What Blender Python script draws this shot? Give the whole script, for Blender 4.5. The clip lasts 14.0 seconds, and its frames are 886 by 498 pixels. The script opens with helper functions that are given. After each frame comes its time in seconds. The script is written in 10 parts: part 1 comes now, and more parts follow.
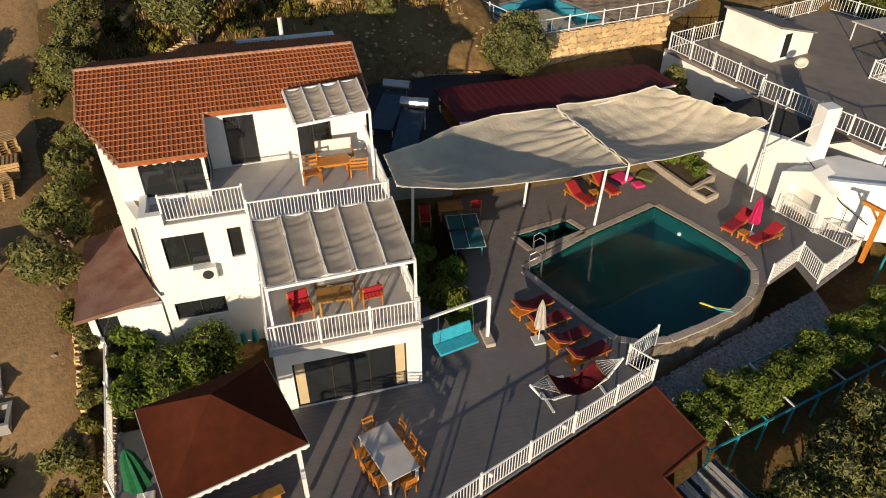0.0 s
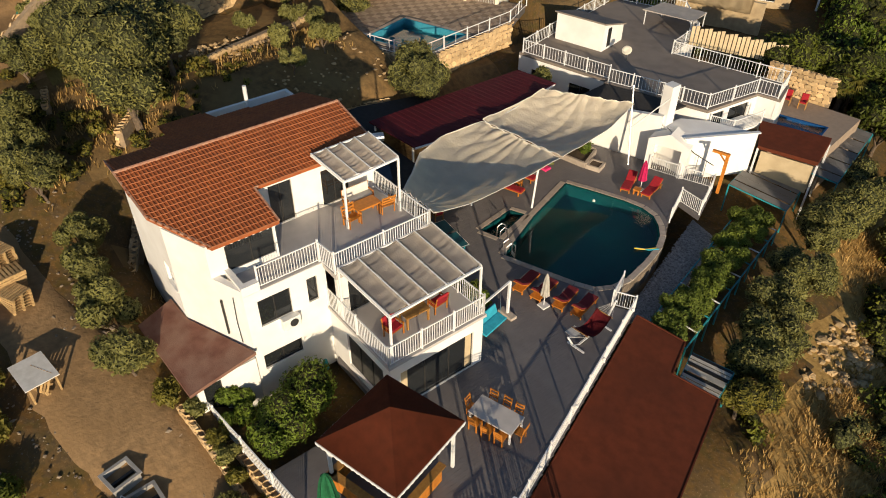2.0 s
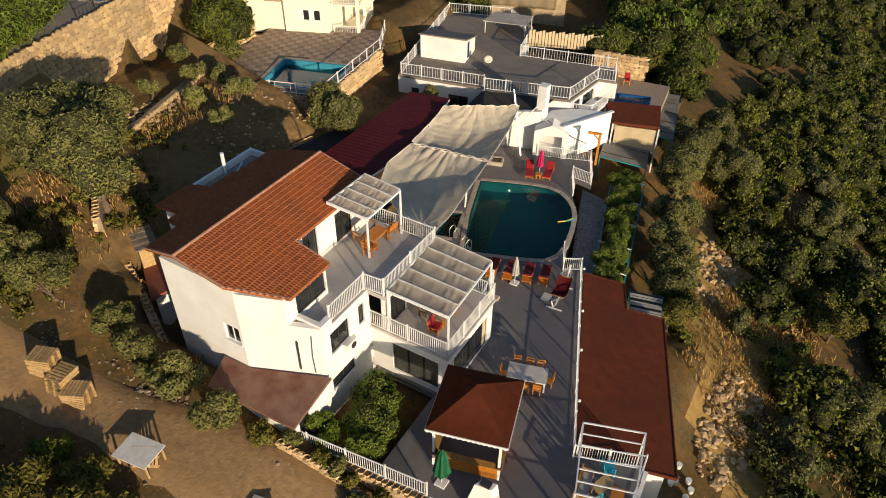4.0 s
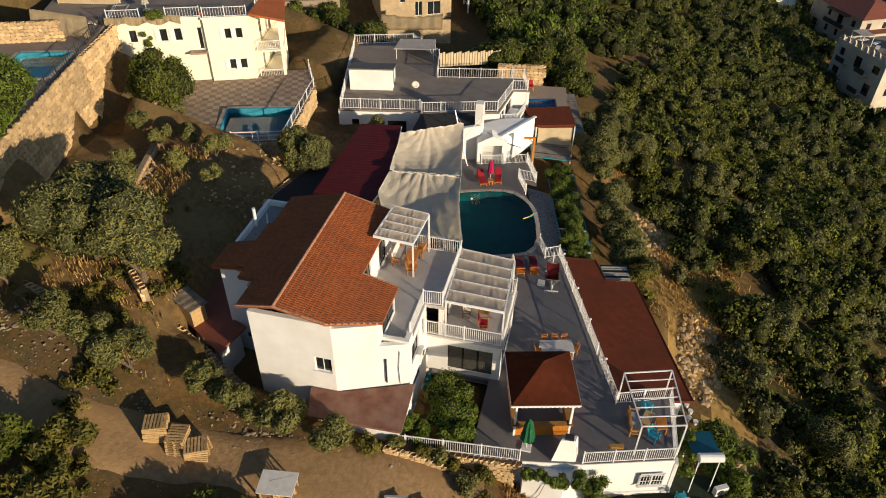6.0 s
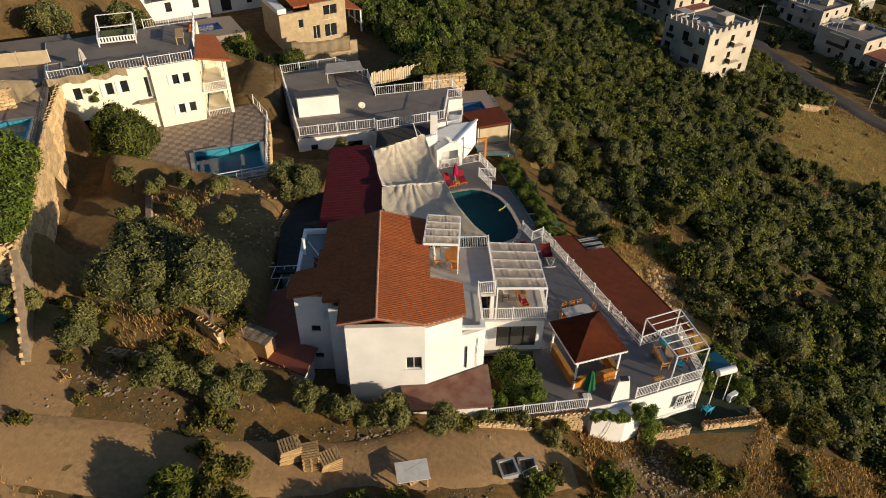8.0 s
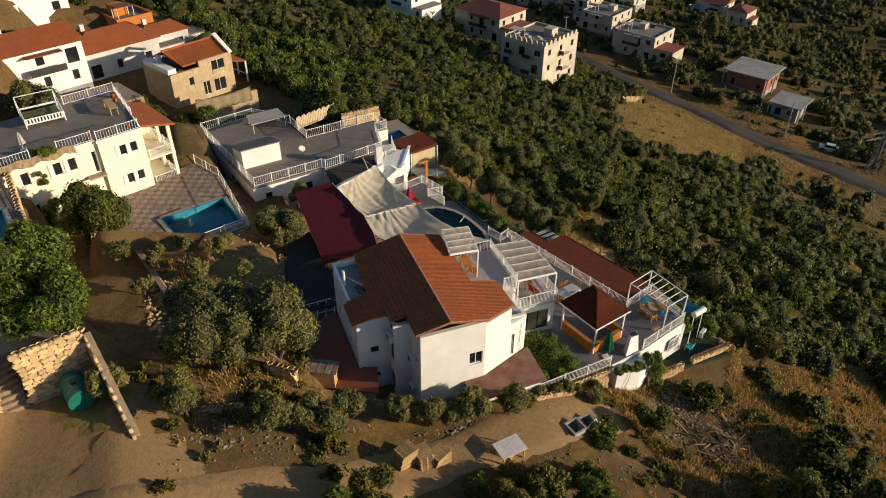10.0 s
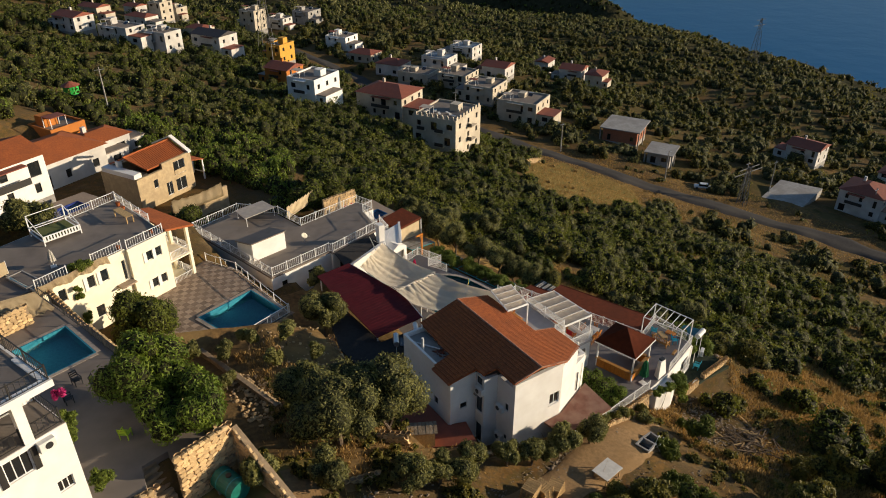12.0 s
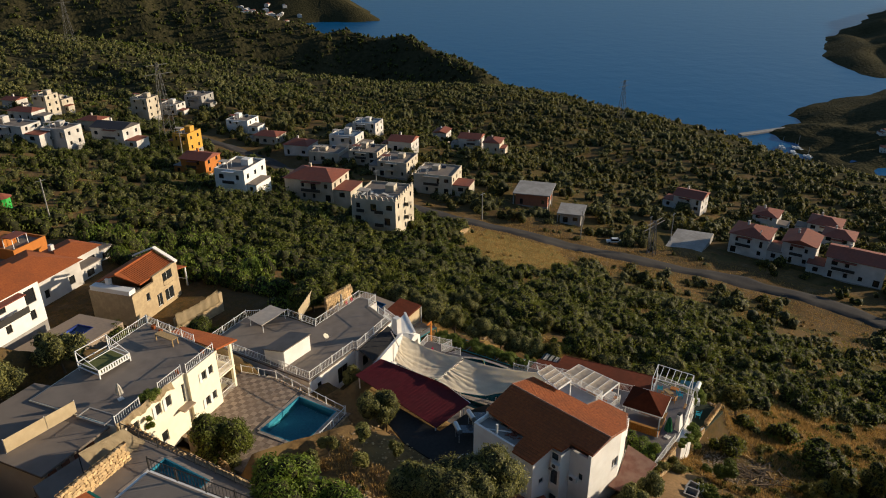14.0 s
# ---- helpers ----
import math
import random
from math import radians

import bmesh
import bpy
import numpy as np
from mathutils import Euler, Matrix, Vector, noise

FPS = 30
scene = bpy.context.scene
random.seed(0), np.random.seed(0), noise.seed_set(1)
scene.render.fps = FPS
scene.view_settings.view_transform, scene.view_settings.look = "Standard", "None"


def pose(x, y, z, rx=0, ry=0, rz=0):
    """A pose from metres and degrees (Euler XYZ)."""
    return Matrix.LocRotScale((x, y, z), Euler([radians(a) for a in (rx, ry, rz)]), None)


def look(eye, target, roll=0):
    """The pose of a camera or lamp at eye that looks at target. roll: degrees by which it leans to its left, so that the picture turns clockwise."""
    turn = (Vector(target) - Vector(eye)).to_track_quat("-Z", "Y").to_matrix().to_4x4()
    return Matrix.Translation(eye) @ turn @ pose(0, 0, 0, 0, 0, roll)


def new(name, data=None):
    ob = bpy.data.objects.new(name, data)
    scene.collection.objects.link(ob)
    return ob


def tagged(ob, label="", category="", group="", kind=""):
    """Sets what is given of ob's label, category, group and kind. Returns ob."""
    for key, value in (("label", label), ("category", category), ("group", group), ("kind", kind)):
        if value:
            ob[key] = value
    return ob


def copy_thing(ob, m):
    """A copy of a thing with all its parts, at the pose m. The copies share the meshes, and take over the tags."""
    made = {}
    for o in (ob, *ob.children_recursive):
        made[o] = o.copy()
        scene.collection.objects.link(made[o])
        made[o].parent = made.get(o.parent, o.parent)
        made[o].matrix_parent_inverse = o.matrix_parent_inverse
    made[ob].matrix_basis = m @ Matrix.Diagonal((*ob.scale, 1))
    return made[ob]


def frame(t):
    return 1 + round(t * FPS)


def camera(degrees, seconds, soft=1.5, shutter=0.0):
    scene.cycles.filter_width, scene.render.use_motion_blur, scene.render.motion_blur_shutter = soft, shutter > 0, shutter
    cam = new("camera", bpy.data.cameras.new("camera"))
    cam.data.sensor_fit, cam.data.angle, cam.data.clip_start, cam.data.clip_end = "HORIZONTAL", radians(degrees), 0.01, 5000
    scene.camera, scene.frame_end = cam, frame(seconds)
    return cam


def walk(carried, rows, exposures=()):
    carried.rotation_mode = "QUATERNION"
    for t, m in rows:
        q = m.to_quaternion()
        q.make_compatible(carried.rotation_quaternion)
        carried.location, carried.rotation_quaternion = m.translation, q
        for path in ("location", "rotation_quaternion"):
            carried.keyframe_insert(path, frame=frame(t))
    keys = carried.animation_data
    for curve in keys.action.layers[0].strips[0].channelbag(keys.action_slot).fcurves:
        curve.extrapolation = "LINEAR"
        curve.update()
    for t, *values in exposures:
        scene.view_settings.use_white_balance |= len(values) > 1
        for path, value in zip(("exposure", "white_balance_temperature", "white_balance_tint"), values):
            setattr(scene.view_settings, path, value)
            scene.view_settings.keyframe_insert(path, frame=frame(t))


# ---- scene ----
cam = camera(64.3, 14.0, 1.0)
METRES, EYE, TILT, LEAN, TURN = 102.0, 20.0, -37.0, 0.0, 74.2
ROWS = [
    (0.0, 0.0, 0.0, 0.0, 0.0, 0.0, -0.0),
    (0.5, -0.0273, -0.0146, 0.0041, -4.59, -0.5, 3.36),
    (1.0, -0.0555, -0.0274, 0.0094, -9.23, -1.21, 6.7),
    (1.5, -0.083, -0.0379, 0.0155, -13.75, -2.12, 9.82),
    (2.0, -0.1117, -0.0469, 0.024, -18.51, -3.39, 13.02),
    (2.5, -0.1396, -0.054, 0.0337, -23.19, -4.81, 16.0),
    (3.0, -0.1686, -0.0593, 0.0449, -28.22, -6.51, 19.05),
    (5.5, -0.3043, -0.0502, 0.1242, -50.45, -15.99, 29.46),
    (6.0, -0.329, -0.0411, 0.143, -54.81, -18.08, 30.95),
    (6.5, -0.3537, -0.0285, 0.1637, -59.34, -20.41, 32.25),
    (7.0, -0.3773, -0.0137, 0.1851, -64.1, -22.9, 33.5),
    (7.5, -0.3985, 0.0031, 0.207, -68.86, -25.5, 34.48),
    (10.0, -0.4812, 0.1188, 0.3304, -96.3, -39.2, 36.54),
    (10.5, -0.4904, 0.1476, 0.357, -101.65, -40.8, 36.2),
    (11.0, -0.4965, 0.175, 0.3844, -105.25, -41.46, 35.83),
    (11.5, -0.5003, 0.2028, 0.4149, -108.81, -42.09, 35.38),
    (12.0, -0.5014, 0.2277, 0.4462, -112.33, -42.85, 34.9),
    (12.5, -0.5, 0.2514, 0.4813, -116.39, -43.89, 34.19),
    (13.0, -0.4963, 0.2724, 0.5164, -119.9, -44.7, 33.44),
    (13.5, -0.49, 0.2935, 0.5531, -122.9, -45.15, 32.7),
    (14.0, -0.4814, 0.3134, 0.5905, -125.28, -45.24, 32.03),
]
walk(cam, [(t, pose(0, 0, EYE, TILT, LEAN, TURN) @ pose(METRES * x, METRES * y, METRES * z, 90 + pitch, roll, yaw)) for t, x, y, z, yaw, pitch, roll in ROWS])

# ---- light: a low warm evening sun and a clear sky ----
SUN_AZ, SUN_EL = -30.0, 12.0          # degrees from +x, and above the horizon
sx, sy, sz = (math.cos(radians(SUN_AZ)) * math.cos(radians(SUN_EL)), math.sin(radians(SUN_AZ)) * math.cos(radians(SUN_EL)), math.sin(radians(SUN_EL)))
world = bpy.data.worlds.new("evening_sky")
scene.world = world
world.use_nodes = True
wn = world.node_tree.nodes
sky = wn.new("ShaderNodeTexSky")
sky.sky_type, sky.sun_disc = "NISHITA", False
sky.sun_elevation, sky.sun_rotation = radians(SUN_EL), radians(90 - SUN_AZ)
sky.air_density, sky.dust_density, sky.ozone_density = 1.0, 0.6, 3.0
wn["Background"].inputs["Strength"].default_value = 0.1
world.node_tree.links.new(sky.outputs["Color"], wn["Background"].inputs["Color"])
sun_data = bpy.data.lights.new("sun", "SUN")
sun_data.energy, sun_data.angle, sun_data.color = 4.9, radians(0.6), (1.0, 0.83, 0.61)
sun = new("sun", sun_data)
sun.matrix_world = look((sx * 500, sy * 500, sz * 500), (0, 0, 0))
scene.view_settings.exposure = 0.33


# ---- materials ----
def rgb(c):
    return (*c, 1.0)


def mat(name, a, b=None, rough=0.8, scale=3.0, detail=5.0, bump=0.0, bump_scale=20.0, metal=0.0, coarse=None, coarse_scale=0.3, coarse_mix=0.5, island=0.0, random_ob=0.0, spec=0.4):
    """Two-scale mottled surface: a and b mix by fine noise, coarse stains on top, relief, and a variation by piece."""
    m = bpy.data.materials.new(name)
    m.use_nodes = True
    nt = m.node_tree
    nodes, links = nt.nodes, nt.links
    bsdf = nodes["Principled BSDF"]
    bsdf.inputs["Roughness"].default_value = rough
    bsdf.inputs["Metallic"].default_value = metal
    bsdf.inputs["Specular IOR Level"].default_value = spec
    geo = nodes.new("ShaderNodeNewGeometry")
    b = b or tuple(v * 0.8 for v in a)

    def noise_node(s, d):
        n = nodes.new("ShaderNodeTexNoise")
        n.inputs["Scale"].default_value, n.inputs["Detail"].default_value = s, d
        links.new(geo.outputs["Position"], n.inputs["Vector"])
        return n

    def mix(f, c1, c2, blend="MIX"):
        x = nodes.new("ShaderNodeMix")
        x.data_type, x.blend_type = "RGBA", blend
        for sock, v in ((x.inputs["Factor"], f), (x.inputs["A"], c1), (x.inputs["B"], c2)):
            if isinstance(v, (tuple, float, int)):
                sock.default_value = v
            else:
                links.new(v, sock)
        return x.outputs["Result"]

    fine = noise_node(scale, detail)
    ramp = nodes.new("ShaderNodeMapRange")
    ramp.inputs["From Min"].default_value, ramp.inputs["From Max"].default_value = 0.32, 0.68
    links.new(fine.outputs["Fac"], ramp.inputs["Value"])
    col = mix(ramp.outputs["Result"], rgb(a), rgb(b))
    if coarse:
        big = noise_node(coarse_scale, 3.0)
        r2 = nodes.new("ShaderNodeMapRange")
        r2.inputs["From Min"].default_value, r2.inputs["From Max"].default_value = 0.42, 0.62
        r2.inputs["To Max"].default_value = coarse_mix
        links.new(big.outputs["Fac"], r2.inputs["Value"])
        col = mix(r2.outputs["Result"], col, rgb(coarse))
    for amount, src in ((island, geo.outputs["Random Per Island"]), (random_ob, None)):
        if amount:
            if src is None:
                src = nodes.new("ShaderNodeObjectInfo").outputs["Random"]
            r3 = nodes.new("ShaderNodeMapRange")
            r3.inputs["To Min"].default_value, r3.inputs["To Max"].default_value = 1 - amount, 1 + amount
            links.new(src, r3.inputs["Value"])
            hsv = nodes.new("ShaderNodeHueSaturation")
            links.new(r3.outputs["Result"], hsv.inputs["Value"])
            links.new(col, hsv.inputs["Color"])
            col = hsv.outputs["Color"]
    links.new(col, bsdf.inputs["Base Color"])
    if bump:
        bn = noise_node(bump_scale, 6.0)
        bp = nodes.new("ShaderNodeBump")
        bp.inputs["Strength"].default_value, bp.inputs["Distance"].default_value = bump, 0.05
        links.new(bn.outputs["Fac"], bp.inputs["Height"])
        links.new(bp.outputs["Normal"], bsdf.inputs["Normal"])
    return m


def leaf_mat(name, a, b, trans=0.3, island=0.35):
    """Foliage: matt leaves that let some light through, varied leaf by leaf and clump by clump."""
    m = mat(name, a, b, rough=0.6, scale=0.35, detail=3.0, island=island, spec=0.25)
    nt = m.node_tree
    bsdf, out = nt.nodes["Principled BSDF"], nt.nodes["Material Output"]
    tr = nt.nodes.new("ShaderNodeBsdfTranslucent")
    src = bsdf.inputs["Base Color"].links[0].from_socket
    nt.links.new(src, tr.inputs["Color"])
    mx = nt.nodes.new("ShaderNodeMixShader")
    mx.inputs["Fac"].default_value = trans
    nt.links.new(bsdf.outputs[0], mx.inputs[1])
    nt.links.new(tr.outputs[0], mx.inputs[2])
    nt.links.new(mx.outputs[0], out.inputs["Surface"])
    return m


def glass_mat(name, color, rough=0.05):
    m = mat(name, color, tuple(v * 0.9 for v in color), rough=rough, scale=0.8, spec=0.9)
    return m


M = {}
M["plaster"] = mat("white_plaster", (0.80, 0.78, 0.73), (0.74, 0.71, 0.66), rough=0.9, scale=1.2, bump=0.15, bump_scale=60, coarse=(0.62, 0.58, 0.51), coarse_scale=0.5, coarse_mix=0.25)
M["cream"] = mat("cream_plaster", (0.72, 0.66, 0.52), (0.66, 0.6, 0.47), rough=0.9, scale=1.0, bump=0.15, bump_scale=50, coarse=(0.55, 0.48, 0.36), coarse_mix=0.3)
M["village"] = mat("weathered_village_render", (0.62, 0.59, 0.54), (0.52, 0.49, 0.45), rough=0.9, scale=0.6, coarse=(0.36, 0.34, 0.3), coarse_scale=0.25, coarse_mix=0.5)
M["village_cream"] = mat("weathered_cream_render", (0.56, 0.49, 0.38), (0.46, 0.4, 0.31), rough=0.9, scale=0.6, coarse=(0.33, 0.28, 0.2), coarse_scale=0.25, coarse_mix=0.5)
M["concrete"] = mat("grey_concrete", (0.36, 0.34, 0.31), (0.28, 0.265, 0.24), rough=0.95, scale=1.5, bump=0.2, coarse=(0.2, 0.18, 0.16), coarse_mix=0.5)
M["white_metal"] = mat("white_painted_steel", (0.78, 0.77, 0.74), (0.7, 0.69, 0.66), rough=0.45, scale=4)
M["roof_tile"] = mat("terracotta_tile", (0.4, 0.115, 0.032), (0.28, 0.075, 0.025), rough=0.8, spec=0.2, scale=5, bump=0.2, bump_scale=40, coarse=(0.22, 0.07, 0.028), coarse_scale=0.5, coarse_mix=0.4, island=0.1, random_ob=0.1)
# Tile lips: mortar tone plus the sun on each edge, put into the colour.
M["tile_lip"] = mat("sunlit_mortar_tile_edge", (0.33, 0.13, 0.058), (0.25, 0.09, 0.04), rough=0.9, scale=6)
M["far_tile"] = mat("weathered_red_tile", (0.27, 0.075, 0.04), (0.2, 0.058, 0.033), rough=0.8, scale=1.5, coarse=(0.2, 0.07, 0.05), coarse_mix=0.4, island=0.15)
M["mortar"] = mat("pale_ridge_mortar", (0.42, 0.24, 0.15), (0.3, 0.12, 0.07), rough=0.9, scale=6, bump=0.3)
M["red_felt"] = mat("red_brown_felt", (0.14, 0.034, 0.015), (0.1, 0.026, 0.012), rough=0.95, scale=2.2, bump=0.25, bump_scale=80, coarse=(0.085, 0.025, 0.013), coarse_scale=0.35, coarse_mix=0.5, spec=0.12)
M["rust_roof"] = mat("stained_rust_slab", (0.13, 0.05, 0.032), (0.19, 0.088, 0.058), rough=0.9, scale=1.6, detail=8, bump=0.3, coarse=(0.27, 0.17, 0.12), coarse_scale=0.9, coarse_mix=0.45)
M["red_sheet"] = mat("dark_red_sheet", (0.12, 0.014, 0.018), (0.09, 0.011, 0.014), rough=0.8, spec=0.15, scale=1.5, coarse=(0.09, 0.02, 0.02), coarse_mix=0.5)
M["deck"] = mat("grey_brown_deck_tile", (0.168, 0.152, 0.147), (0.148, 0.134, 0.13), rough=0.65, scale=2.0, bump=0.15, bump_scale=70, coarse=(0.125, 0.113, 0.109), coarse_scale=0.35, coarse_mix=0.5)
M["terrace_tile"] = mat("pale_grey_terrace_tile", (0.5, 0.46, 0.42), (0.44, 0.405, 0.37), rough=0.7, scale=2.0, coarse=(0.38, 0.35, 0.32), coarse_scale=0.6, coarse_mix=0.4, island=0.06)
M["joint"] = mat("dark_joint", (0.10, 0.09, 0.08), (0.08, 0.07, 0.065), rough=0.95)
M["coping"] = mat("pale_stone_coping", (0.42, 0.35, 0.28), (0.34, 0.28, 0.22), rough=0.75, scale=4, bump=0.2, random_ob=0.1)
M["slate"] = mat("brown_slate_cladding", (0.24, 0.18, 0.12), (0.12, 0.10, 0.08), rough=0.8, scale=3, bump=0.4, random_ob=0.3)
M["pool_shell"] = mat("dark_green_pool_mosaic", (0.003, 0.06, 0.064), (0.003, 0.046, 0.05), rough=0.95, spec=0.03, scale=1.2, coarse=(0.007, 0.045, 0.042), coarse_scale=0.25, coarse_mix=0.7)
M["pool_blue"] = mat("turquoise_pool_mosaic", (0.05, 0.28, 0.36), (0.035, 0.22, 0.3), rough=0.9, spec=0.05, scale=5, coarse=(0.03, 0.18, 0.26), coarse_mix=0.4)
M["sail"] = mat("cream_shade_cloth", (0.9, 0.82, 0.66), (0.82, 0.74, 0.59), rough=0.9, scale=1.2, detail=7, bump=0.7, bump_scale=5, coarse=(0.68, 0.61, 0.5), coarse_scale=0.8, coarse_mix=0.35)
M["awning"] = mat("grey_folding_fabric", (0.7, 0.63, 0.54), (0.6, 0.53, 0.45), rough=0.85, scale=2.0, bump=0.3, bump_scale=15, coarse=(0.52, 0.48, 0.44), coarse_scale=0.9, coarse_mix=0.4)
M["wood"] = mat("honey_varnished_wood", (0.44, 0.225, 0.055), (0.32, 0.15, 0.035), rough=0.45, scale=7, random_ob=0.15)
M["orange_wood"] = mat("orange_varnished_pine", (0.55, 0.20, 0.025), (0.42, 0.145, 0.02), rough=0.45, scale=6, random_ob=0.12)
M["old_wood"] = mat("weathered_pallet_wood", (0.5, 0.33, 0.14), (0.34, 0.215, 0.095), rough=0.9, scale=8, random_ob=0.25, island=0.2)
M["red_cloth"] = mat("red_cushion_cloth", (0.34, 0.012, 0.02), (0.26, 0.01, 0.016), rough=0.95, scale=9, bump=0.2)
M["maroon_cloth"] = mat("maroon_cushion_cloth", (0.17, 0.012, 0.016), (0.13, 0.01, 0.013), rough=0.95, scale=9, bump=0.2)
M["pink_cloth"] = mat("pink_parasol_cloth", (0.75, 0.03, 0.16), (0.6, 0.025, 0.13), rough=0.9, scale=6)
M["green_cloth"] = mat("green_parasol_cloth", (0.03, 0.22, 0.09), (0.02, 0.15, 0.06), rough=0.9, scale=5)
M["olive_cloth"] = mat("olive_cushion_cloth", (0.13, 0.14, 0.04), (0.10, 0.11, 0.03), rough=0.95, scale=6)
M["white_cloth"] = mat("off_white_cloth", (0.72, 0.68, 0.6), (0.62, 0.58, 0.5), rough=0.95, scale=4)
M["curtain"] = mat("net_curtain", (0.3, 0.29, 0.26), (0.22, 0.21, 0.19), rough=0.9, scale=6)
M["sand_cloth"] = mat("sand_tarpaulin", (0.52, 0.41, 0.25), (0.44, 0.34, 0.2), rough=0.9, scale=1.5, bump=0.3, bump_scale=8)
M["blue_cloth"] = mat("turquoise_seat_cloth", (0.03, 0.36, 0.47), (0.02, 0.28, 0.38), rough=0.8, scale=5)
M["teal_board"] = mat("teal_table_top", (0.015, 0.12, 0.14), (0.012, 0.09, 0.11), rough=0.5, scale=3)
M["dark_frame"] = mat("dark_grey_aluminium", (0.035, 0.033, 0.03), (0.028, 0.026, 0.024), rough=0.4)
M["glass"] = glass_mat("dark_window_glass", (0.018, 0.02, 0.021))
M["plastic"] = mat("white_plastic", (0.72, 0.71, 0.67), (0.62, 0.61, 0.57), rough=0.5)
M["black_plastic"] = mat("black_plastic", (0.03, 0.03, 0.03), rough=0.5)
M["stone"] = mat("limestone_rubble", (0.59, 0.41, 0.205), (0.43, 0.29, 0.14), rough=0.95, scale=3, bump=0.5, bump_scale=12, random_ob=0.22, island=0.22, coarse=(0.36, 0.26, 0.16), coarse_mix=0.3)
M["stone_wall_plain"] = mat("sand_stone_masonry", (0.5, 0.38, 0.22), (0.38, 0.28, 0.16), rough=0.95, scale=2.2, detail=6, bump=0.5, bump_scale=4, coarse=(0.3, 0.22, 0.13), coarse_scale=0.8, coarse_mix=0.4)
M["pool_deep"] = mat("deep_blue_pool_mosaic", (0.012, 0.07, 0.2), (0.01, 0.05, 0.15), rough=0.9, spec=0.05, scale=5)
M["pool_cover"] = mat("deep_blue_pool_cover", (0.012, 0.03, 0.2), (0.01, 0.025, 0.16), rough=0.6, scale=2)
M["slate_roof"] = mat("dark_slate_roof", (0.06, 0.05, 0.05), (0.045, 0.04, 0.04), rough=0.8, scale=2)
M["kiosk_green"] = mat("bright_green_paint", (0.02, 0.36, 0.05), (0.016, 0.28, 0.04), rough=0.6, scale=2)
M["blue_roof"] = mat("blue_grey_roof_paint", (0.16, 0.22, 0.28), (0.13, 0.18, 0.23), rough=0.7, scale=1)
M["dark_timber"] = mat("weathered_dark_timber", (0.16, 0.105, 0.06), (0.07, 0.05, 0.032), rough=0.95, scale=6, random_ob=0.4)
M["grey_stone"] = mat("grey_field_stone", (0.36, 0.28, 0.19), (0.2, 0.15, 0.1), rough=0.95, scale=3, bump=0.5, island=0.25, random_ob=0.2)
M["stone_joint"] = mat("earthy_stone_joint", (0.32, 0.235, 0.145), (0.22, 0.16, 0.1), rough=1.0, bump=0.4)
M["gravel"] = mat("grey_pebbles", (0.30, 0.28, 0.26), (0.2, 0.19, 0.175), rough=0.9, scale=8, island=0.35)
M["bark"] = mat("grey_brown_bark", (0.16, 0.115, 0.075), (0.09, 0.065, 0.045), rough=0.95, scale=8, bump=0.6)
M["asphalt"] = mat("worn_asphalt", (0.055, 0.05, 0.046), (0.043, 0.039, 0.036), rough=0.95, spec=0.1, scale=2, coarse=(0.075, 0.066, 0.056), coarse_scale=0.2, coarse_mix=0.5)
M["dirt"] = mat("dusty_track_earth", (0.31, 0.195, 0.095), (0.21, 0.135, 0.068), rough=1.0, spec=0.05, scale=3.2, detail=12, bump=0.6, bump_scale=7, coarse=(0.25, 0.155, 0.072), coarse_scale=0.3, coarse_mix=0.7)
M["flat_roof"] = mat("grey_felt_flat_roof", (0.205, 0.168, 0.138), (0.16, 0.132, 0.108), rough=0.9, scale=1.0, detail=7, coarse=(0.24, 0.2, 0.16), coarse_scale=0.3, coarse_mix=0.6)
M["patio"] = mat("buff_patio_tile", (0.36, 0.27, 0.19), (0.30, 0.225, 0.16), rough=0.8, scale=3, random_ob=0.14, island=0.14)
M["teal_metal"] = mat("teal_painted_steel", (0.03, 0.30, 0.33), (0.02, 0.22, 0.25), rough=0.5)
M["steel"] = mat("brushed_steel", (0.6, 0.6, 0.6), (0.5, 0.5, 0.5), rough=0.3, metal=0.9)
M["pylon"] = mat("dull_galvanised_steel", (0.16, 0.155, 0.145), (0.12, 0.115, 0.11), rough=0.7)
M["ochre"] = mat("ochre_painted_wall", (0.62, 0.33, 0.05), (0.55, 0.28, 0.04), rough=0.9, scale=1)
M["orange_wall"] = mat("orange_painted_wall", (0.5, 0.17, 0.03), (0.42, 0.14, 0.025), rough=0.9, scale=1)
M["brick"] = mat("raw_red_block", (0.34, 0.13, 0.07), (0.26, 0.1, 0.055), rough=0.95, scale=2)
M["dark_cloth"] = mat("black_shade_net", (0.035, 0.032, 0.03), (0.025, 0.023, 0.021), rough=0.95, scale=3, bump=0.3)
M["panel"] = mat("blue_black_collector", (0.03, 0.038, 0.05), (0.022, 0.028, 0.038), rough=0.2, spec=0.7)
M["warm_plaster"] = mat("warm_cream_plaster", (0.84, 0.77, 0.59), (0.79, 0.72, 0.54), rough=0.85, scale=1.5, bump=0.1)
M["lime"] = mat("lime_plastic", (0.42, 0.6, 0.03), rough=0.5)
M["teal_sheet"] = mat("teal_collector_sheet", (0.012, 0.11, 0.14), (0.01, 0.085, 0.11), rough=0.35, scale=4)
M["tank_green"] = mat("green_tank_plastic", (0.01, 0.16, 0.12), (0.008, 0.12, 0.09), rough=0.5)
M["yellow"] = mat("yellow_foam", (0.75, 0.55, 0.05), rough=0.7)
# Turf green darkened so its base colour holds the yard's shade.
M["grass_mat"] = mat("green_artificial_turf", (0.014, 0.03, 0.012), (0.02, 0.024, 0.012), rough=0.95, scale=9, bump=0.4)
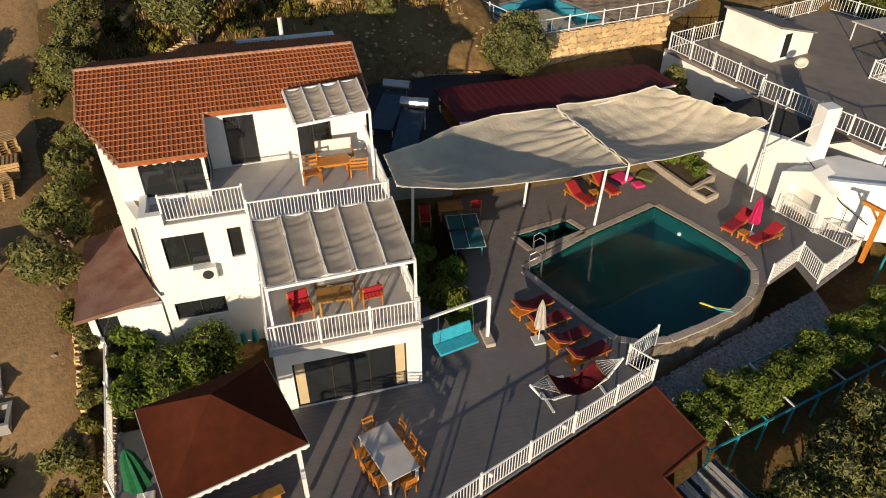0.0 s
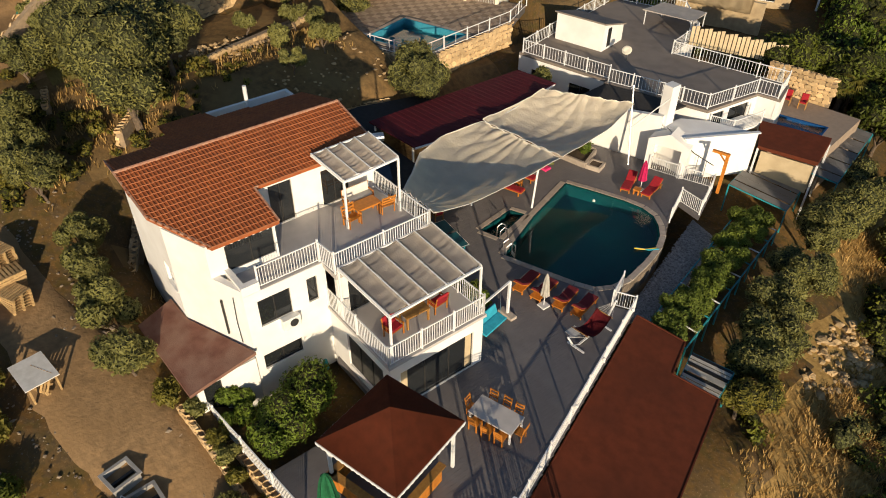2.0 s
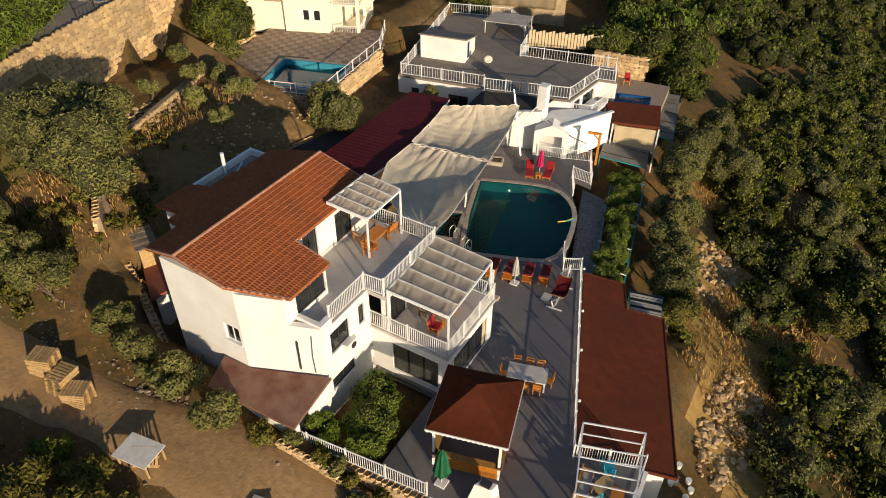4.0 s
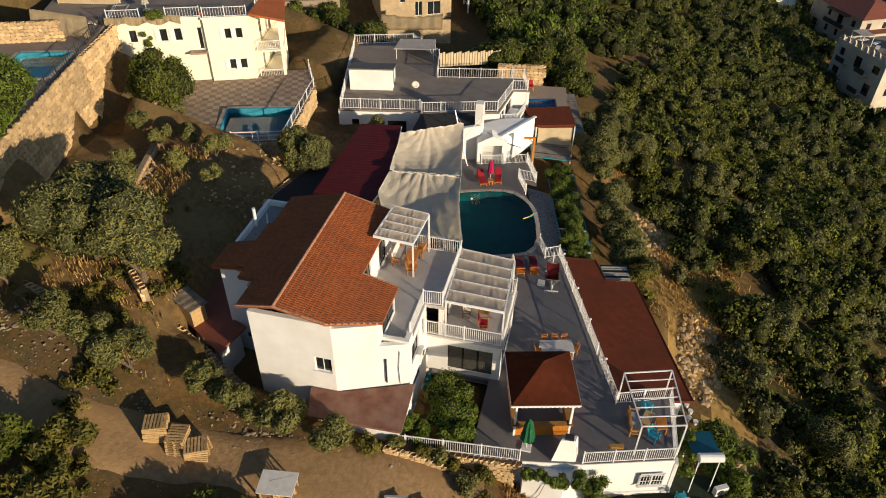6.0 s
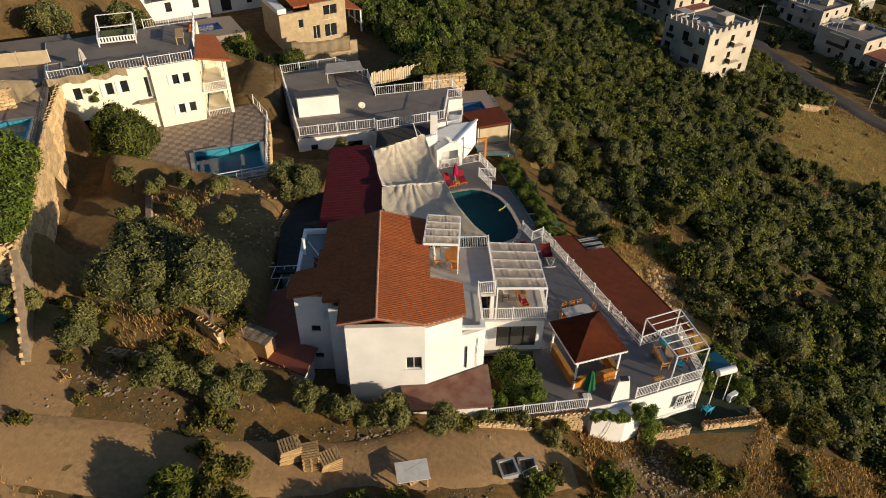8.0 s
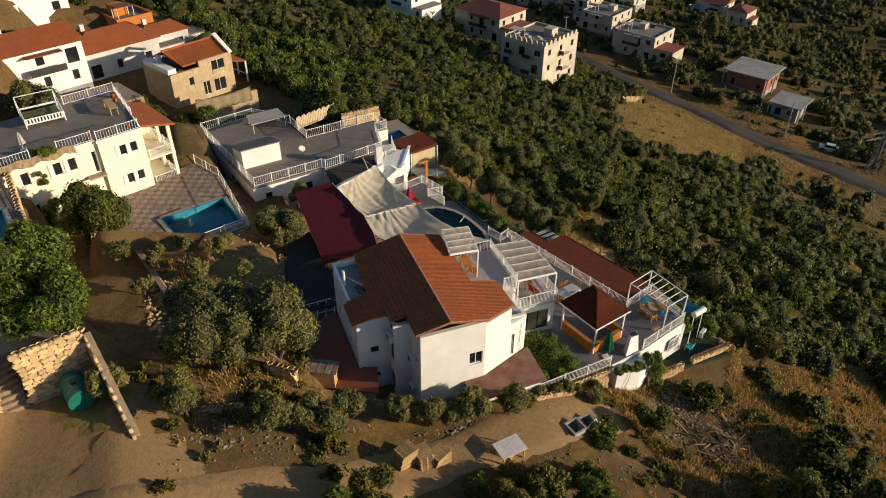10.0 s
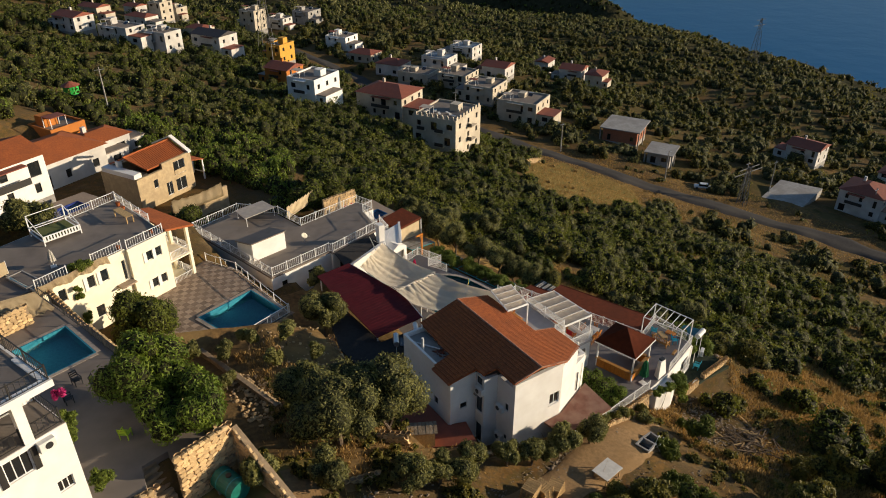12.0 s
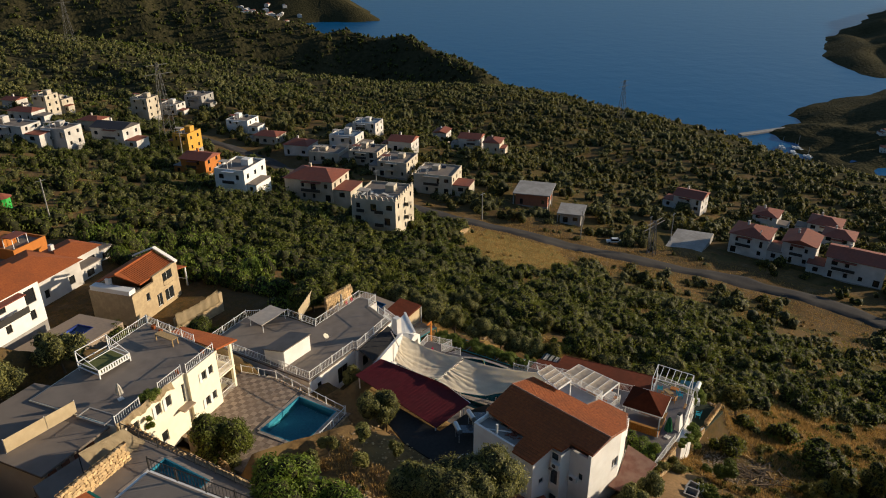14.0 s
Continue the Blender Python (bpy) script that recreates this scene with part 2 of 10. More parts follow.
M["soil"] = mat("dark_garden_soil", (0.11, 0.075, 0.045), (0.08, 0.055, 0.035), rough=1.0, scale=3, bump=0.5)
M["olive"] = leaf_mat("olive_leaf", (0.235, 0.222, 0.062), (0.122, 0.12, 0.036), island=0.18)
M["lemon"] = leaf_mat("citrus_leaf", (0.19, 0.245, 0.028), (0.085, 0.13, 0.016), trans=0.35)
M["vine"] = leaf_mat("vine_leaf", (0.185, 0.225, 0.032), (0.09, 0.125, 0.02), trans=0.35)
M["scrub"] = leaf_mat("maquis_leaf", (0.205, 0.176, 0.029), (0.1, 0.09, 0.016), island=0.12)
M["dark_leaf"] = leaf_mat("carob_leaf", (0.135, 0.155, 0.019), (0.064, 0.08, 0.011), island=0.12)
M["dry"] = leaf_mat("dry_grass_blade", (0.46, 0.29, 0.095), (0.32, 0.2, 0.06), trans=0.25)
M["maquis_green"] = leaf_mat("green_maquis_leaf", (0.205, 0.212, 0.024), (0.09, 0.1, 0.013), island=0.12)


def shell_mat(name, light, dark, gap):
    """The leafy outside of a crown seen from afar: sunlit sprays and shaded gaps painted by noise, at leaf and at
    branch size.
    """
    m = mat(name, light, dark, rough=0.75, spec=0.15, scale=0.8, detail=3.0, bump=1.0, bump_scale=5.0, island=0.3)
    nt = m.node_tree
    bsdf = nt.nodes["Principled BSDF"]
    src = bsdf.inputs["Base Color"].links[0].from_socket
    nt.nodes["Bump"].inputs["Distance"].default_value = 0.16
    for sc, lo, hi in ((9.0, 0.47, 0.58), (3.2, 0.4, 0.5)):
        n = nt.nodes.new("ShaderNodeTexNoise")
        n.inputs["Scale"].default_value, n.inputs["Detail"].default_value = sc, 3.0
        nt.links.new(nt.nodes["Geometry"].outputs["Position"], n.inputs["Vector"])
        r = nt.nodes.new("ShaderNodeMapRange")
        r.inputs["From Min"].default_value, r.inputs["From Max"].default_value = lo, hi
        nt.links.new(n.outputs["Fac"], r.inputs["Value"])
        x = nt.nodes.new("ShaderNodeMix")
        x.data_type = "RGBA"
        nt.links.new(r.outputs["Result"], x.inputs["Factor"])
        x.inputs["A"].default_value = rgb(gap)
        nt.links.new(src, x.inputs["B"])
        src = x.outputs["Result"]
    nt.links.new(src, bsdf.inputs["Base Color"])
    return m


# Last colour of each: shade between sprays, painted far darker than the leaves.
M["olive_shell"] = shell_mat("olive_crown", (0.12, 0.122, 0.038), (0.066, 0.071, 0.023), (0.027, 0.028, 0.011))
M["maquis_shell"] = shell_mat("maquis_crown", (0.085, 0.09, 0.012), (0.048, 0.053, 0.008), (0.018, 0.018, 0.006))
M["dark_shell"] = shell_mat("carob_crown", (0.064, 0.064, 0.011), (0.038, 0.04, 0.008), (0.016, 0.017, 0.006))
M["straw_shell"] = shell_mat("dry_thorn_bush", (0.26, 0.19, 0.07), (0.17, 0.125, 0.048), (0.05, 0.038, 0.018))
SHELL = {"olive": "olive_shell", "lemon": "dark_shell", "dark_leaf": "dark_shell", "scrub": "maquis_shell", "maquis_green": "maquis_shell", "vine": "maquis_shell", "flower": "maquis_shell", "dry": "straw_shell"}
M["flower"] = leaf_mat("magenta_bracts", (0.5, 0.03, 0.16), (0.4, 0.02, 0.12))


def ground_material():
    """Dry hillside: bare ochre earth, straw-coloured grass, grey stone and low green in patches."""
    m = mat("dry_hillside", (0.17, 0.094, 0.032), (0.09, 0.053, 0.02), rough=1.0, spec=0.05, scale=1.6, detail=12, bump=0.75, bump_scale=3.5, coarse=(0.2, 0.118, 0.038), coarse_scale=0.09, coarse_mix=0.75)
    nt = m.node_tree
    bsdf = nt.nodes["Principled BSDF"]
    src = bsdf.inputs["Base Color"].links[0].from_socket
    geo = nt.nodes["Geometry"]
    for s, lo, hi, c, amount in ((0.05, 0.44, 0.58, (0.1, 0.064, 0.025), 0.7), (1.1, 0.5, 0.58, (0.07, 0.058, 0.02), 0.6), (0.35, 0.58, 0.68, (0.22, 0.15, 0.08), 0.5), (0.6, 0.48, 0.6, (0.1, 0.07, 0.038), 0.55), (3.5, 0.5, 0.62, (0.08, 0.058, 0.034), 0.6), (9.0, 0.6, 0.68, (0.27, 0.19, 0.1), 0.4)):
        n = nt.nodes.new("ShaderNodeTexNoise")
        n.inputs["Scale"].default_value, n.inputs["Detail"].default_value = s, 8.0
        nt.links.new(geo.outputs["Position"], n.inputs["Vector"])
        r = nt.nodes.new("ShaderNodeMapRange")
        r.inputs["From Min"].default_value, r.inputs["From Max"].default_value, r.inputs["To Max"].default_value = lo, hi, amount
        nt.links.new(n.outputs["Fac"], r.inputs["Value"])
        x = nt.nodes.new("ShaderNodeMix")
        x.data_type = "RGBA"
        nt.links.new(r.outputs["Result"], x.inputs["Factor"])
        nt.links.new(src, x.inputs["A"])
        x.inputs["B"].default_value = rgb(c)
        src = x.outputs["Result"]
    nt.links.new(src, bsdf.inputs["Base Color"])
    return m


M["ground"] = ground_material()
M["grove_soil"] = mat("olive_grove_soil", (0.21, 0.128, 0.052), (0.1, 0.064, 0.03), rough=1.0, spec=0.05, scale=2.5, detail=9, bump=0.8, bump_scale=5, coarse=(0.21, 0.14, 0.06), coarse_scale=0.25, coarse_mix=0.7)
M["undergrowth"] = mat("low_green_undergrowth", (0.1, 0.078, 0.028), (0.05, 0.042, 0.017), rough=1.0, spec=0.03, scale=2.2, detail=8, bump=1.0, bump_scale=3, coarse=(0.14, 0.095, 0.04), coarse_scale=0.22, coarse_mix=0.75)
M["straw_bank"] = mat("dry_straw_bank", (0.42, 0.27, 0.09), (0.25, 0.155, 0.055), rough=1.0, spec=0.03, scale=2.4, detail=10, bump=0.9, bump_scale=6, coarse=(0.33, 0.2, 0.07), coarse_scale=0.4, coarse_mix=0.5)
M["meadow_straw"] = mat("dry_meadow_grass", (0.235, 0.18, 0.058), (0.15, 0.115, 0.04), rough=1.0, spec=0.03, scale=1.2, detail=10, bump=0.9, bump_scale=5, coarse=(0.12, 0.105, 0.036), coarse_scale=0.25, coarse_mix=0.7)
M["far_hill"] = mat("scrub_covered_far_hill", (0.026, 0.027, 0.013), (0.055, 0.048, 0.024), rough=1.0, spec=0.02, scale=0.16, detail=6, bump=1.0, bump_scale=0.16, coarse=(0.07, 0.058, 0.028), coarse_scale=0.012, coarse_mix=0.5)
M["far_hill"].node_tree.nodes["Bump"].inputs["Distance"].default_value = 3.0


def water_material(name, tint, rough, wave, wave_scale, clear=True):
    m = bpy.data.materials.new(name)
    m.use_nodes = True
    nt = m.node_tree
    bsdf = nt.nodes["Principled BSDF"]
    bsdf.inputs["Base Color"].default_value = rgb(tint)
    bsdf.inputs["Roughness"].default_value, bsdf.inputs["IOR"].default_value = rough, 1.33
    bsdf.inputs["Transmission Weight"].default_value = 1.0 if clear else 0.0
    bsdf.inputs["Specular IOR Level"].default_value = 0.5 if clear else 0.09
    geo = nt.nodes.new("ShaderNodeNewGeometry")
    n = nt.nodes.new("ShaderNodeTexNoise")
    n.inputs["Scale"].default_value, n.inputs["Detail"].default_value = wave_scale, 5.0
    nt.links.new(geo.outputs["Position"], n.inputs["Vector"])
    bp = nt.nodes.new("ShaderNodeBump")
    bp.inputs["Strength"].default_value, bp.inputs["Distance"].default_value = wave, 0.05 if clear else 2.0
    nt.links.new(n.outputs["Fac"], bp.inputs["Height"])
    nt.links.new(bp.outputs["Normal"], bsdf.inputs["Normal"])
    return m


for cloth, amount in (("sail", 0.18), ("awning", 0.4)):
    cloth_tree = M[cloth].node_tree
    thin = cloth_tree.nodes.new("ShaderNodeBsdfTranslucent")
    cloth_tree.links.new(cloth_tree.nodes["Principled BSDF"].inputs["Base Color"].links[0].from_socket, thin.inputs["Color"])
    blend = cloth_tree.nodes.new("ShaderNodeMixShader")
    blend.inputs["Fac"].default_value = amount
    cloth_tree.links.new(cloth_tree.nodes["Principled BSDF"].outputs[0], blend.inputs[1])
    cloth_tree.links.new(thin.outputs[0], blend.inputs[2])
    cloth_tree.links.new(blend.outputs[0], cloth_tree.nodes["Material Output"].inputs["Surface"])
M["pool_water"] = water_material("still_pool_water", (0.75, 0.95, 0.95), 0.02, 0.06, 2.5)
M["sea"] = water_material("deep_blue_sea", (0.004, 0.085, 0.21), 0.3, 0.5, 0.02, clear=False)


# ---- mesh helpers ----
def mesh_of(name, bm, materials):
    me = bpy.data.meshes.new(name)
    bm.to_mesh(me)
    bm.free()
    for m in materials if isinstance(materials, (list, tuple)) else [materials]:
        me.materials.append(m)
    return me


def part(name, bm, material, parent=None, label="", smooth=False):
    """Links a bmesh as one mesh object under a thing or a part (built in the thing's own space)."""
    me = mesh_of(name, bm, material)
    if smooth:
        me.polygons.foreach_set("use_smooth", [True] * len(me.polygons))
    ob = new(name, me)
    ob.parent = parent
    if label:
        ob["label"] = label
    return ob


def piece(name, me, parent, m=None, label=""):
    """A part that shares an existing mesh."""
    ob = new(name, me)
    ob.parent = parent
    if m is not None:
        ob.matrix_basis = m
    if label:
        ob["label"] = label
    return ob


def thing(name, m, label, category, group="", kind=""):
    ob = new(name)
    ob.empty_display_size = 0.2
    ob.matrix_basis = m
    return tagged(ob, label, category, group, kind)


def solo(name, bm, material, label, category, kind="", group="", smooth=False):
    ob = part(name, bm, material, None, "", smooth)
    return tagged(ob, label, category, group, kind)


def box(x0, x1, y0, y1, z0, z1, bm=None, bevel=0.0):
    bm = bm or bmesh.new()
    v = [bm.verts.new(p) for p in ((x0, y0, z0), (x1, y0, z0), (x1, y1, z0), (x0, y1, z0), (x0, y0, z1), (x1, y0, z1), (x1, y1, z1), (x0, y1, z1))]
    fs = [bm.faces.new([v[i] for i in q]) for q in ((3, 2, 1, 0), (4, 5, 6, 7), (0, 1, 5, 4), (1, 2, 6, 5), (2, 3, 7, 6), (3, 0, 4, 7))]
    if bevel:
        es = {e for f in fs for e in f.edges}
        bmesh.ops.bevel(bm, geom=list(es), offset=bevel, segments=1, affect="EDGES")
    return bm


def beam(p, q, w, h=None, bm=None):
    """A square bar from p to q, w wide and h high."""
    bm = bm or bmesh.new()
    h = h or w
    p, q = Vector(p), Vector(q)
    d = (q - p).normalized()
    side = d.cross(Vector((0, 0, 1)))
    side = side.normalized() if side.length > 1e-4 else Vector((1, 0, 0))
    up = side.cross(d)
    ring = [[bm.verts.new(c + side * (a * w / 2) + up * (b * h / 2)) for a, b in ((-1, -1), (1, -1), (1, 1), (-1, 1))] for c in (p, q)]
    bm.faces.new(ring[0][::-1])
    bm.faces.new(ring[1])
    for i in range(4):
        bm.faces.new((ring[0][i], ring[0][(i + 1) % 4], ring[1][(i + 1) % 4], ring[1][i]))
    return bm


def tube(points, r, n=8, bm=None, r2=None):
    """A round pipe through the points, tapering from r to r2."""
    bm = bm or bmesh.new()
    pts = [Vector(p) for p in points]
    r2 = r if r2 is None else r2
    rings = []
    for i, p in enumerate(pts):
        d = (pts[min(i + 1, len(pts) - 1)] - pts[max(i - 1, 0)]).normalized()
        a = d.orthogonal().normalized()
        b = d.cross(a)
        rr = r + (r2 - r) * i / max(len(pts) - 1, 1)
        rings.append([bm.verts.new(p + (a * math.cos(2 * math.pi * k / n) + b * math.sin(2 * math.pi * k / n)) * rr) for k in range(n)])
    for s, t in zip(rings, rings[1:]):
        # match the turn of the next ring to this one
        k0 = min(range(n), key=lambda k: (t[k].co - s[0].co).length)
        for k in range(n):
            bm.faces.new((s[k], s[(k + 1) % n], t[(k0 + k + 1) % n], t[(k0 + k) % n])) if (t[(k0 + 1) % n].co - s[1].co).length < (t[(k0 - 1) % n].co - s[1].co).length else bm.faces.new((s[k], s[(k + 1) % n], t[(k0 - k - 1) % n], t[(k0 - k) % n]))
    for ring in (rings[0], rings[-1]):
        bm.faces.new(ring)
    bmesh.ops.recalc_face_normals(bm, faces=bm.faces)
    return bm


def prism(poly, z0, z1, bm=None):
    """A vertical slab over a polygon; z1 may be a function of x, y."""
    bm = bm or bmesh.new()
    top = z1 if callable(z1) else (lambda x, y: z1)
    bot = z0 if callable(z0) else (lambda x, y: z0)
    a = [bm.verts.new((x, y, bot(x, y))) for x, y in poly]
    b = [bm.verts.new((x, y, top(x, y))) for x, y in poly]
    faces = [bm.faces.new(a[::-1]), bm.faces.new(b)]
    n = len(poly)
    for i in range(n):
        faces.append(bm.faces.new((a[i], a[(i + 1) % n], b[(i + 1) % n], b[i])))
    bmesh.ops.recalc_face_normals(bm, faces=faces)
    return bm


def wall_with_openings(length, height, thick, holes, bm=None):
    """A wall along +x from 0, its outer face at y = 0 and its body at y > 0; holes (x0, x1, z0, z1) go right through."""
    bm = bm or bmesh.new()
    xs = sorted({0.003, length - 0.003, *(v for h in holes for v in h[:2])})
    zs = sorted({0.0, height, *(v for h in holes for v in h[2:])})

    def solid(i, j):
        if not (0 <= i < len(xs) - 1 and 0 <= j < len(zs) - 1):
            return False
        cx, cz = (xs[i] + xs[i + 1]) / 2, (zs[j] + zs[j + 1]) / 2
        return not any(a < cx < b and c < cz < d for a, b, c, d in holes)

    cache = {}

    def vert(x, y, z):
        k = (round(x, 4), round(y, 4), round(z, 4))
        if k not in cache:
            cache[k] = bm.verts.new((x, y, z))
        return cache[k]

    for i in range(len(xs) - 1):
        for j in range(len(zs) - 1):
            if not solid(i, j):
                continue
            x0, x1, z0, z1 = xs[i], xs[i + 1], zs[j], zs[j + 1]
            bm.faces.new([vert(x0, 0, z0), vert(x1, 0, z0), vert(x1, 0, z1), vert(x0, 0, z1)])
            bm.faces.new([vert(x0, thick, z1), vert(x1, thick, z1), vert(x1, thick, z0), vert(x0, thick, z0)])
            for di, dj, q in ((-1, 0, ((x0, z1), (x0, z0))), (1, 0, ((x1, z0), (x1, z1))), (0, -1, ((x0, z0), (x1, z0))), (0, 1, ((x1, z1), (x0, z1)))):
                if not solid(i + di, j + dj):
                    (ax, az), (bx, bz) = q
                    bm.faces.new([vert(ax, 0, az), vert(ax, thick, az), vert(bx, thick, bz), vert(bx, 0, bz)])
    bmesh.ops.recalc_face_normals(bm, faces=bm.faces)
    return bm


def along(p, q, z=0.0):
    """The pose that lays +x from p towards q on plan, and that length."""
    dx, dy = q[0] - p[0], q[1] - p[1]
    return pose(p[0], p[1], z, 0, 0, math.degrees(math.atan2(dy, dx))), math.hypot(dx, dy)


def numpy_mesh(name, verts, quads, material, smooth=False):
    """A mesh straight from arrays of corners and four-cornered faces."""
    me = bpy.data.meshes.new(name)
    me.vertices.add(len(verts))
    me.vertices.foreach_set("co", np.asarray(verts, np.float32).ravel())
    k = quads.shape[1]
    me.loops.add(quads.size)
    me.loops.foreach_set("vertex_index", quads.astype(np.int32).ravel())
    me.polygons.add(len(quads))
    me.polygons.foreach_set("loop_start", np.arange(0, quads.size, k, dtype=np.int32))
    me.polygons.foreach_set("loop_total", np.full(len(quads), k, np.int32))
    me.polygons.foreach_set("use_smooth", np.full(len(quads), smooth))
    me.update(calc_edges=True)
    me.materials.append(material)
    return me


# ---- the lie of the land ----
SEA = -250.0
PROFILE_X = [-600, -140, -90, -60, -45, -33, -22, -12, -4, 8, 17, 40, 61, 80, 96, 110, 126, 177, 260, 330, 400, 520, 700, 1000, 3200]
PROFILE_Z = [210, 45, 25, 11.5, 6.2, 2.6, 0.2, -3.2, -5.2, -8.7, -12, -19.5, -28, -34, -37, -38.5, -41, -51, -55.5, -60.5, -72, -150, -262, -300, -320]
PADS = [  # levelled ground: x0, x1, y0, y1, height, soft edge
    (-33.5, -18.5, -5.0, 8.0, -0.9, 2.0),
    (-29.5, -16.0, 8.0, 27.0, -2.3, 2.0),
    (-36.5, -30.0, -3.5, 20.0, 0.6, 1.8),
    (-16.5, -8.0, -4.5, 12.0, -3.2, 2.5),
    (-13.0, -2.5, -6.0, -1.0, -3.2, 2.0),
    (-39.5, -23.0, 24.5, 47.0, -0.6, 2.0),
    (-62.0, -46.0, 23.5, 40.0, 3.6, 1.6),
    (-72.0, -57.5, -6.0, 24.0, 8.3, 3.0),
    (-50.2, -44.0, -1.5, 5.0, 5.4, 2.2),
    (-64.0, -52.0, -13.5, -8.0, 7.8, 4.0),
    (-55.6, -51.4, -9.0, -3.2, 7.7, 1.2),
    (-54.6, -44.0, 4.0, 13.6, 5.4, 1.0),
    (-56.0, -52.6, 13.0, 24.0, 4.2, 1.0),
    (-39.0, -35.5, 15.0, 27.0, 1.6, 1.6),
    (-70.0, -55.0, 24.0, 36.0, 4.0, 2.0),
    (-58.0, -30.0, 46.0, 66.0, -0.6, 5.0),
    (-60.0, -36.0, 66.0, 84.0, 0.4, 5.0),
    (-52.0, -39.5, 16.0, 30.0, 2.4, 1.2),
]


RIDGES = [  # crest lines of the far hills (x, y, height) and how steeply their sides fall
    ([(545, 500, -170), (600, 580, -128), (635, 690, -108), (640, 770, -102), (600, 850, -98), (560, 860, -104), (540, 905, -84), (470, 985, -52), (380, 1085, -2), (250, 1220, 60), (50, 1420, 130), (-300, 1750, 190)], 0.8),
    ([(1525, 1850, -252), (1490, 1960, -205), (1440, 2250, -90), (1250, 2800, 80)], 0.6),
    ([(1330, 2010, -246), (1150, 2250, -195), (850, 2500, -60)], 0.3),
    ([(1085, 318, -258), (1250, 240, -217), (1450, 150, -190), (1900, -50, -120), (2500, -300, -40)], 0.35),
    ([(895, 180, -246), (985, 232, -241), (1090, 250, -231), (1250, 120, -200), (1500, -60, -165)], 0.2),
    ([(2135, 640, -256), (2300, 560, -212), (2600, 450, -160), (3200, 300, -60)], 0.4),
    ([(1795, 500, -256), (2000, 440, -222), (2300, 400, -190), (2600, 300, -120)], 0.3),
    ([(1575, 345, -256), (1800, 330, -225), (2300, 200, -130)], 0.3),
    ([(2120, 600, -240), (1950, 500, -232), (1800, 470, -236), (1640, 380, -243)], 0.25),
]


def ridge_height(x, y, crest, fall):
    """Height of a hill with sides falling from its crest line."""
    best = np.full(x.shape, -1e4)
    for (ax, ay, az), (bx, by, bz) in zip(crest, crest[1:]):
        t = np.clip(((x - ax) * (bx - ax) + (y - ay) * (by - ay)) / ((bx - ax) ** 2 + (by - ay) ** 2), 0, 1)
        d = np.hypot(x - ax - t * (bx - ax), y - ay - t * (by - ay))
        best = np.maximum(best, az + (bz - az) * t - fall * (np.hypot(d, 14) - 14))
    return best


def land(x, y):
    """Height of the ground at arrays x, y."""
    x, y = np.asarray(x, float), np.asarray(y, float)
    z = np.interp(x, PROFILE_X, PROFILE_Z)
    z = z - np.interp(y, [20, 220, 420], [0, 15, 20]) * np.clip((90 - x) / 90, 0, 1)
    z = z + np.interp(y, [70, 130, 220], [0, 3.5, 5]) * np.clip((x - 60) / 30, 0, 1) * np.clip((190 - x) / 60, 0, 1)
    z = z - np.interp(y, [300, 420, 520, 800], [0, 18, 40, 90]) * np.clip((x - 215) / 120, 0, 1)
    z = z - 0.1 * np.clip(y - 600, 0, 500)
    for cx, cy, rx, ry, h in ((-250, 700, 300, 300, 25), (430, 40, 110, 150, -30), (385, 275, 60, 60, -8)):
        z = z + h * np.exp(-((x - cx) / rx) ** 2 - ((y - cy) / ry) ** 2)
    far = np.clip((np.hypot(x + 20, y - 10) - 60) / 150, 0, 1)
    z = z + 0.35 * np.sin(x * 0.31 + 1.3 * np.sin(y * 0.23)) * np.sin(y * 0.27 + 0.8) * 0.6
    z = z + far * (1.1 * np.sin(x * 0.055 + 2 * np.sin(y * 0.021)) * np.cos(y * 0.047 + np.sin(x * 0.03)) + 0.6 * np.sin(x * 0.19 + y * 0.13) * np.sin(y * 0.17 - x * 0.07))
    rough = 7 * np.sin(x * 0.021 + 2 * np.sin(y * 0.013)) * np.sin(y * 0.027 + 1.4 * np.sin(x * 0.017)) + 3.5 * np.sin(x * 0.071 + y * 0.05) * np.sin(y * 0.083 - x * 0.037)
    for crest, fall in RIDGES:
        z = np.maximum(z, ridge_height(x, y, crest, fall) + rough * np.clip((x + y - 900) / 300, 0, 1) * np.clip((1600 - x - 0.3 * y) / 600, 0.25, 1))
    for x0, x1, y0, y1, h, e in PADS:
        d = np.hypot(np.maximum(np.maximum(x0 - x, x - x1), 0), np.maximum(np.maximum(y0 - y, y - y1), 0))
        w = np.clip(1 - d / e, 0, 1)
        w = w * w * (3 - 2 * w)
        z = z * (1 - w) + h * w
    return z


def land_at(x, y):
    return float(land(np.array([x]), np.array([y]))[0])


MEADOW = [(46, 84), (55, 88.5), (65, 88), (68, 79), (71, 70), (62, 58), (50, 52), (40, 50), (32, 55), (35, 68), (40, 76)]


BANK_Y, BANK_X = [-4, 4, 8, 13, 18, 24, 30, 36], [-1.0, -2.5, -3.5, -5.2, -6.8, -8.3, -11.0, -14.0]


def in_meadow(x, y):
    inside = np.zeros(np.shape(x), bool)
    for (ax, ay), (bx, by) in zip(MEADOW, MEADOW[1:] + MEADOW[:1]):
        if ay != by:
            inside ^= ((ay > y) != (by > y)) & (x < (bx - ax) * (y - ay) / (by - ay) + ax)
    return inside


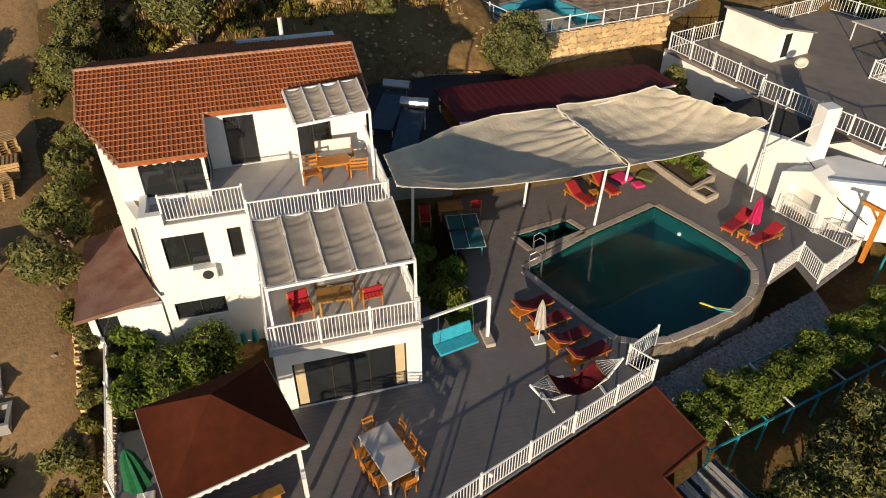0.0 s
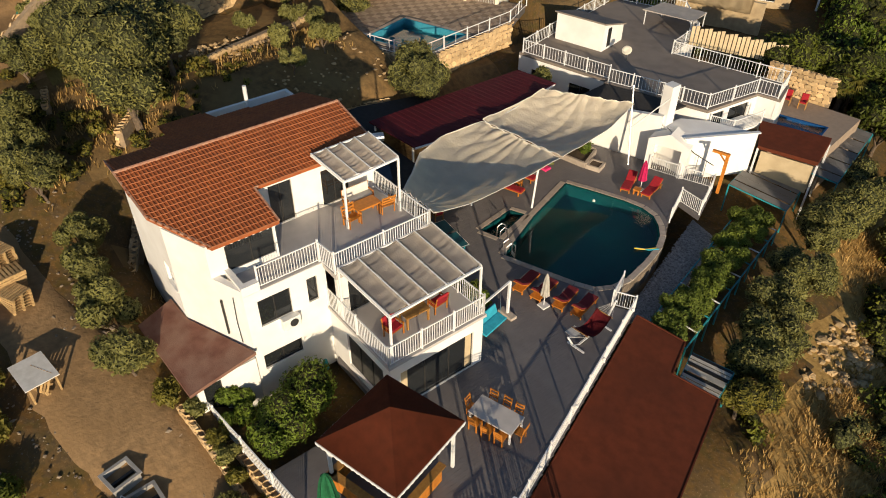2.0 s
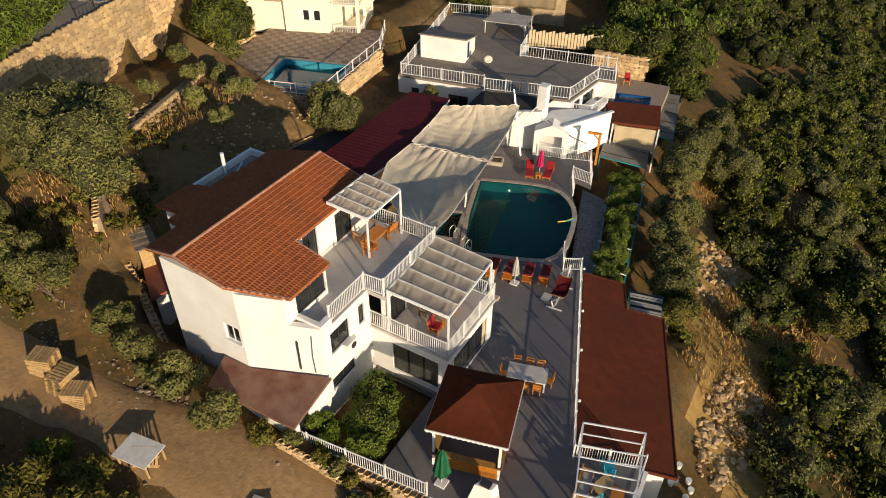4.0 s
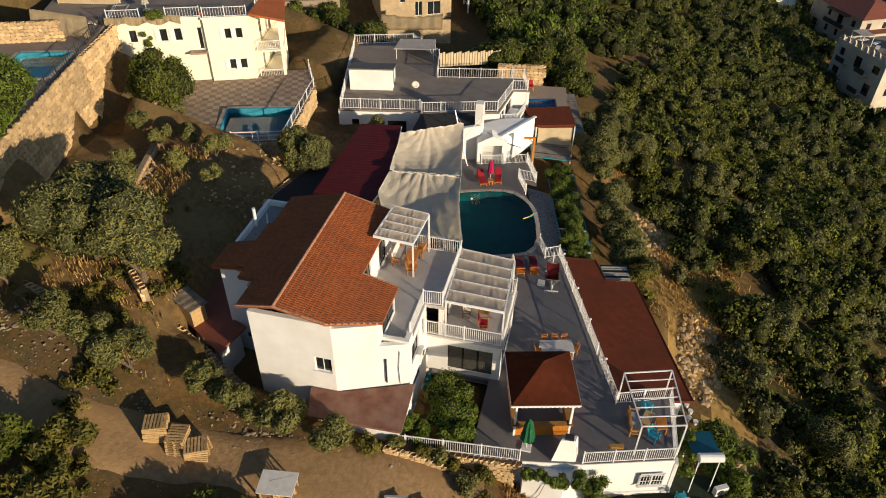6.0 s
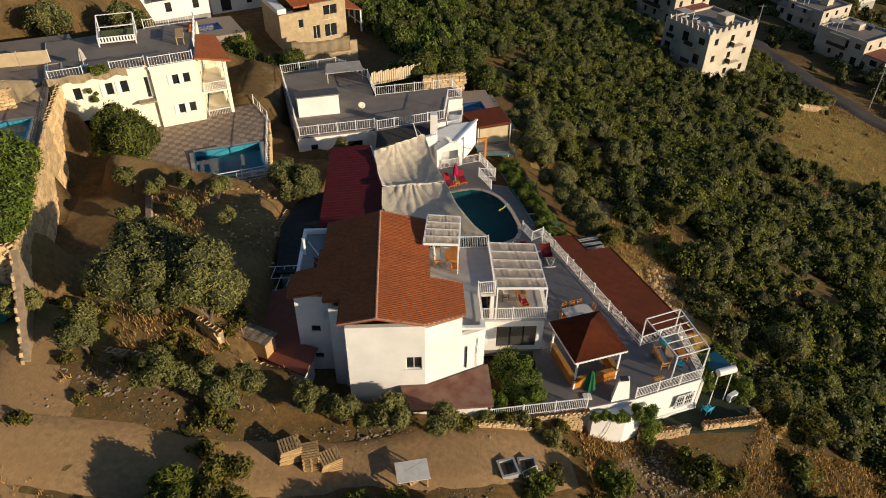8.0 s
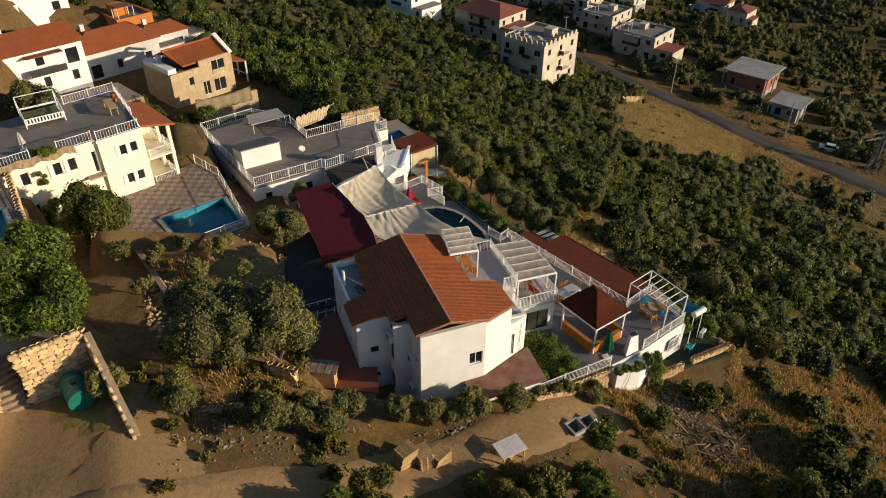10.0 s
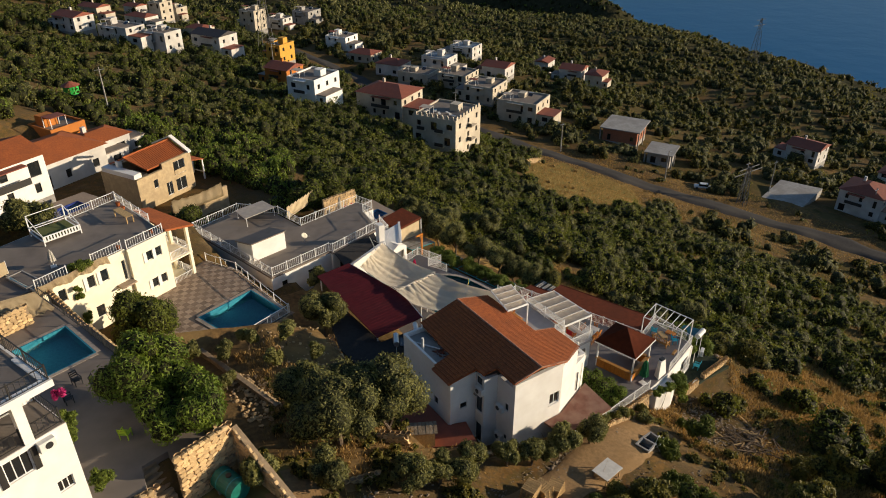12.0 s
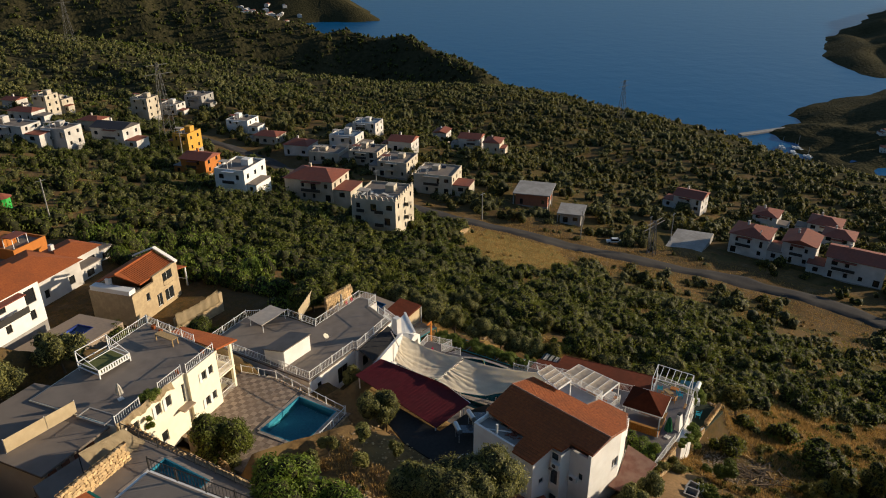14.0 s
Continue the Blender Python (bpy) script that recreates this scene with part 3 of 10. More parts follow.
def patchy(x, y, s, seed):
    return np.sin(x * s + 1.7 * np.sin(y * s * 0.8 + seed)) * np.cos(y * s * 1.1 + 1.3 * np.sin(x * s * 0.7 - seed)) + 0.5 * np.sin(x * s * 2.7 + y * s * 1.9 + seed)


LANE = [(150, -90), (112, -40), (102, -8), (102, 3), (101.5, 13), (99, 24), (96.5, 34), (92, 44), (87, 56), (81.5, 67), (76.5, 78.5), (72.5, 88.5), (68.5, 98), (65, 110), (60, 135), (56, 165), (60, 200), (50, 250)]


def lane_gap(x, y):
    """How far a place lies from the middle of the valley lane."""
    best = np.full(np.shape(x), 1e6)
    for (ax, ay), (bx, by) in zip(LANE, LANE[1:]):
        t = np.clip(((x - ax) * (bx - ax) + (y - ay) * (by - ay)) / ((bx - ax) ** 2 + (by - ay) ** 2), 0, 1)
        best = np.minimum(best, np.hypot(x - ax - t * (bx - ax), y - ay - t * (by - ay)))
    return best


def steps(*runs):
    out = [runs[0][0]]
    for a, b, s in runs:
        out.extend(np.arange(a + s, b + s * 0.5, s).tolist())
    return np.array(out)


def build_ground():
    gx = steps((-620, -160, 30), (-160, -64, 4), (-64, 12, 0.8), (12, 140, 2), (140, 470, 6), (470, 1130, 14), (1130, 3170, 30))
    gy = steps((-520, -100, 30), (-100, -32, 4), (-32, 48, 0.8), (48, 240, 2.5), (240, 620, 8), (620, 1220, 14), (1220, 3000, 40))
    X, Y = np.meshgrid(gx, gy, indexing="ij")
    Z = land(X, Y)
    near = (np.abs(X + 25) < 60) & (np.abs(Y - 5) < 60)
    rng = np.random.default_rng(3)
    Z = Z + near * rng.normal(0, 0.05, Z.shape)
    n, k = X.shape
    idx = np.arange(n * k).reshape(n, k)
    quads = np.stack([idx[:-1, :-1], idx[1:, :-1], idx[1:, 1:], idx[:-1, 1:]], -1).reshape(-1, 4)
    ob = new("ground", numpy_mesh("ground", np.stack([X, Y, Z], -1).reshape(-1, 3), quads, M["ground"], smooth=True))
    ob.data.materials.append(M["far_hill"])
    mid = np.stack([X[:-1, :-1], Y[:-1, :-1]], -1).reshape(-1, 2)
    far = (mid[:, 0] > 250) | (mid[:, 1] > 330)
    grove = (mid[:, 0] > -54) & (mid[:, 0] < -30) & (mid[:, 1] > -6 + 1.5 * np.sin(mid[:, 0])) & (mid[:, 1] < 24)
    ob.data.materials.append(M["grove_soil"])
    ob.data.materials.append(M["undergrowth"])
    mx, my = mid[:, 0], mid[:, 1]
    thick = (mx > 2 + 2 * np.sin(my * 0.4)) & (mx < 250) & (my < 330) & (my > np.interp(mx, [0, 16, 40, 100], [-5, -7, -20, -60])) & ~far & ~in_meadow(mx, my)
    yard = (mx > -75) & (mx < -47 + 1.2 * np.sin(my)) & (my < -3.6) & (my > -17)
    ob.data.materials.append(M["dirt"])
    ob.data.materials.append(M["straw_bank"])
    bank = (np.abs(mx - np.interp(my, BANK_Y, BANK_X)) < np.interp(my, [0, 8], [0.9, 2.5]) + 0.7 * np.sin(my * 0.9)) & (my > -5) & (my < 40)
    field = in_meadow(mx, my)
    thick &= ~bank
    ob.data.materials.append(M["meadow_straw"])
    thick &= lane_gap(mx, my) > 15.0 + 3.0 * np.sin(my * 0.3)
    thick &= np.interp(mx, [0, 25, 60, 95, 250], [1.15, 0.75, 0.45, 0.35, 0.35]) > patchy(mx, my, 0.2, 5.0)
    ob.data.polygons.foreach_set("material_index", far.astype(np.int32) + 2 * grove.astype(np.int32) + 3 * (thick & ~grove).astype(np.int32) + 4 * yard.astype(np.int32) + 5 * bank.astype(np.int32) + 6 * field.astype(np.int32))
    tagged(ob, "dry ochre hillside with straw grass and stones, falling to the sea", "ground", kind="structure")
    s = 9000
    bm = bmesh.new()
    bm.faces.new([bm.verts.new(p) for p in ((-s, -s, SEA), (s, -s, SEA), (s, s, SEA), (-s, s, SEA))])
    solo("water", bm, M["sea"], "calm deep blue sea below the hills", "sea", "structure")


def ribbon(name, path, width, material, label, category, lift=0.06, segs=6):
    """A road laid on the land along a smooth line."""
    pts = []
    for i in range(len(path) - 1):
        a, b, c, d = path[max(i - 1, 0)], path[i], path[i + 1], path[min(i + 2, len(path) - 1)]
        m = max(int(math.dist(b, c) / 1.2), 2)
        for s in range(m):
            t = s / m
            pts.append(tuple(0.5 * ((2 * b[j]) + (c[j] - a[j]) * t + (2 * a[j] - 5 * b[j] + 4 * c[j] - d[j]) * t * t + (3 * b[j] - a[j] - 3 * c[j] + d[j]) * t ** 3) for j in (0, 1)))
    pts.append(path[-1])
    rows = []
    for i, p in enumerate(pts):
        q, r = pts[max(i - 1, 0)], pts[min(i + 1, len(pts) - 1)]
        d = Vector((r[0] - q[0], r[1] - q[1])).normalized()
        w = width * (1 + 0.13 * math.sin(i * 0.35) + 0.07 * math.sin(i * 0.93))
        rows.append([(p[0] - d.y * w * (s / segs - 0.5), p[1] + d.x * w * (s / segs - 0.5)) for s in range(segs + 1)])
    xy = np.array(rows)
    z = land(xy[..., 0], xy[..., 1])
    z = z + lift
    z[:, 0] -= 0.5
    z[:, -1] -= 0.5
    v = np.concatenate([xy, z[..., None]], -1)
    n, k = v.shape[:2]
    idx = np.arange(n * k).reshape(n, k)
    quads = np.stack([idx[:-1, :-1], idx[:-1, 1:], idx[1:, 1:], idx[1:, :-1]], -1).reshape(-1, 4)[:, ::-1]
    ob = new(name, numpy_mesh(name, v.reshape(-1, 3), quads, material, smooth=True))
    return tagged(ob, label, category, kind="structure")


build_ground()
ribbon("road", [(-95, -4), (-70, -10), (-56, -13), (-45, -13.5), (-36, -12.8), (-28, -11.2), (-22, -10.2), (-17, -9.6)], 5.2, M["dirt"], "dusty beige dirt track with wheel ruts beside the villa", "dirt track", 0.12)
ribbon("road", LANE, 7.6, M["asphalt"], "worn grey asphalt lane crossing the valley", "road", 0.45)


# ---- railings, windows and other repeated joinery ----
BAL = {}


def baluster_mesh(h, m):
    k = (round(h, 2), m.name)
    if k not in BAL:
        BAL[k] = mesh_of("baluster", box(-0.011, 0.011, -0.011, 0.011, 0, h), m)
        BAL["post", k] = mesh_of("post", box(-0.035, 0.035, -0.035, 0.035, 0, h + 0.28), m)
    return BAL[k], BAL["post", k]


def railing(p, q, z, h=1.05, gap=0.125, posts=2.0, m=None, label="", group="railings", lamp=False):
    """A straight run of steel railing between two plan points, standing on height z."""
    m = m or M["white_metal"]
    at, length = along(p, q, z)
    r = thing("railing", at, label or "white painted steel railing with slim upright bars", "railing", group)
    bar, post = baluster_mesh(h - 0.18, m)
    part("top_rail", box(0, length, -0.025, 0.025, h - 0.05, h), m, r)
    part("bottom_rail", box(0, length, -0.016, 0.016, 0.09, 0.13), m, r)
    n = max(int(length / gap), 1)
    np_ = max(round(length / posts), 1)
    for i in range(np_ + 1):
        piece("post", post, r, pose(length * i / np_, 0, 0))
    for i in range(1, n):
        piece("baluster", bar, r, pose(length * i / n, 0, 0.11))
    return r


def window(parent, x, z, w, h, depth=0.1, panes=2, frame=None, glass=None, name="window", sill=False, bar=0.05):
    """A framed window set in an opening of the wall it belongs to (wall space: x along, outer face y = 0)."""
    frame, glass = frame or M["dark_frame"], glass or M["glass"]
    bm = wall_with_openings(w, h, 0.06, [(w * i / panes + (bar if i == 0 else bar / 2), w * (i + 1) / panes - (bar if i == panes - 1 else bar / 2), bar, h - bar) for i in range(panes)])
    bmesh.ops.translate(bm, verts=bm.verts, vec=(0, depth - 0.03, 0))
    win = part(name, bm, frame, parent)
    win.matrix_basis = pose(x, 0, z)
    for i in range(panes):
        a, b = w * i / panes + bar / 2, w * (i + 1) / panes - bar / 2
        part("pane", box(a, b, depth + 0.0, depth + 0.012, bar, h - bar), glass, win)
    if sill:
        part("sill", box(-0.06, w + 0.06, -0.06, depth, -0.06, -0.002), M["plaster"], win)
    return win


WALL_RUNS = []


def facade(parent, p, q, z0, height, thick, wins, material, name="wall", frame=None, sill=False, panes=2):
    """A wall from p to q (outer face to the right of the way) with windows (x0, x1, z0, z1) measured along it."""
    at, length = along(p, q, z0)
    WALL_RUNS.append(name)
    w = part(name, wall_with_openings(length, height - 0.003 * (len(WALL_RUNS) % 4), thick, wins), material, parent)
    w.matrix_basis = at
    for a, b, c, d in wins:
        window(w, a, c, b - a, d - c, depth=min(0.12, thick * 0.6), panes=panes if b - a > 0.8 else 1, frame=frame, sill=sill)
    return w


def tile_mesh(w, l):
    """One pan tile: a shallow S across, lipped at its lower end; x across, y up the slope."""
    bm = bmesh.new()
    prof = [(0, 0.0), (0.12 * w, 0.018), (0.30 * w, 0.03), (0.48 * w, 0.018), (0.6 * w, 0.003), (w, 0.0)]
    rows = []
    for y, dz in ((-0.02, 0.06), (l, 0.008)):
        rows.append([bm.verts.new((x, y, z + dz)) for x, z in prof])
    low = [bm.verts.new((x, -0.02, 0.0)) for x, _ in prof]
    for a, b in zip(range(5), range(1, 6)):
        bm.faces.new((rows[0][a], rows[0][b], rows[1][b], rows[1][a]))
        bm.faces.new((low[a], low[b], rows[0][b], rows[0][a]))
    for f in bm.faces:
        f.material_index = 1 if all(v.co.y < 0 for v in f.verts) else 0
    return mesh_of("tile", bm, [M["roof_tile"], M["tile_lip"]])


TILE_W, TILE_L = 0.165, 0.31
TILE = tile_mesh(TILE_W, TILE_L)


def tiles_on(slope, frame_m, poly, limit=300, near=None):
    """Covers a slope with tiles. frame_m: slope space (x along the eave, y up the slope) to the parent; poly in slope space."""
    def inside(x, y):
        c = False
        for (x0, y0), (x1, y1) in zip(poly, poly[1:] + poly[:1]):
            if (y0 > y) != (y1 > y) and x < (x1 - x0) * (y - y0) / (y1 - y0) + x0:
                c = not c
        return c

    xs, ys = [p[0] for p in poly], [p[1] for p in poly]
    spots = []
    y = min(ys)
    while y < max(ys):
        x = min(xs)
        while x < max(xs):
            if inside(x + TILE_W / 2, y + TILE_L / 2):
                spots.append((x, y))
            x += TILE_W
        y += TILE_L
    if near:
        spots.sort(key=lambda s: math.dist(s, near))
    for x, y in spots[:limit]:
        piece("tile", TILE, slope, frame_m @ Matrix.Translation((x, y, 0)))
    if spots[limit:]:
        src = np.array([v.co for v in TILE.vertices])
        quads = np.array([p.vertices[:] for p in TILE.polygons])
        R3, T3 = np.array(frame_m.to_3x3()), np.array(frame_m.translation)
        vs, fs = [], []
        for i, (x, y) in enumerate(spots[limit:]):
            vs.append((src + (x, y, 0)) @ R3.T + T3)
            fs.append(quads + i * len(src))
        ob = new("tile_field", numpy_mesh("tile_field", np.concatenate(vs), np.concatenate(fs), M["roof_tile"]))
        ob.data.materials.append(M["tile_lip"])
        ob.data.polygons.foreach_set("material_index", np.tile(np.array([p.material_index for p in TILE.polygons], np.int32), len(spots[limit:])))
        ob.parent = slope
        ob["kind"] = "stuff"


# ---- the villa ----
def roof_z(x):
    return 8.95 - 0.265 * abs(x + 29.15)


villa = thing("villa", pose(0, 0, 0), "white three-storey villa with terracotta tiled gable roof and terraces", "villa")
WALL = M["plaster"]
# south front, its slanted bay and the east front below the terrace
facade(villa, (-31.1, -6.2), (-26.3, -6.2), -0.6, 8.3, 0.3, [(3.62, 4.62, 4.55, 5.65)], WALL, frame=M["white_metal"], sill=True)
facade(villa, (-26.3, -6.2), (-22.4, -4.75), -0.6, 6.5, 0.3, [], WALL)
facade(villa, (-22.4, -4.75), (-22.4, -0.95), -0.6, 6.2, 0.3, [(0.55, 2.05, 4.25, 5.68), (0.35, 2.25, 1.75, 2.6), (2.85, 3.35, 4.35, 5.68)], WALL)
side = facade(villa, (-22.4, -0.95), (-17.7, -0.95), -0.6, 3.6, 0.3, [(1.35, 4.2, 0.95, 2.95)], WALL, panes=3)
for k in range(3):
    bm = bmesh.new()
    x0, x1 = 1.42 + 0.95 * k, 2.26 + 0.95 * k
    n = 18
    rows = [[bm.verts.new((x0 + (x1 - x0) * i / n, 0.085 + 0.02 * math.sin(i * 2.1), z)) for i in range(n + 1)] for z in (1.02, 2.88)]
    for i in range(n):
        bm.faces.new((rows[0][i], rows[0][i + 1], rows[1][i + 1], rows[1][i]))
    bmesh.ops.solidify(bm, geom=bm.faces[:], thickness=0.008)
    part("curtain", bm, M["curtain"], side, "grey-white net curtain drawn across the window", smooth=True)
salon = facade(villa, (-17.7, -0.95), (-17.7, 4.2), -0.6, 3.6, 0.3, [(0.55, 4.6, 0.62, 2.85)], WALL, panes=3)
for x, w in ((0.62, 0.34), (4.2, 0.34)):
    part("curtain", box(x, x + w, 0.1, 0.116, 0.7, 2.78), M["sand_cloth"], salon, "cream curtain drawn to the side")
facade(villa, (-17.7, 4.2), (-32.9, 4.2), -0.6, 3.6, 0.3, [], WALL)
facade(villa, (-21.4, -0.95), (-21.4, 4.2), 3.0, 2.55, 0.25, [(0.5, 2.0, 0.05, 2.1), (2.7, 4.4, 0.05, 2.1)], WALL)
facade(villa, (-21.4, 4.2), (-32.9, 4.2), 3.0, 2.55, 0.3, [], WALL)
# attic storey set back on the terrace
facade(villa, (-26.0, -2.2), (-26.0, 4.1), 5.6, 2.5, 0.25, [(0.75, 1.9, 0.03, 2.15), (3.4, 4.85, 0.03, 1.95)], WALL)
facade(villa, (-26.0, 4.1), (-32.9, 4.1), 5.55, 2.4, 0.25, [], WALL)
facade(villa, (-26.3, -6.2), (-23.95, -5.33), 5.9, 1.6, 0.25, [], WALL)
facade(villa, (-23.95, -5.33), (-23.95, -4.6), 5.6, 1.9, 0.2, [], WALL)
con = facade(villa, (-23.95, -4.6), (-23.95, -2.25), 5.6, 1.95, 0.12, [(0.05, 2.3, 0.3, 1.75)], WALL, name="glazed_bay")
con["label"] = "glazed sitting corner under the roof edge"
facade(villa, (-23.95, -2.25), (-26.0, -2.25), 5.6, 2.0, 0.12, [(0.1, 1.9, 0.1, 1.75)], WALL, name="glazed_bay")
# west side in steps
for p, q, wins in (((-31.1, -4.1), (-31.1, -6.2), [(1.0, 1.4, 5.2, 5.9), (1.0, 1.35, 2.2, 2.7)]), ((-32.3, -3.95), (-31.1, -4.1), []), ((-32.3, -2.9), (-32.3, -3.95), [(0.1, 0.95, 4.3, 6.1), (0.1, 0.95, 1.2, 3.1), (0.1, 0.8, 7.0, 7.75)]), ((-34.6, -2.75), (-32.3, -2.9), [(0.9, 1.5, 4.8, 5.35), (0.9, 1.5, 2.3, 2.75)]), ((-34.6, 4.1), (-34.6, -2.75), [(1.2, 1.7, 4.3, 5.0), (4.6, 5.1, 4.3, 5.0)]), ((-32.9, 4.2), (-34.6, 4.1), [])):
    top = 7.9 if q[0] > -34 else 7.5
    facade(villa, p, q, -0.6, top, 0.25, wins, WALL)
# floors and slabs
TERRACE = [(-26.0, -2.2), (-23.95, -2.25), (-23.95, -4.6), (-22.42, -4.75), (-22.45, -1.05), (-21.3, -1.05), (-21.3, 4.1), (-26.0, 4.1)]
part("terrace_floor", prism(TERRACE, 5.35, 5.6), M["terrace_tile"], villa, "pale grey tiled terrace floor")
part("balcony_floor", prism([(-22.4, -1.05), (-17.55, -1.05), (-17.55, 4.25), (-21.4, 4.25), (-21.4, -0.95), (-22.4, -0.95)], 2.95, 3.1), M["terrace_tile"], villa, "grey tiled balcony floor")
part("slab", prism([(-30.8, -5.9), (-26.4, -5.85), (-22.75, -4.5), (-22.75, 3.8), (-32.5, 3.8), (-32.5, -3.2), (-30.8, -3.5)], 5.2, 5.33), M["concrete"], villa)
part("slab", box(-32.6, -17.8, -0.9, 4.15, -0.5, 0.02), M["terrace_tile"], villa)
part("flat_roof", box(-34.55, -32.7, -0.6, 4.1, 7.1, 7.25), M["concrete"], villa, "weathered flat concrete roof with broken tiles")
bm = bmesh.new()
for a, b, c, d in ((-34.6, -34.4, -0.6, 4.1), (-34.4, -32.8, 3.9, 4.1)):
    box(a, b, c, d, 6.9, 7.62, bm)
part("parapet", bm, WALL, villa)
bm = bmesh.new()
rt = random.Random(9)
for _ in range(46):
    s = rt.uniform(0.07, 0.2)
    bmesh.ops.create_cube(bm, size=1, matrix=pose(rt.gauss(-33.15, 0.3), rt.gauss(0.5, 0.45), 7.28 + rt.uniform(0, 0.16), rt.uniform(-25, 25), rt.uniform(-25, 25), rt.uniform(0, 180)) @ Matrix.Diagonal((s, s * 0.7, 0.03, 1)))
part("broken_tiles", bm, M["far_tile"], villa, "heap of broken red roof tiles")["kind"] = "stuff"
part("loose_pipe", tube([(-34.2, 2.9, 7.33), (-33.1, 0.9, 7.45)], 0.06, 8), M["plastic"], villa, "white pipe lying on the flat roof")
part("vent_pipe", tube([(-34.3, 1.6, 7.25), (-34.3, 1.6, 8.6)], 0.11, 10), M["plastic"], villa)
bm = bmesh.new()
for a, b, c, d in ((-22.7, -22.4, -4.75, -3.95), (-23.95, -22.7, -4.75, -4.5)):
    box(a, b, c, d, 5.6, 6.05, bm)
part("parapet", bm, WALL, villa)
# roof: two slopes of boarding, tiles, ridge and verge mortar
EAST = [(-29.15, -6.75), (-26.35, -6.6), (-23.75, -5.1), (-23.75, -2.1), (-25.85, -2.1), (-25.85, 4.2), (-29.15, 4.2)]
WEST = [(-29.15, -6.75), (-29.15, 4.2), (-32.85, 4.2), (-33.1, -0.55), (-34.95, -0.7), (-34.95, -3.0), (-32.6, -3.3), (-32.55, -4.15), (-31.5, -4.4), (-31.5, -6.55)]
er = part("east_slope", prism(EAST, lambda x, y: roof_z(x) - 0.16, lambda x, y: roof_z(x) - 0.02), M["roof_tile"], villa)
wr = part("west_slope", prism(WEST, lambda x, y: roof_z(x) - 0.16, lambda x, y: roof_z(x) - 0.02), M["roof_tile"], villa)
ang = math.degrees(math.atan(0.265))
cosr = math.cos(radians(ang))
fe = pose(-23.75, 0, roof_z(-23.75)) @ pose(0, 0, 0, 0, 0, 90) @ pose(0, 0, 0, ang)
tiles_on(er, fe, [(y, (-23.75 - x) / cosr) for x, y in EAST], 300, near=(-3.5, 0.5))
fw = pose(-34.95, 0, roof_z(-34.95)) @ pose(0, 0, 0, 0, 0, -90) @ pose(0, 0, 0, ang)
tiles_on(wr, fw, [(-y, (x + 34.95) / cosr) for x, y in WEST], 70, near=(5.5, 4.0))
bm = bmesh.new()
for i in range(31):
    y = -6.75 + i * 0.353
    tube([(-29.15, y, 8.95), (-29.15, y + 0.36, 8.97)], 0.10, 8, bm, 0.085)
part("ridge_tiles", bm, M["mortar"], villa, "row of half-round ridge tiles in pale mortar")
for (x0, y0), (x1, y1) in (((-29.15, -6.75), (-26.35, -6.6)), ((-26.35, -6.6), (-23.75, -5.1)), ((-29.15, -6.75), (-31.5, -6.55)), ((-29.15, 4.2), (-25.85, 4.2)), ((-25.85, -2.1), (-23.75, -2.1)), ((-25.85, -2.1), (-25.85, -1.9))):
    part("verge", beam((x0, y0, roof_z(x0) + 0.02), (x1, y1, roof_z(x1) + 0.02), 0.08, 0.09), M["mortar"], villa)
bm = bmesh.new()
for y0, y1, x in ((-5.05, -2.15, -23.8), (-2.0, 4.1, -25.9)):
    n = int((y1 - y0) / 0.3)
    for i in range(n):
        a, b = y0 + (y1 - y0) * i / n, y0 + (y1 - y0) * (i + 1) / n
        z = roof_z(x) - 0.05
        vs = [bm.verts.new(p) for p in ((x, a, z), (x, b, z), (x, b, z - 0.12), (x, (a + b) / 2, z - 0.2), (x, a, z - 0.12))]
        bm.faces.new(vs)
        vs2 = [bm.verts.new((v.co.x - 0.03, v.co.y, v.co.z)) for v in vs]
        bm.faces.new(vs2[::-1])
        for k in range(5):
            bm.faces.new((vs[k], vs2[k], vs2[(k + 1) % 5], vs[(k + 1) % 5]))
bmesh.ops.remove_doubles(bm, verts=bm.verts, dist=0.002)
part("valance", bm, M["white_metal"], villa, "white scalloped eaves board")
# annex with the stained slab
ANNEX = [(-22.1, -4.8), (-26.1, -6.22), (-27.9, -6.3), (-27.4, -8.1), (-22.0, -7.9)]
part("annex_roof", prism(ANNEX, lambda x, y: 2.75 + (y + 4.8) * 0.16 - 0.16, lambda x, y: 2.75 + (y + 4.8) * 0.16), M["rust_roof"], villa, "rust-stained flat slab over the side annex")
facade(villa, (-22.3, -7.5), (-22.3, -4.8), -0.9, 3.1, 0.2, [(0.25, 1.05, 0.9, 2.9)], WALL)
facade(villa, (-27.2, -7.55), (-22.3, -7.5), -0.9, 3.0, 0.2, [], WALL)
part("downpipe", tube([(-23.6, -5.28, 3.0), (-23.6, -5.28, 4.9)], 0.05, 8), M["dark_frame"], villa)
part("cable", tube([(-22.9, -5.0, 2.8), (-22.95, -5.02, 4.0), (-22.88, -4.99, 5.4)], 0.02, 6), M["dark_frame"], villa)
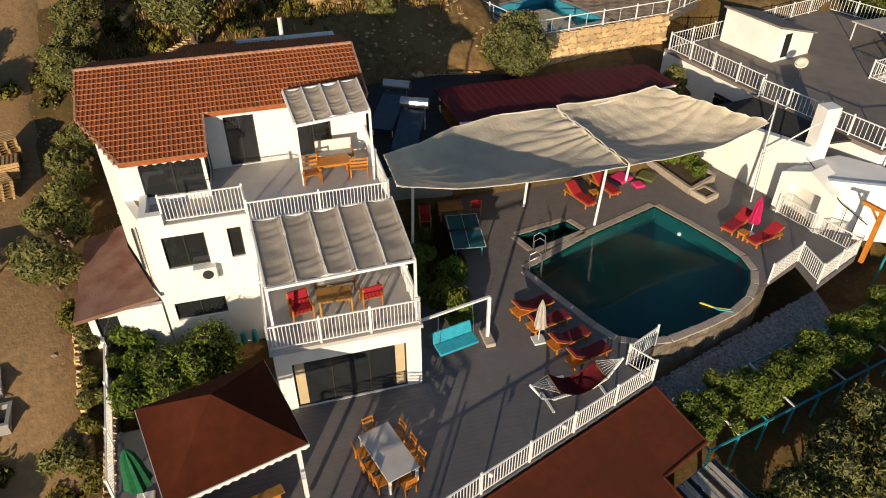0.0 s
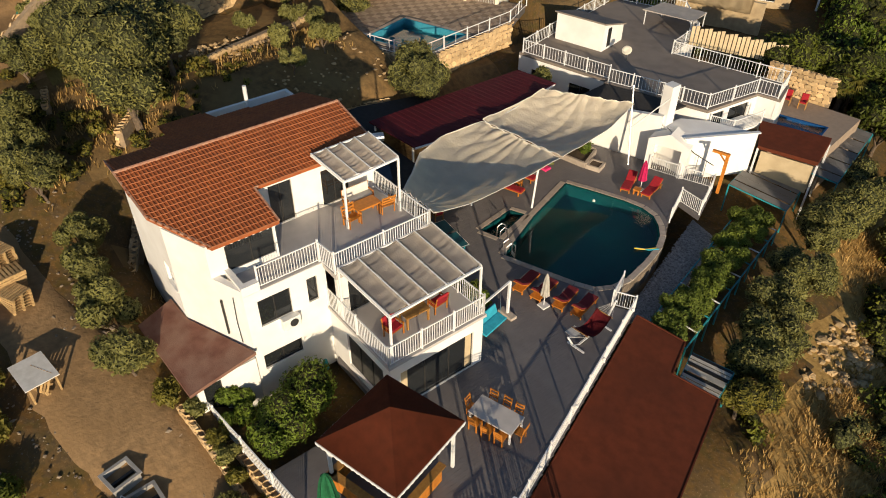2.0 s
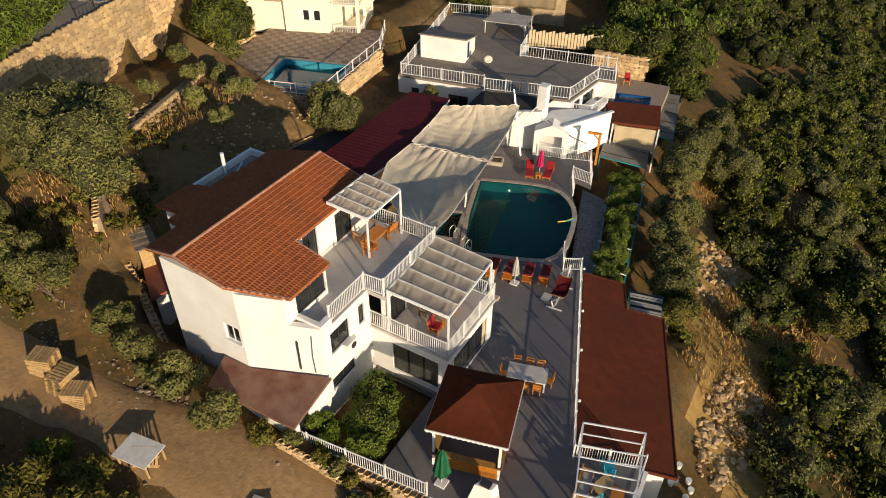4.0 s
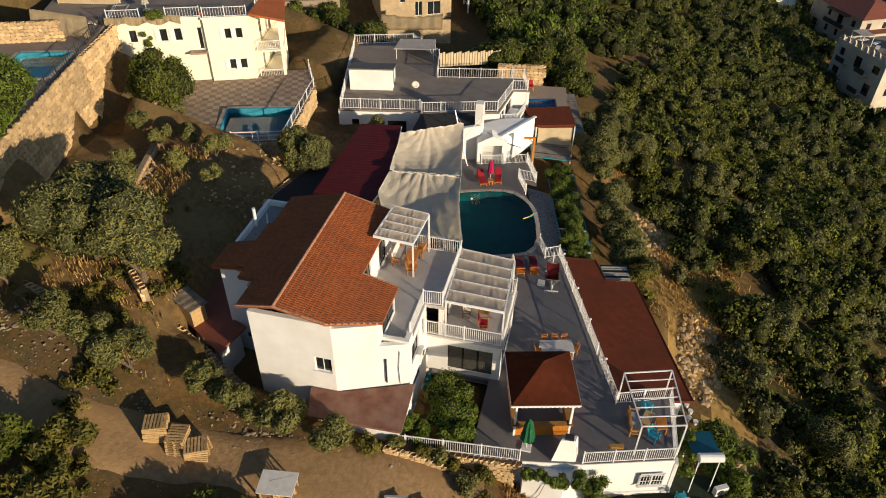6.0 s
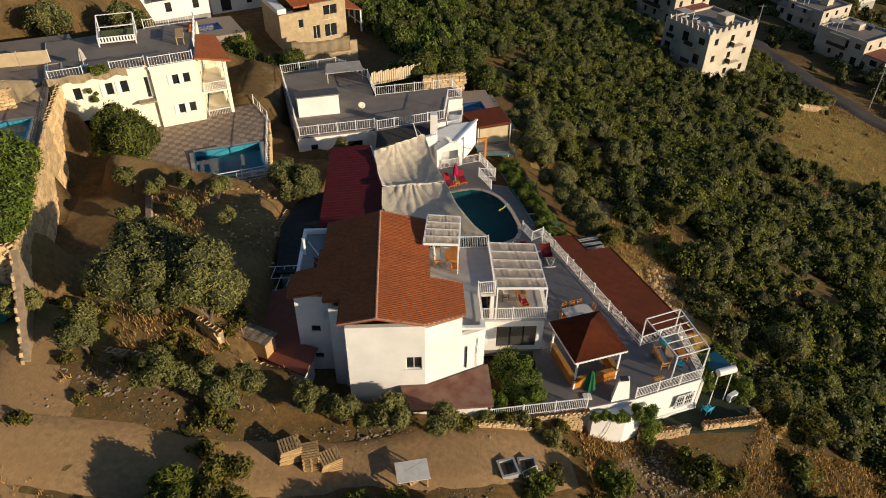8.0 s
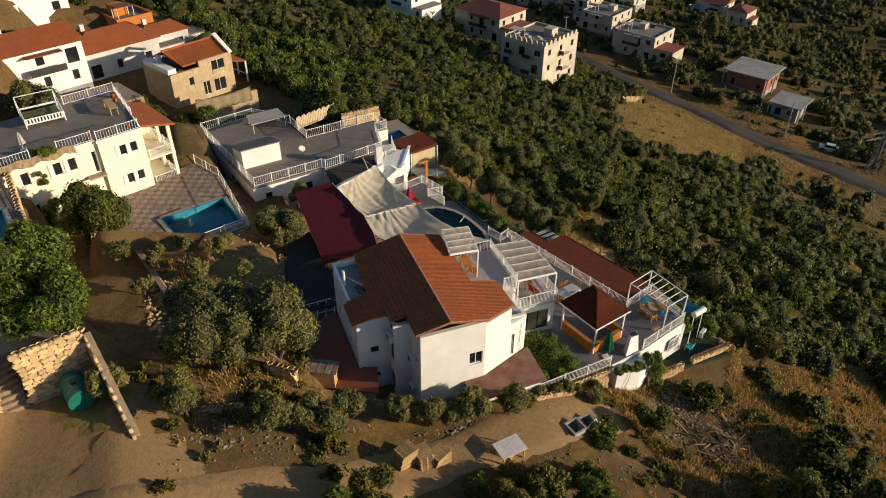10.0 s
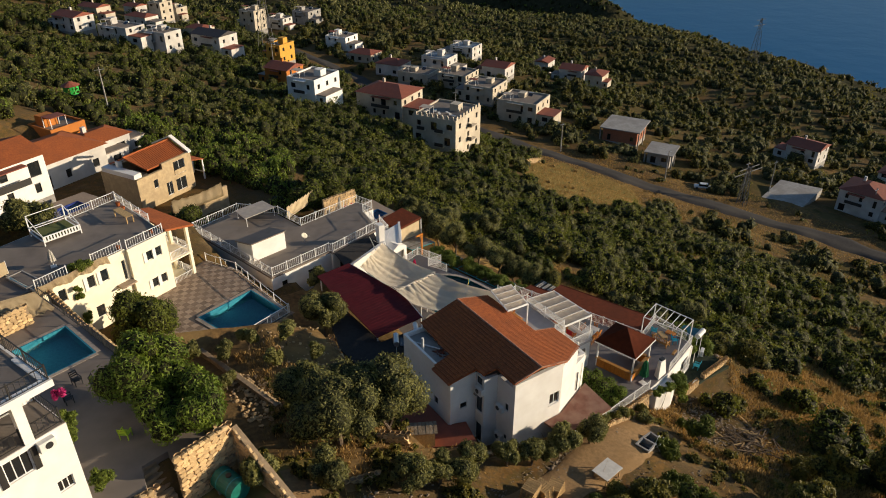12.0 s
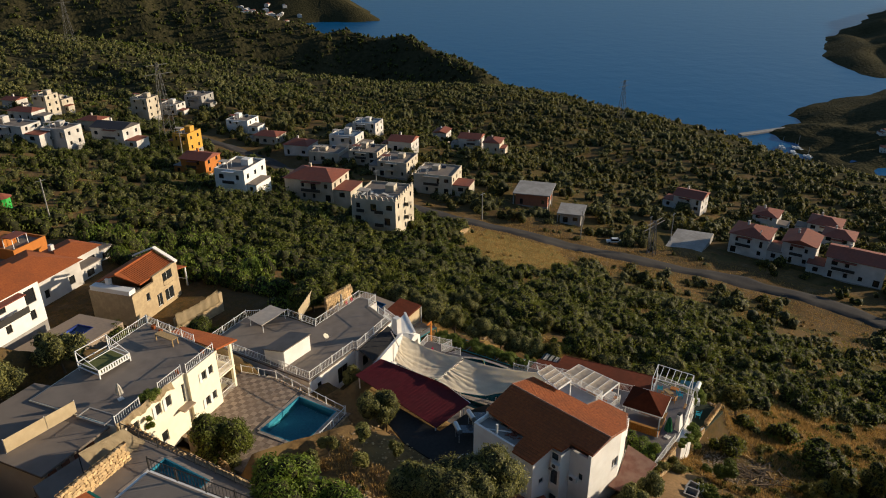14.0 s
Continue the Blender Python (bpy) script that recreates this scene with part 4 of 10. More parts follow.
for x, y, z in ((-22.25, -2.95, 3.1), (-31.27, -4.65, 4.2), (-31.27, -4.7, 1.3), (-32.5, -3.6, 5.75)):
    ac = part("air_conditioner", box(-0.15, 0.17, -0.42, 0.42, 0, 0.56, bevel=0.02), M["plastic"], villa, "white outdoor air conditioner unit")
    ac.matrix_basis = pose(x, y, z)
    bm = bmesh.new()
    bmesh.ops.create_cone(bm, cap_ends=True, segments=20, radius1=0.2, radius2=0.2, depth=0.02, matrix=pose(0.18 if x > -25 else -0.16, 0.08, 0.28, 0, 90))
    part("fan_grille", bm, M["black_plastic"], ac)
    part("bracket", box(-0.16, 0.16, -0.36, 0.36, -0.05, 0), M["white_metal"], ac)


def awning_pergola(name, corners, posts, floor, bays, label):
    """A white steel frame with a folding cloth roof sagging between its bars; corners in order SW, SE, NE, NW."""
    sw, se, ne, nw = [Vector(c) for c in corners]
    t = thing(name, pose(0, 0, 0), label, "pergola")
    for a, b in ((sw, se), (se, ne), (ne, nw), (nw, sw)):
        part("beam", beam(a, b, 0.09, 0.1), M["white_metal"], t)
    for i in range(bays + 1):
        f = i / bays
        part("bar", beam(sw.lerp(nw, f) + Vector((0, 0, 0.09)), se.lerp(ne, f) + Vector((0, 0, 0.09)), 0.05), M["white_metal"], t)
    for p in posts:
        part("post", beam((p[0], p[1], floor), p, 0.085), M["white_metal"], t)
    for k in range(bays):
        bm = bmesh.new()
        nx, ny = 46, 7
        grid = []
        for j in range(ny + 1):
            f = (k + 0.04 + 0.92 * j / ny) / bays
            row = []
            for i in range(nx + 1):
                g = 0.02 + 0.96 * i / nx
                p = sw.lerp(nw, f).lerp(se.lerp(ne, f), g)
                s = 4 * (j / ny) * (1 - j / ny)
                p.z += 0.1 - 0.085 * s + 0.018 * math.sin(g * 23 + k * 2.1) * s + 0.022 * math.sin(g * 58 + 0.5 * j + k) * (0.35 + 0.65 * s) * (0.6 + 0.4 * math.sin(g * 9 + k))
                row.append(bm.verts.new(p))
            grid.append(row)
        for a, b in zip(grid, grid[1:]):
            for i in range(nx):
                bm.faces.new((a[i], a[i + 1], b[i + 1], b[i]))
        bmesh.ops.solidify(bm, geom=bm.faces[:], thickness=0.008)
        part("cloth", bm, M["awning"], t, "grey folding cloth bay", smooth=True)
    return t


awning_pergola("pergola", [(-21.25, -0.95, 5.95), (-17.75, -0.75, 5.68), (-17.9, 4.1, 5.7), (-21.4, 4.1, 5.95)], [(-17.75, -0.75, 5.68), (-17.9, 4.1, 5.7), (-21.2, -0.95, 5.9)], 3.1, 5, "white steel balcony pergola with grey folding cloth roof")
awning_pergola("pergola", [(-26.2, 0.95, 8.42), (-23.8, 1.15, 8.12), (-23.5, 3.85, 8.5), (-25.8, 3.8, 8.75)], [(-23.8, 1.15, 8.1), (-23.5, 3.85, 8.48)], 5.6, 4, "white steel terrace pergola with grey folding cloth roof")
for p, q, z in (((-22.55, -3.95), (-22.55, -1.1), 5.6), ((-22.55, -1.1), (-21.4, -1.0), 5.6), ((-21.4, -1.0), (-21.4, 4.0), 5.6), ((-21.4, 4.0), (-26.0, 4.0), 5.6), ((-22.4, -1.0), (-17.65, -1.0), 3.1), ((-17.65, -1.0), (-17.65, 4.15), 3.1), ((-17.65, 4.15), (-21.3, 4.15), 3.1)):
    railing(p, q, z, 1.1)

# ---- pool deck ----
POOL = [(-26.1, 18.65), (-24.3, 19.4), (-22.4, 20.1), (-21.2, 20.35), (-20.2, 20.2), (-19.4, 19.65), (-18.7, 18.9), (-18.15, 17.8), (-17.75, 16.3), (-17.4, 14.4), (-17.5, 13.3), (-17.95, 12.45), (-18.9, 11.95), (-21.3, 11.05), (-23.0, 10.45), (-24.7, 14.4)]
JACUZZI = [(-25.6, 10.9), (-26.1, 13.75), (-25.15, 14.15), (-24.35, 11.3)]


def deck_slab(poly, holes, z0, z1):
    """A flat slab with holes: top sheet triangulated round the holes, with sides all round."""
    bm = bmesh.new()
    edges = []
    for loop in [poly, *holes]:
        vs = [bm.verts.new((x, y, z1)) for x, y in loop]
        edges += [bm.edges.new((a, b)) for a, b in zip(vs, vs[1:] + vs[:1])]
    bmesh.ops.triangle_fill(bm, use_beauty=True, use_dissolve=False, edges=edges)
    down = bmesh.ops.extrude_face_region(bm, geom=bm.faces[:])
    for v in [g for g in down["geom"] if isinstance(g, bmesh.types.BMVert)]:
        v.co.z = z0
    bmesh.ops.recalc_face_normals(bm, faces=bm.faces)
    return bm


DECK = [(-22.0, -1.1), (-18.3, -1.1), (-18.3, -6.75), (-15.3, -6.45), (-12.0, -5.85), (-6.9, -4.25), (-7.2, 0.3), (-10.35, -0.95), (-15.4, 12.6), (-16.45, 12.05), (-17.0, 13.4), (-17.25, 14.4), (-17.6, 16.3), (-18.0, 17.9), (-18.55, 19.05), (-19.25, 20.3), (-20.2, 22.7), (-18.5, 22.4), (-19.8, 25.6), (-20.6, 26.4), (-24.0, 25.2), (-30.3, 23.2), (-30.8, 8.0), (-24.0, 8.0), (-22.0, 5.0)]
solo("deck", deck_slab(DECK, [POOL, JACUZZI], -0.35, 0.0), M["deck"], "grey-brown tiled pool deck with fine joints", "deck", "structure")


def boards(loops, width, z, height, gap=0.005):
    """Deck boards laid along y and cut to the deck's outline and its pools; one joined mesh."""
    vs, qs = [], []
    x = min(p[0] for p in loops[0])
    top = max(p[0] for p in loops[0])
    rng = random.Random(4)
    while x < top:
        c = x + width / 2
        cuts = []
        for loop in loops:
            for (x0, y0), (x1, y1) in zip(loop, loop[1:] + loop[:1]):
                if (x0 > c) != (x1 > c):
                    cuts.append(y0 + (y1 - y0) * (c - x0) / (x1 - x0))
        cuts.sort()
        for a, b in zip(cuts[::2], cuts[1::2]):
            y = a + 0.05
            while y < b - 0.1:
                e = min(y + rng.uniform(1.8, 3.2), b - 0.05)
                n = len(vs)
                vs += [(px_, py_, pz_) for pz_ in (z, z + height) for px_, py_ in ((x + gap, y + gap), (x + width, y + gap), (x + width, e), (x + gap, e))]
                qs += [[n + i for i in q] for q in ((4, 5, 6, 7), (0, 1, 5, 4), (1, 2, 6, 5), (2, 3, 7, 6), (3, 0, 4, 7))]
                y = e
        x += width
    return numpy_mesh("deck_boards", np.array(vs), np.array(qs), M["deck"])


db = new("deck_boards", boards([DECK, POOL, JACUZZI], 0.19, -0.01, 0.018))
tagged(db, "grey-brown deck boards with fine joints round the pool", "deck boards", kind="stuff")


def coping(loop, name, label, width=0.34, open_range=()):
    """A ring of coping stones round a pool, each a piece of its own."""
    ring = thing(name, pose(0, 0, 0), label, "pool edge", kind="structure")
    n = len(loop)
    cx, cy = sum(p[0] for p in loop) / n, sum(p[1] for p in loop) / n
    for i in range(n):
        if i in open_range:
            continue
        p, q = Vector(loop[i]), Vector(loop[(i + 1) % n])
        d = (q - p)
        m = max(round(d.length / 0.6), 1)
        for k in range(m):
            a, b = p + d * (k / m), p + d * ((k + 1) / m)
            out = Vector((d.y, -d.x)).normalized()
            if out.dot(a - Vector((cx, cy))) < 0:
                out = -out
            g = d.normalized() * 0.008
            part("coping_stone", prism([tuple(a + g), tuple(b - g), tuple(b - g + out * width), tuple(a + g + out * width)], -0.05, 0.035), M["coping"], ring)
    return ring


coping(POOL, "pool_coping", "pale stone coping round the pool")
coping(JACUZZI, "pool_coping", "pale stone coping round the small plunge pool", 0.3)


def basin(loop, depth, water, name, label, shell, wmat=None, slope=0.0):
    t = thing(name, pose(0, 0, 0), label, "pool")
    bm = bmesh.new()
    top = [bm.verts.new((x, y, 0.0)) for x, y in loop]
    bot = [bm.verts.new((x, y, -depth)) for x, y in loop]
    n = len(loop)
    for i in range(n):
        bm.faces.new((top[i], top[(i + 1) % n], bot[(i + 1) % n], bot[i]))
    bm.faces.new(bot)
    bmesh.ops.recalc_face_normals(bm, faces=bm.faces)
    bmesh.ops.reverse_faces(bm, faces=bm.faces)
    bmesh.ops.solidify(bm, geom=bm.faces[:], thickness=-0.12)
    part("shell", bm, shell, t, "tiled basin")
    if water is not None:
        bm = bmesh.new()
        bm.faces.new([bm.verts.new((x, y, -water)) for x, y in loop])
        bmesh.ops.recalc_face_normals(bm, faces=bm.faces)
        if bm.faces[:][0].normal.z < 0:
            bmesh.ops.reverse_faces(bm, faces=bm.faces)
        w = part("water", bm, wmat or M["pool_water"], t, "still clear water")
        w.visible_shadow = False
    return t


basin(POOL, 1.6, 0.06, "swimming_pool", "free-form swimming pool of dark green water", M["pool_shell"])
basin(JACUZZI, 1.0, 0.12, "plunge_pool", "small rectangular plunge pool of dark water", M["pool_shell"])

# ---- retaining walls, lower terrace and the red felt roof ----
def retaining(name, pts, z_top, z_bot, thick, material, label):
    """A solid wall along a line of plan points."""
    bm = bmesh.new()
    for (p, q) in zip(pts, pts[1:]):
        at, length = along(p, q)
        b2 = box(-0.02, length + 0.02, 0, thick, z_bot, z_top)
        b2.transform(at)
        me = bpy.data.meshes.new("tmp")
        b2.to_mesh(me)
        b2.free()
        bm.from_mesh(me)
        bpy.data.meshes.remove(me)
    return solo(name, bm, material, label, "wall", "structure")


retaining("wall_south", [(-18.3, -6.8), (-15.35, -6.5), (-12.0, -5.9), (-6.9, -4.3)], -0.02, -3.6, 0.3, M["plaster"], "white rendered retaining wall under the deck")
retaining("wall_east", [(-6.85, -4.3), (-7.15, 0.3), (-10.3, -0.9), (-15.3, 12.65)], -0.3, -3.6, -0.22, M["plaster"], "white rendered retaining wall under the deck")
RED = [(-15.2, 12.6), (-12.6, 13.2), (-11.7, 11.0), (-9.5, 11.6), (-5.6, 0.9), (-7.0, 0.45), (-10.3, -0.8)]


def red_z(x, y):
    ax, ay = -14.75, 12.55
    nx, ny = 0.945, 0.325
    return -0.12 - 0.09 * ((x - ax) * nx + (y - ay) * ny)


lower = thing("lower_house", pose(0, 0, 0), "low annex with a red-brown felt roof below the deck", "annex")
part("roof", prism(RED, lambda x, y: red_z(x, y) - 0.18, red_z), M["red_felt"], lower, "red-brown felted roof with faint seams")
part("wall", prism([(-13.2, 11.6), (-11.9, 10.6), (-9.9, 11.0), (-6.2, 1.1), (-7.2, 0.7), (-9.9, -0.3)], -4.2, -0.9), M["plaster"], lower)
bm = bmesh.new()
for (a, b) in zip(RED, RED[1:] + RED[:1]):
    beam((*a, red_z(*a) - 0.06), (*b, red_z(*b) - 0.06), 0.06, 0.2, bm)
part("fascia", bm, M["red_felt"], lower)
for p, q in (((-15.45, 12.6), (-10.4, -1.0)), ((-10.4, -1.0), (-7.2, 0.2)), ((-7.2, 0.2), (-6.95, -4.2)), ((-6.95, -4.2), (-12.0, -5.8)), ((-16.45, 12.05), (-15.45, 12.6)), ((-17.1, 13.6), (-16.45, 12.05)), ((-19.2, 20.4), (-20.2, 22.7)), ((-20.2, 22.7), (-18.6, 22.5)), ((-18.6, 22.5), (-19.85, 25.6)), ((-24.2, -7.4), (-15.5, -6.5))):
    railing(p, q, 0.0, 1.02)

# ---- furniture on the deck and terraces ----
def make_lounger(cloth, label):
    t = thing("sun_lounger", pose(0, 0, 0), label, "sun lounger", "sun loungers")
    part("frame", box(-0.31, 0.31, -0.95, 0.95, 0.26, 0.31, bevel=0.01), M["orange_wood"], t, "varnished wooden frame")
    for x in (-0.27, 0.27):
        for y in (-0.8, 0.75):
            part("leg", box(x - 0.03, x + 0.03, y - 0.03, y + 0.03, 0, 0.28), M["orange_wood"], t)
    bm = box(-0.29, 0.29, -0.2, 0.93, 0.31, 0.40, bevel=0.03)
    part("mattress", bm, cloth, t, "thick cushion")
    bm = box(-0.29, 0.29, -0.78, 0.0, 0.0, 0.09, bevel=0.03)
    b = part("backrest", bm, cloth, t, "raised cushioned back")
    b.matrix_basis = pose(0, -0.2, 0.33, -32)
    bm = box(-0.30, 0.30, -0.78, 0.0, -0.05, -0.01)
    b2 = part("back_frame", bm, M["orange_wood"], t)
    b2.matrix_basis = pose(0, -0.2, 0.33, -32)
    return t


base = make_lounger(M["maroon_cloth"], "wooden sun lounger with maroon cushions beside the pool")
base.matrix_basis = pose(-20.35, 9.65, 0, 0, 0, 14)
for x, y, a in ((-19.3, 9.95, 12), (-18.15, 10.35, 15), (-17.15, 10.7, 13)):
    copy_thing(base, pose(x, y, 0, 0, 0, a))
b2 = make_lounger(M["red_cloth"], "wooden sun lounger with red cushions beside the pool")
b2.matrix_basis = pose(-23.3, 21.5, 0, 0, 0, 204)
copy_thing(b2, pose(-21.95, 22.1, 0, 0, 0, 192))
copy_thing(b2, pose(-27.6, 15.15, 0, 0, 0, 288))
copy_thing(b2, pose(-28.2, 16.85, 0, 0, 0, 285))


def chair(wood, cloth, label, name="armchair", w=0.58, group="armchairs", slat=False):
    t = thing(name, pose(0, 0, 0), label, "chair", group)
    h = 0.43
    for x in (-w / 2 + 0.03, w / 2 - 0.03):
        for y in (-0.24, 0.24):
            part("leg", box(x - 0.025, x + 0.025, y - 0.025, y + 0.025, 0, h if (y > 0 or slat) else 0.62), wood, t)
        if not slat:
            part("armrest", box(x - 0.035, x + 0.035, -0.28, 0.28, 0.6, 0.64), wood, t)
    part("seat", box(-w / 2, w / 2, -0.26, 0.27, h - 0.03, h + (0.0 if cloth is None else -0.0), bevel=0.008), wood, t)
    if cloth is not None:
        part("cushion", box(-w / 2 + 0.05, w / 2 - 0.05, -0.24, 0.24, h, h + 0.1, bevel=0.03), cloth, t, "soft seat cushion")
        b = part("back_cushion", box(-w / 2 + 0.05, w / 2 - 0.05, 0, 0.1, 0, 0.55, bevel=0.03), cloth, t)
        b.matrix_basis = pose(0, 0.18, h + 0.06, -12)
    for x in (-w / 2 + 0.03, w / 2 - 0.03):
        part("back_post", beam((x, 0.25, h - 0.05), (x, 0.36, 0.98), 0.04), wood, t)
    for z, y in ((0.6, 0.285), (0.75, 0.315), (0.92, 0.35)):
        part("back_slat", box(-w / 2 + 0.05, w / 2 - 0.05, y - 0.012, y + 0.012, z - 0.04, z + 0.04), wood, t)
    return t


def table(wood, top, l, w, h, label, name="table", cat="table"):
    t = thing(name, pose(0, 0, 0), label, cat)
    part("tabletop", box(-l / 2, l / 2, -w / 2, w / 2, h - 0.045, h, bevel=0.01), top, t)
    for x in (-l / 2 + 0.08, l / 2 - 0.08):
        for y in (-w / 2 + 0.08, w / 2 - 0.08):
            part("leg", box(x - 0.04, x + 0.04, y - 0.04, y + 0.04, 0, h - 0.045), wood, t)
    for y in (-w / 2 + 0.08, w / 2 - 0.08):
        part("apron", box(-l / 2 + 0.08, l / 2 - 0.08, y - 0.015, y + 0.015, h - 0.14, h - 0.045), wood, t)
    return t


dt = table(M["white_metal"], M["terrace_tile"], 2.15, 1.15, 0.76, "long grey-topped dining table with white legs on the deck", "dining_table")
tm = pose(-14.45, 2.22, 0, 0, 0, 16.5)
dt.matrix_basis = tm
dc = chair(M["orange_wood"], None, "honey wooden slat-back dining chair round the grey table", "dining_chair", 0.44, "dining chairs", True)
dc.matrix_basis = tm @ pose(-0.65, 0.6, 0, 0, 0, 3)
for x, y, a in ((0.0, 0.62, -4), (0.65, 0.59, 2), (-0.65, -0.58, 180), (0.0, -0.62, 184), (0.65, -0.59, 178), (-1.12, 0.0, 92), (1.12, 0.05, 270)):
    copy_thing(dc, tm @ pose(x, y, 0, 0, 0, a))

ch = chair(M["orange_wood"], M["red_cloth"], "wooden armchair with bright red cushions on the balcony", w=0.78)
ch.matrix_basis = pose(-19.05, 0.25, 3.1, 0, 0, 100)
copy_thing(ch, pose(-19.2, 2.75, 3.1, 0, 0, 275))
t2 = table(M["wood"], M["wood"], 1.25, 0.75, 0.72, "varnished wooden balcony table", "table")
t2.matrix_basis = pose(-19.2, 1.45, 3.1, 0, 0, 88)
oc = chair(M["orange_wood"], None, "orange pine armchair on the roof terrace", "armchair", 0.72)
oc.matrix_basis = pose(-23.95, 1.5, 5.6, 0, 0, 95)
copy_thing(oc, pose(-23.95, 3.35, 5.6, 0, 0, 265))
t3 = table(M["orange_wood"], M["orange_wood"], 1.3, 0.75, 0.7, "orange pine table on the roof terrace", "table")
t3.matrix_basis = pose(-24.2, 2.4, 5.6, 0, 0, 90)


def bench(wood, label, m):
    t = thing("bench", m, label, "bench")
    part("seat", box(-0.75, 0.75, -0.25, 0.25, 0.38, 0.43), wood, t)
    part("cushion", box(-0.72, 0.72, -0.23, 0.22, 0.43, 0.52, bevel=0.03), M["white_cloth"], t, "cream seat pad")
    b = part("back_cushion", box(-0.72, 0.72, 0, 0.1, 0, 0.45, bevel=0.03), M["white_cloth"], t, "cream back pad")
    b.matrix_basis = pose(0, 0.14, 0.52, -12)
    for x in (-0.7, 0.7):
        for y in (-0.22, 0.22):
            part("leg", box(x - 0.03, x + 0.03, y - 0.03, y + 0.03, 0, 0.62), wood, t)
        part("armrest", box(x - 0.04, x + 0.04, -0.25, 0.26, 0.6, 0.64), wood, t)
    part("back_rail", box(-0.74, 0.74, 0.25, 0.29, 0.55, 0.95), wood, t)
    return t


bench(M["orange_wood"], "orange pine bench with cream cushions on the roof terrace", pose(-25.15, 2.6, 5.6, 0, 0, 90))
bench(M["wood"], "wooden bench with cream cushions on the balcony", pose(-20.3, 1.6, 3.1, 0, 0, 90))


def closed_parasol(m, cloth, label, h=2.3, r=0.16, basew=0.25):
    t = thing("parasol", m, label, "parasol")
    part("pole", tube([(0, 0, 0), (0, 0, h)], 0.022, 8), M["white_metal"], t)
    part("base", box(-basew, basew, -basew, basew, 0, 0.09, bevel=0.015), M["plastic"], t, "square white weight")
    bm = bmesh.new()
    n, rings = 16, [(h + 0.02, 0.02), (h - 0.25, 0.55 * r), (h * 0.72, 0.8 * r), (h * 0.5, r), (h * 0.36, 1.2 * r)]
    prev = None
    for z, rr in rings:
        ring = [bm.verts.new((math.cos(2 * math.pi * k / n) * rr * (1 + 0.28 * (k % 2)), math.sin(2 * math.pi * k / n) * rr * (1 + 0.28 * (k % 2)), z)) for k in range(n)]
        if prev:
            for k in range(n):
                bm.faces.new((prev[k], ring[k], ring[(k + 1) % n], prev[(k + 1) % n]))
        prev = ring
    bmesh.ops.solidify(bm, geom=bm.faces[:], thickness=0.01)
    part("canopy", bm, cloth, t, "furled canopy")
    return t


closed_parasol(pose(-18.6, 9.25, 0), M["white_cloth"], "furled cream parasol on a white square base", 2.15, 0.17)
closed_parasol(pose(-22.6, 21.85, 0), M["pink_cloth"], "furled bright pink parasol between red loungers", 2.15, 0.2, 0.2)
closed_parasol(pose(-23.6, 38.4, 1.02), M["white_cloth"], "furled cream parasol leaning beside the stone wall", 2.6, 0.17)
closed_parasol(pose(-15.25, -5.55, 0), M["green_cloth"], "furled dark green parasol beside the railing", 2.6, 0.3, 0.28)
st = table(M["orange_wood"], M["orange_wood"], 0.45, 0.45, 0.4, "small square wooden side table between loungers", "side_table")
st.matrix_basis = pose(-22.45, 21.3, 0, 0, 0, 20)
st2 = copy_thing(st, pose(-27.7, 16.0, 0, 0, 0, 10))

# garden swing
sw = thing("garden_swing", pose(0, 0, 0), "turquoise garden swing seat hung from a white frame", "swing")
part("beam", beam((-18.65, 4.35, 2.25), (-19.25, 7.3, 2.25), 0.09), M["white_metal"], sw)
part("post", box(-19.31, -19.19, 7.24, 7.36, 0, 2.25), M["white_metal"], sw)
part("plinth", box(-19.75, -18.75, 7.1, 7.5, 0, 0.18, bevel=0.02), M["coping"], sw, "pale stone plinth")
seat = part("seat", box(-0.85, 0.85, -0.28, 0.3, 0, 0.12, bevel=0.03), M["blue_cloth"], sw, "turquoise cushioned seat")
seat.matrix_basis = pose(-18.85, 5.9, 0.42, 0, 0, 101.5) @ pose(0, 0, 0, 6)
bk = part("backrest", box(-0.85, 0.85, 0, 0.1, 0, 0.55, bevel=0.03), M["blue_cloth"], sw, "turquoise cushioned back")
bk.matrix_basis = pose(-18.85, 5.9, 0.5, 0, 0, 101.5) @ pose(0, 0.28, 0, -20)
for f in (-0.8, 0.8):
    part("chain", tube([(-18.85 - 0.2 * f - 0.1, 5.9 + 0.97 * f, 0.6), (-18.95 - 0.2 * f, 5.85 + 0.9 * f, 2.25)], 0.012, 6), M["steel"], sw)

# hammock on its stand
hm = thing("hammock", pose(-15.6, 9.45, 0, 0, 0, 95), "white net hammock with maroon cushion on a white stand", "hammock")
for s in (-1, 1):
    part("foot", beam((s * 1.1, -0.5, 0.04), (s * 1.1, 0.5, 0.04), 0.08), M["white_metal"], hm)
    part("post", tube([(s * 0.75, 0, 0.06), (s * 1.35, 0, 0.35), (s * 1.9, 0, 1.25)], 0.05, 8), M["white_metal"], hm)
part("rail", beam((-0.9, 0, 0.1), (0.9, 0, 0.1), 0.08), M["white_metal"], hm)
bm = bmesh.new()
rows = []
for i in range(13):
    u = i / 12
    rows.append([bm.verts.new((-0.95 + 1.9 * u, (j / 6 - 0.5) * 0.9, 0.95 - 0.55 * 4 * u * (1 - u) + 0.12 * (2 * j / 6 - 1) ** 2)) for j in range(7)])
for a, b in zip(rows, rows[1:]):
    for j in range(6):
        bm.faces.new((a[j], b[j], b[j + 1], a[j + 1]))
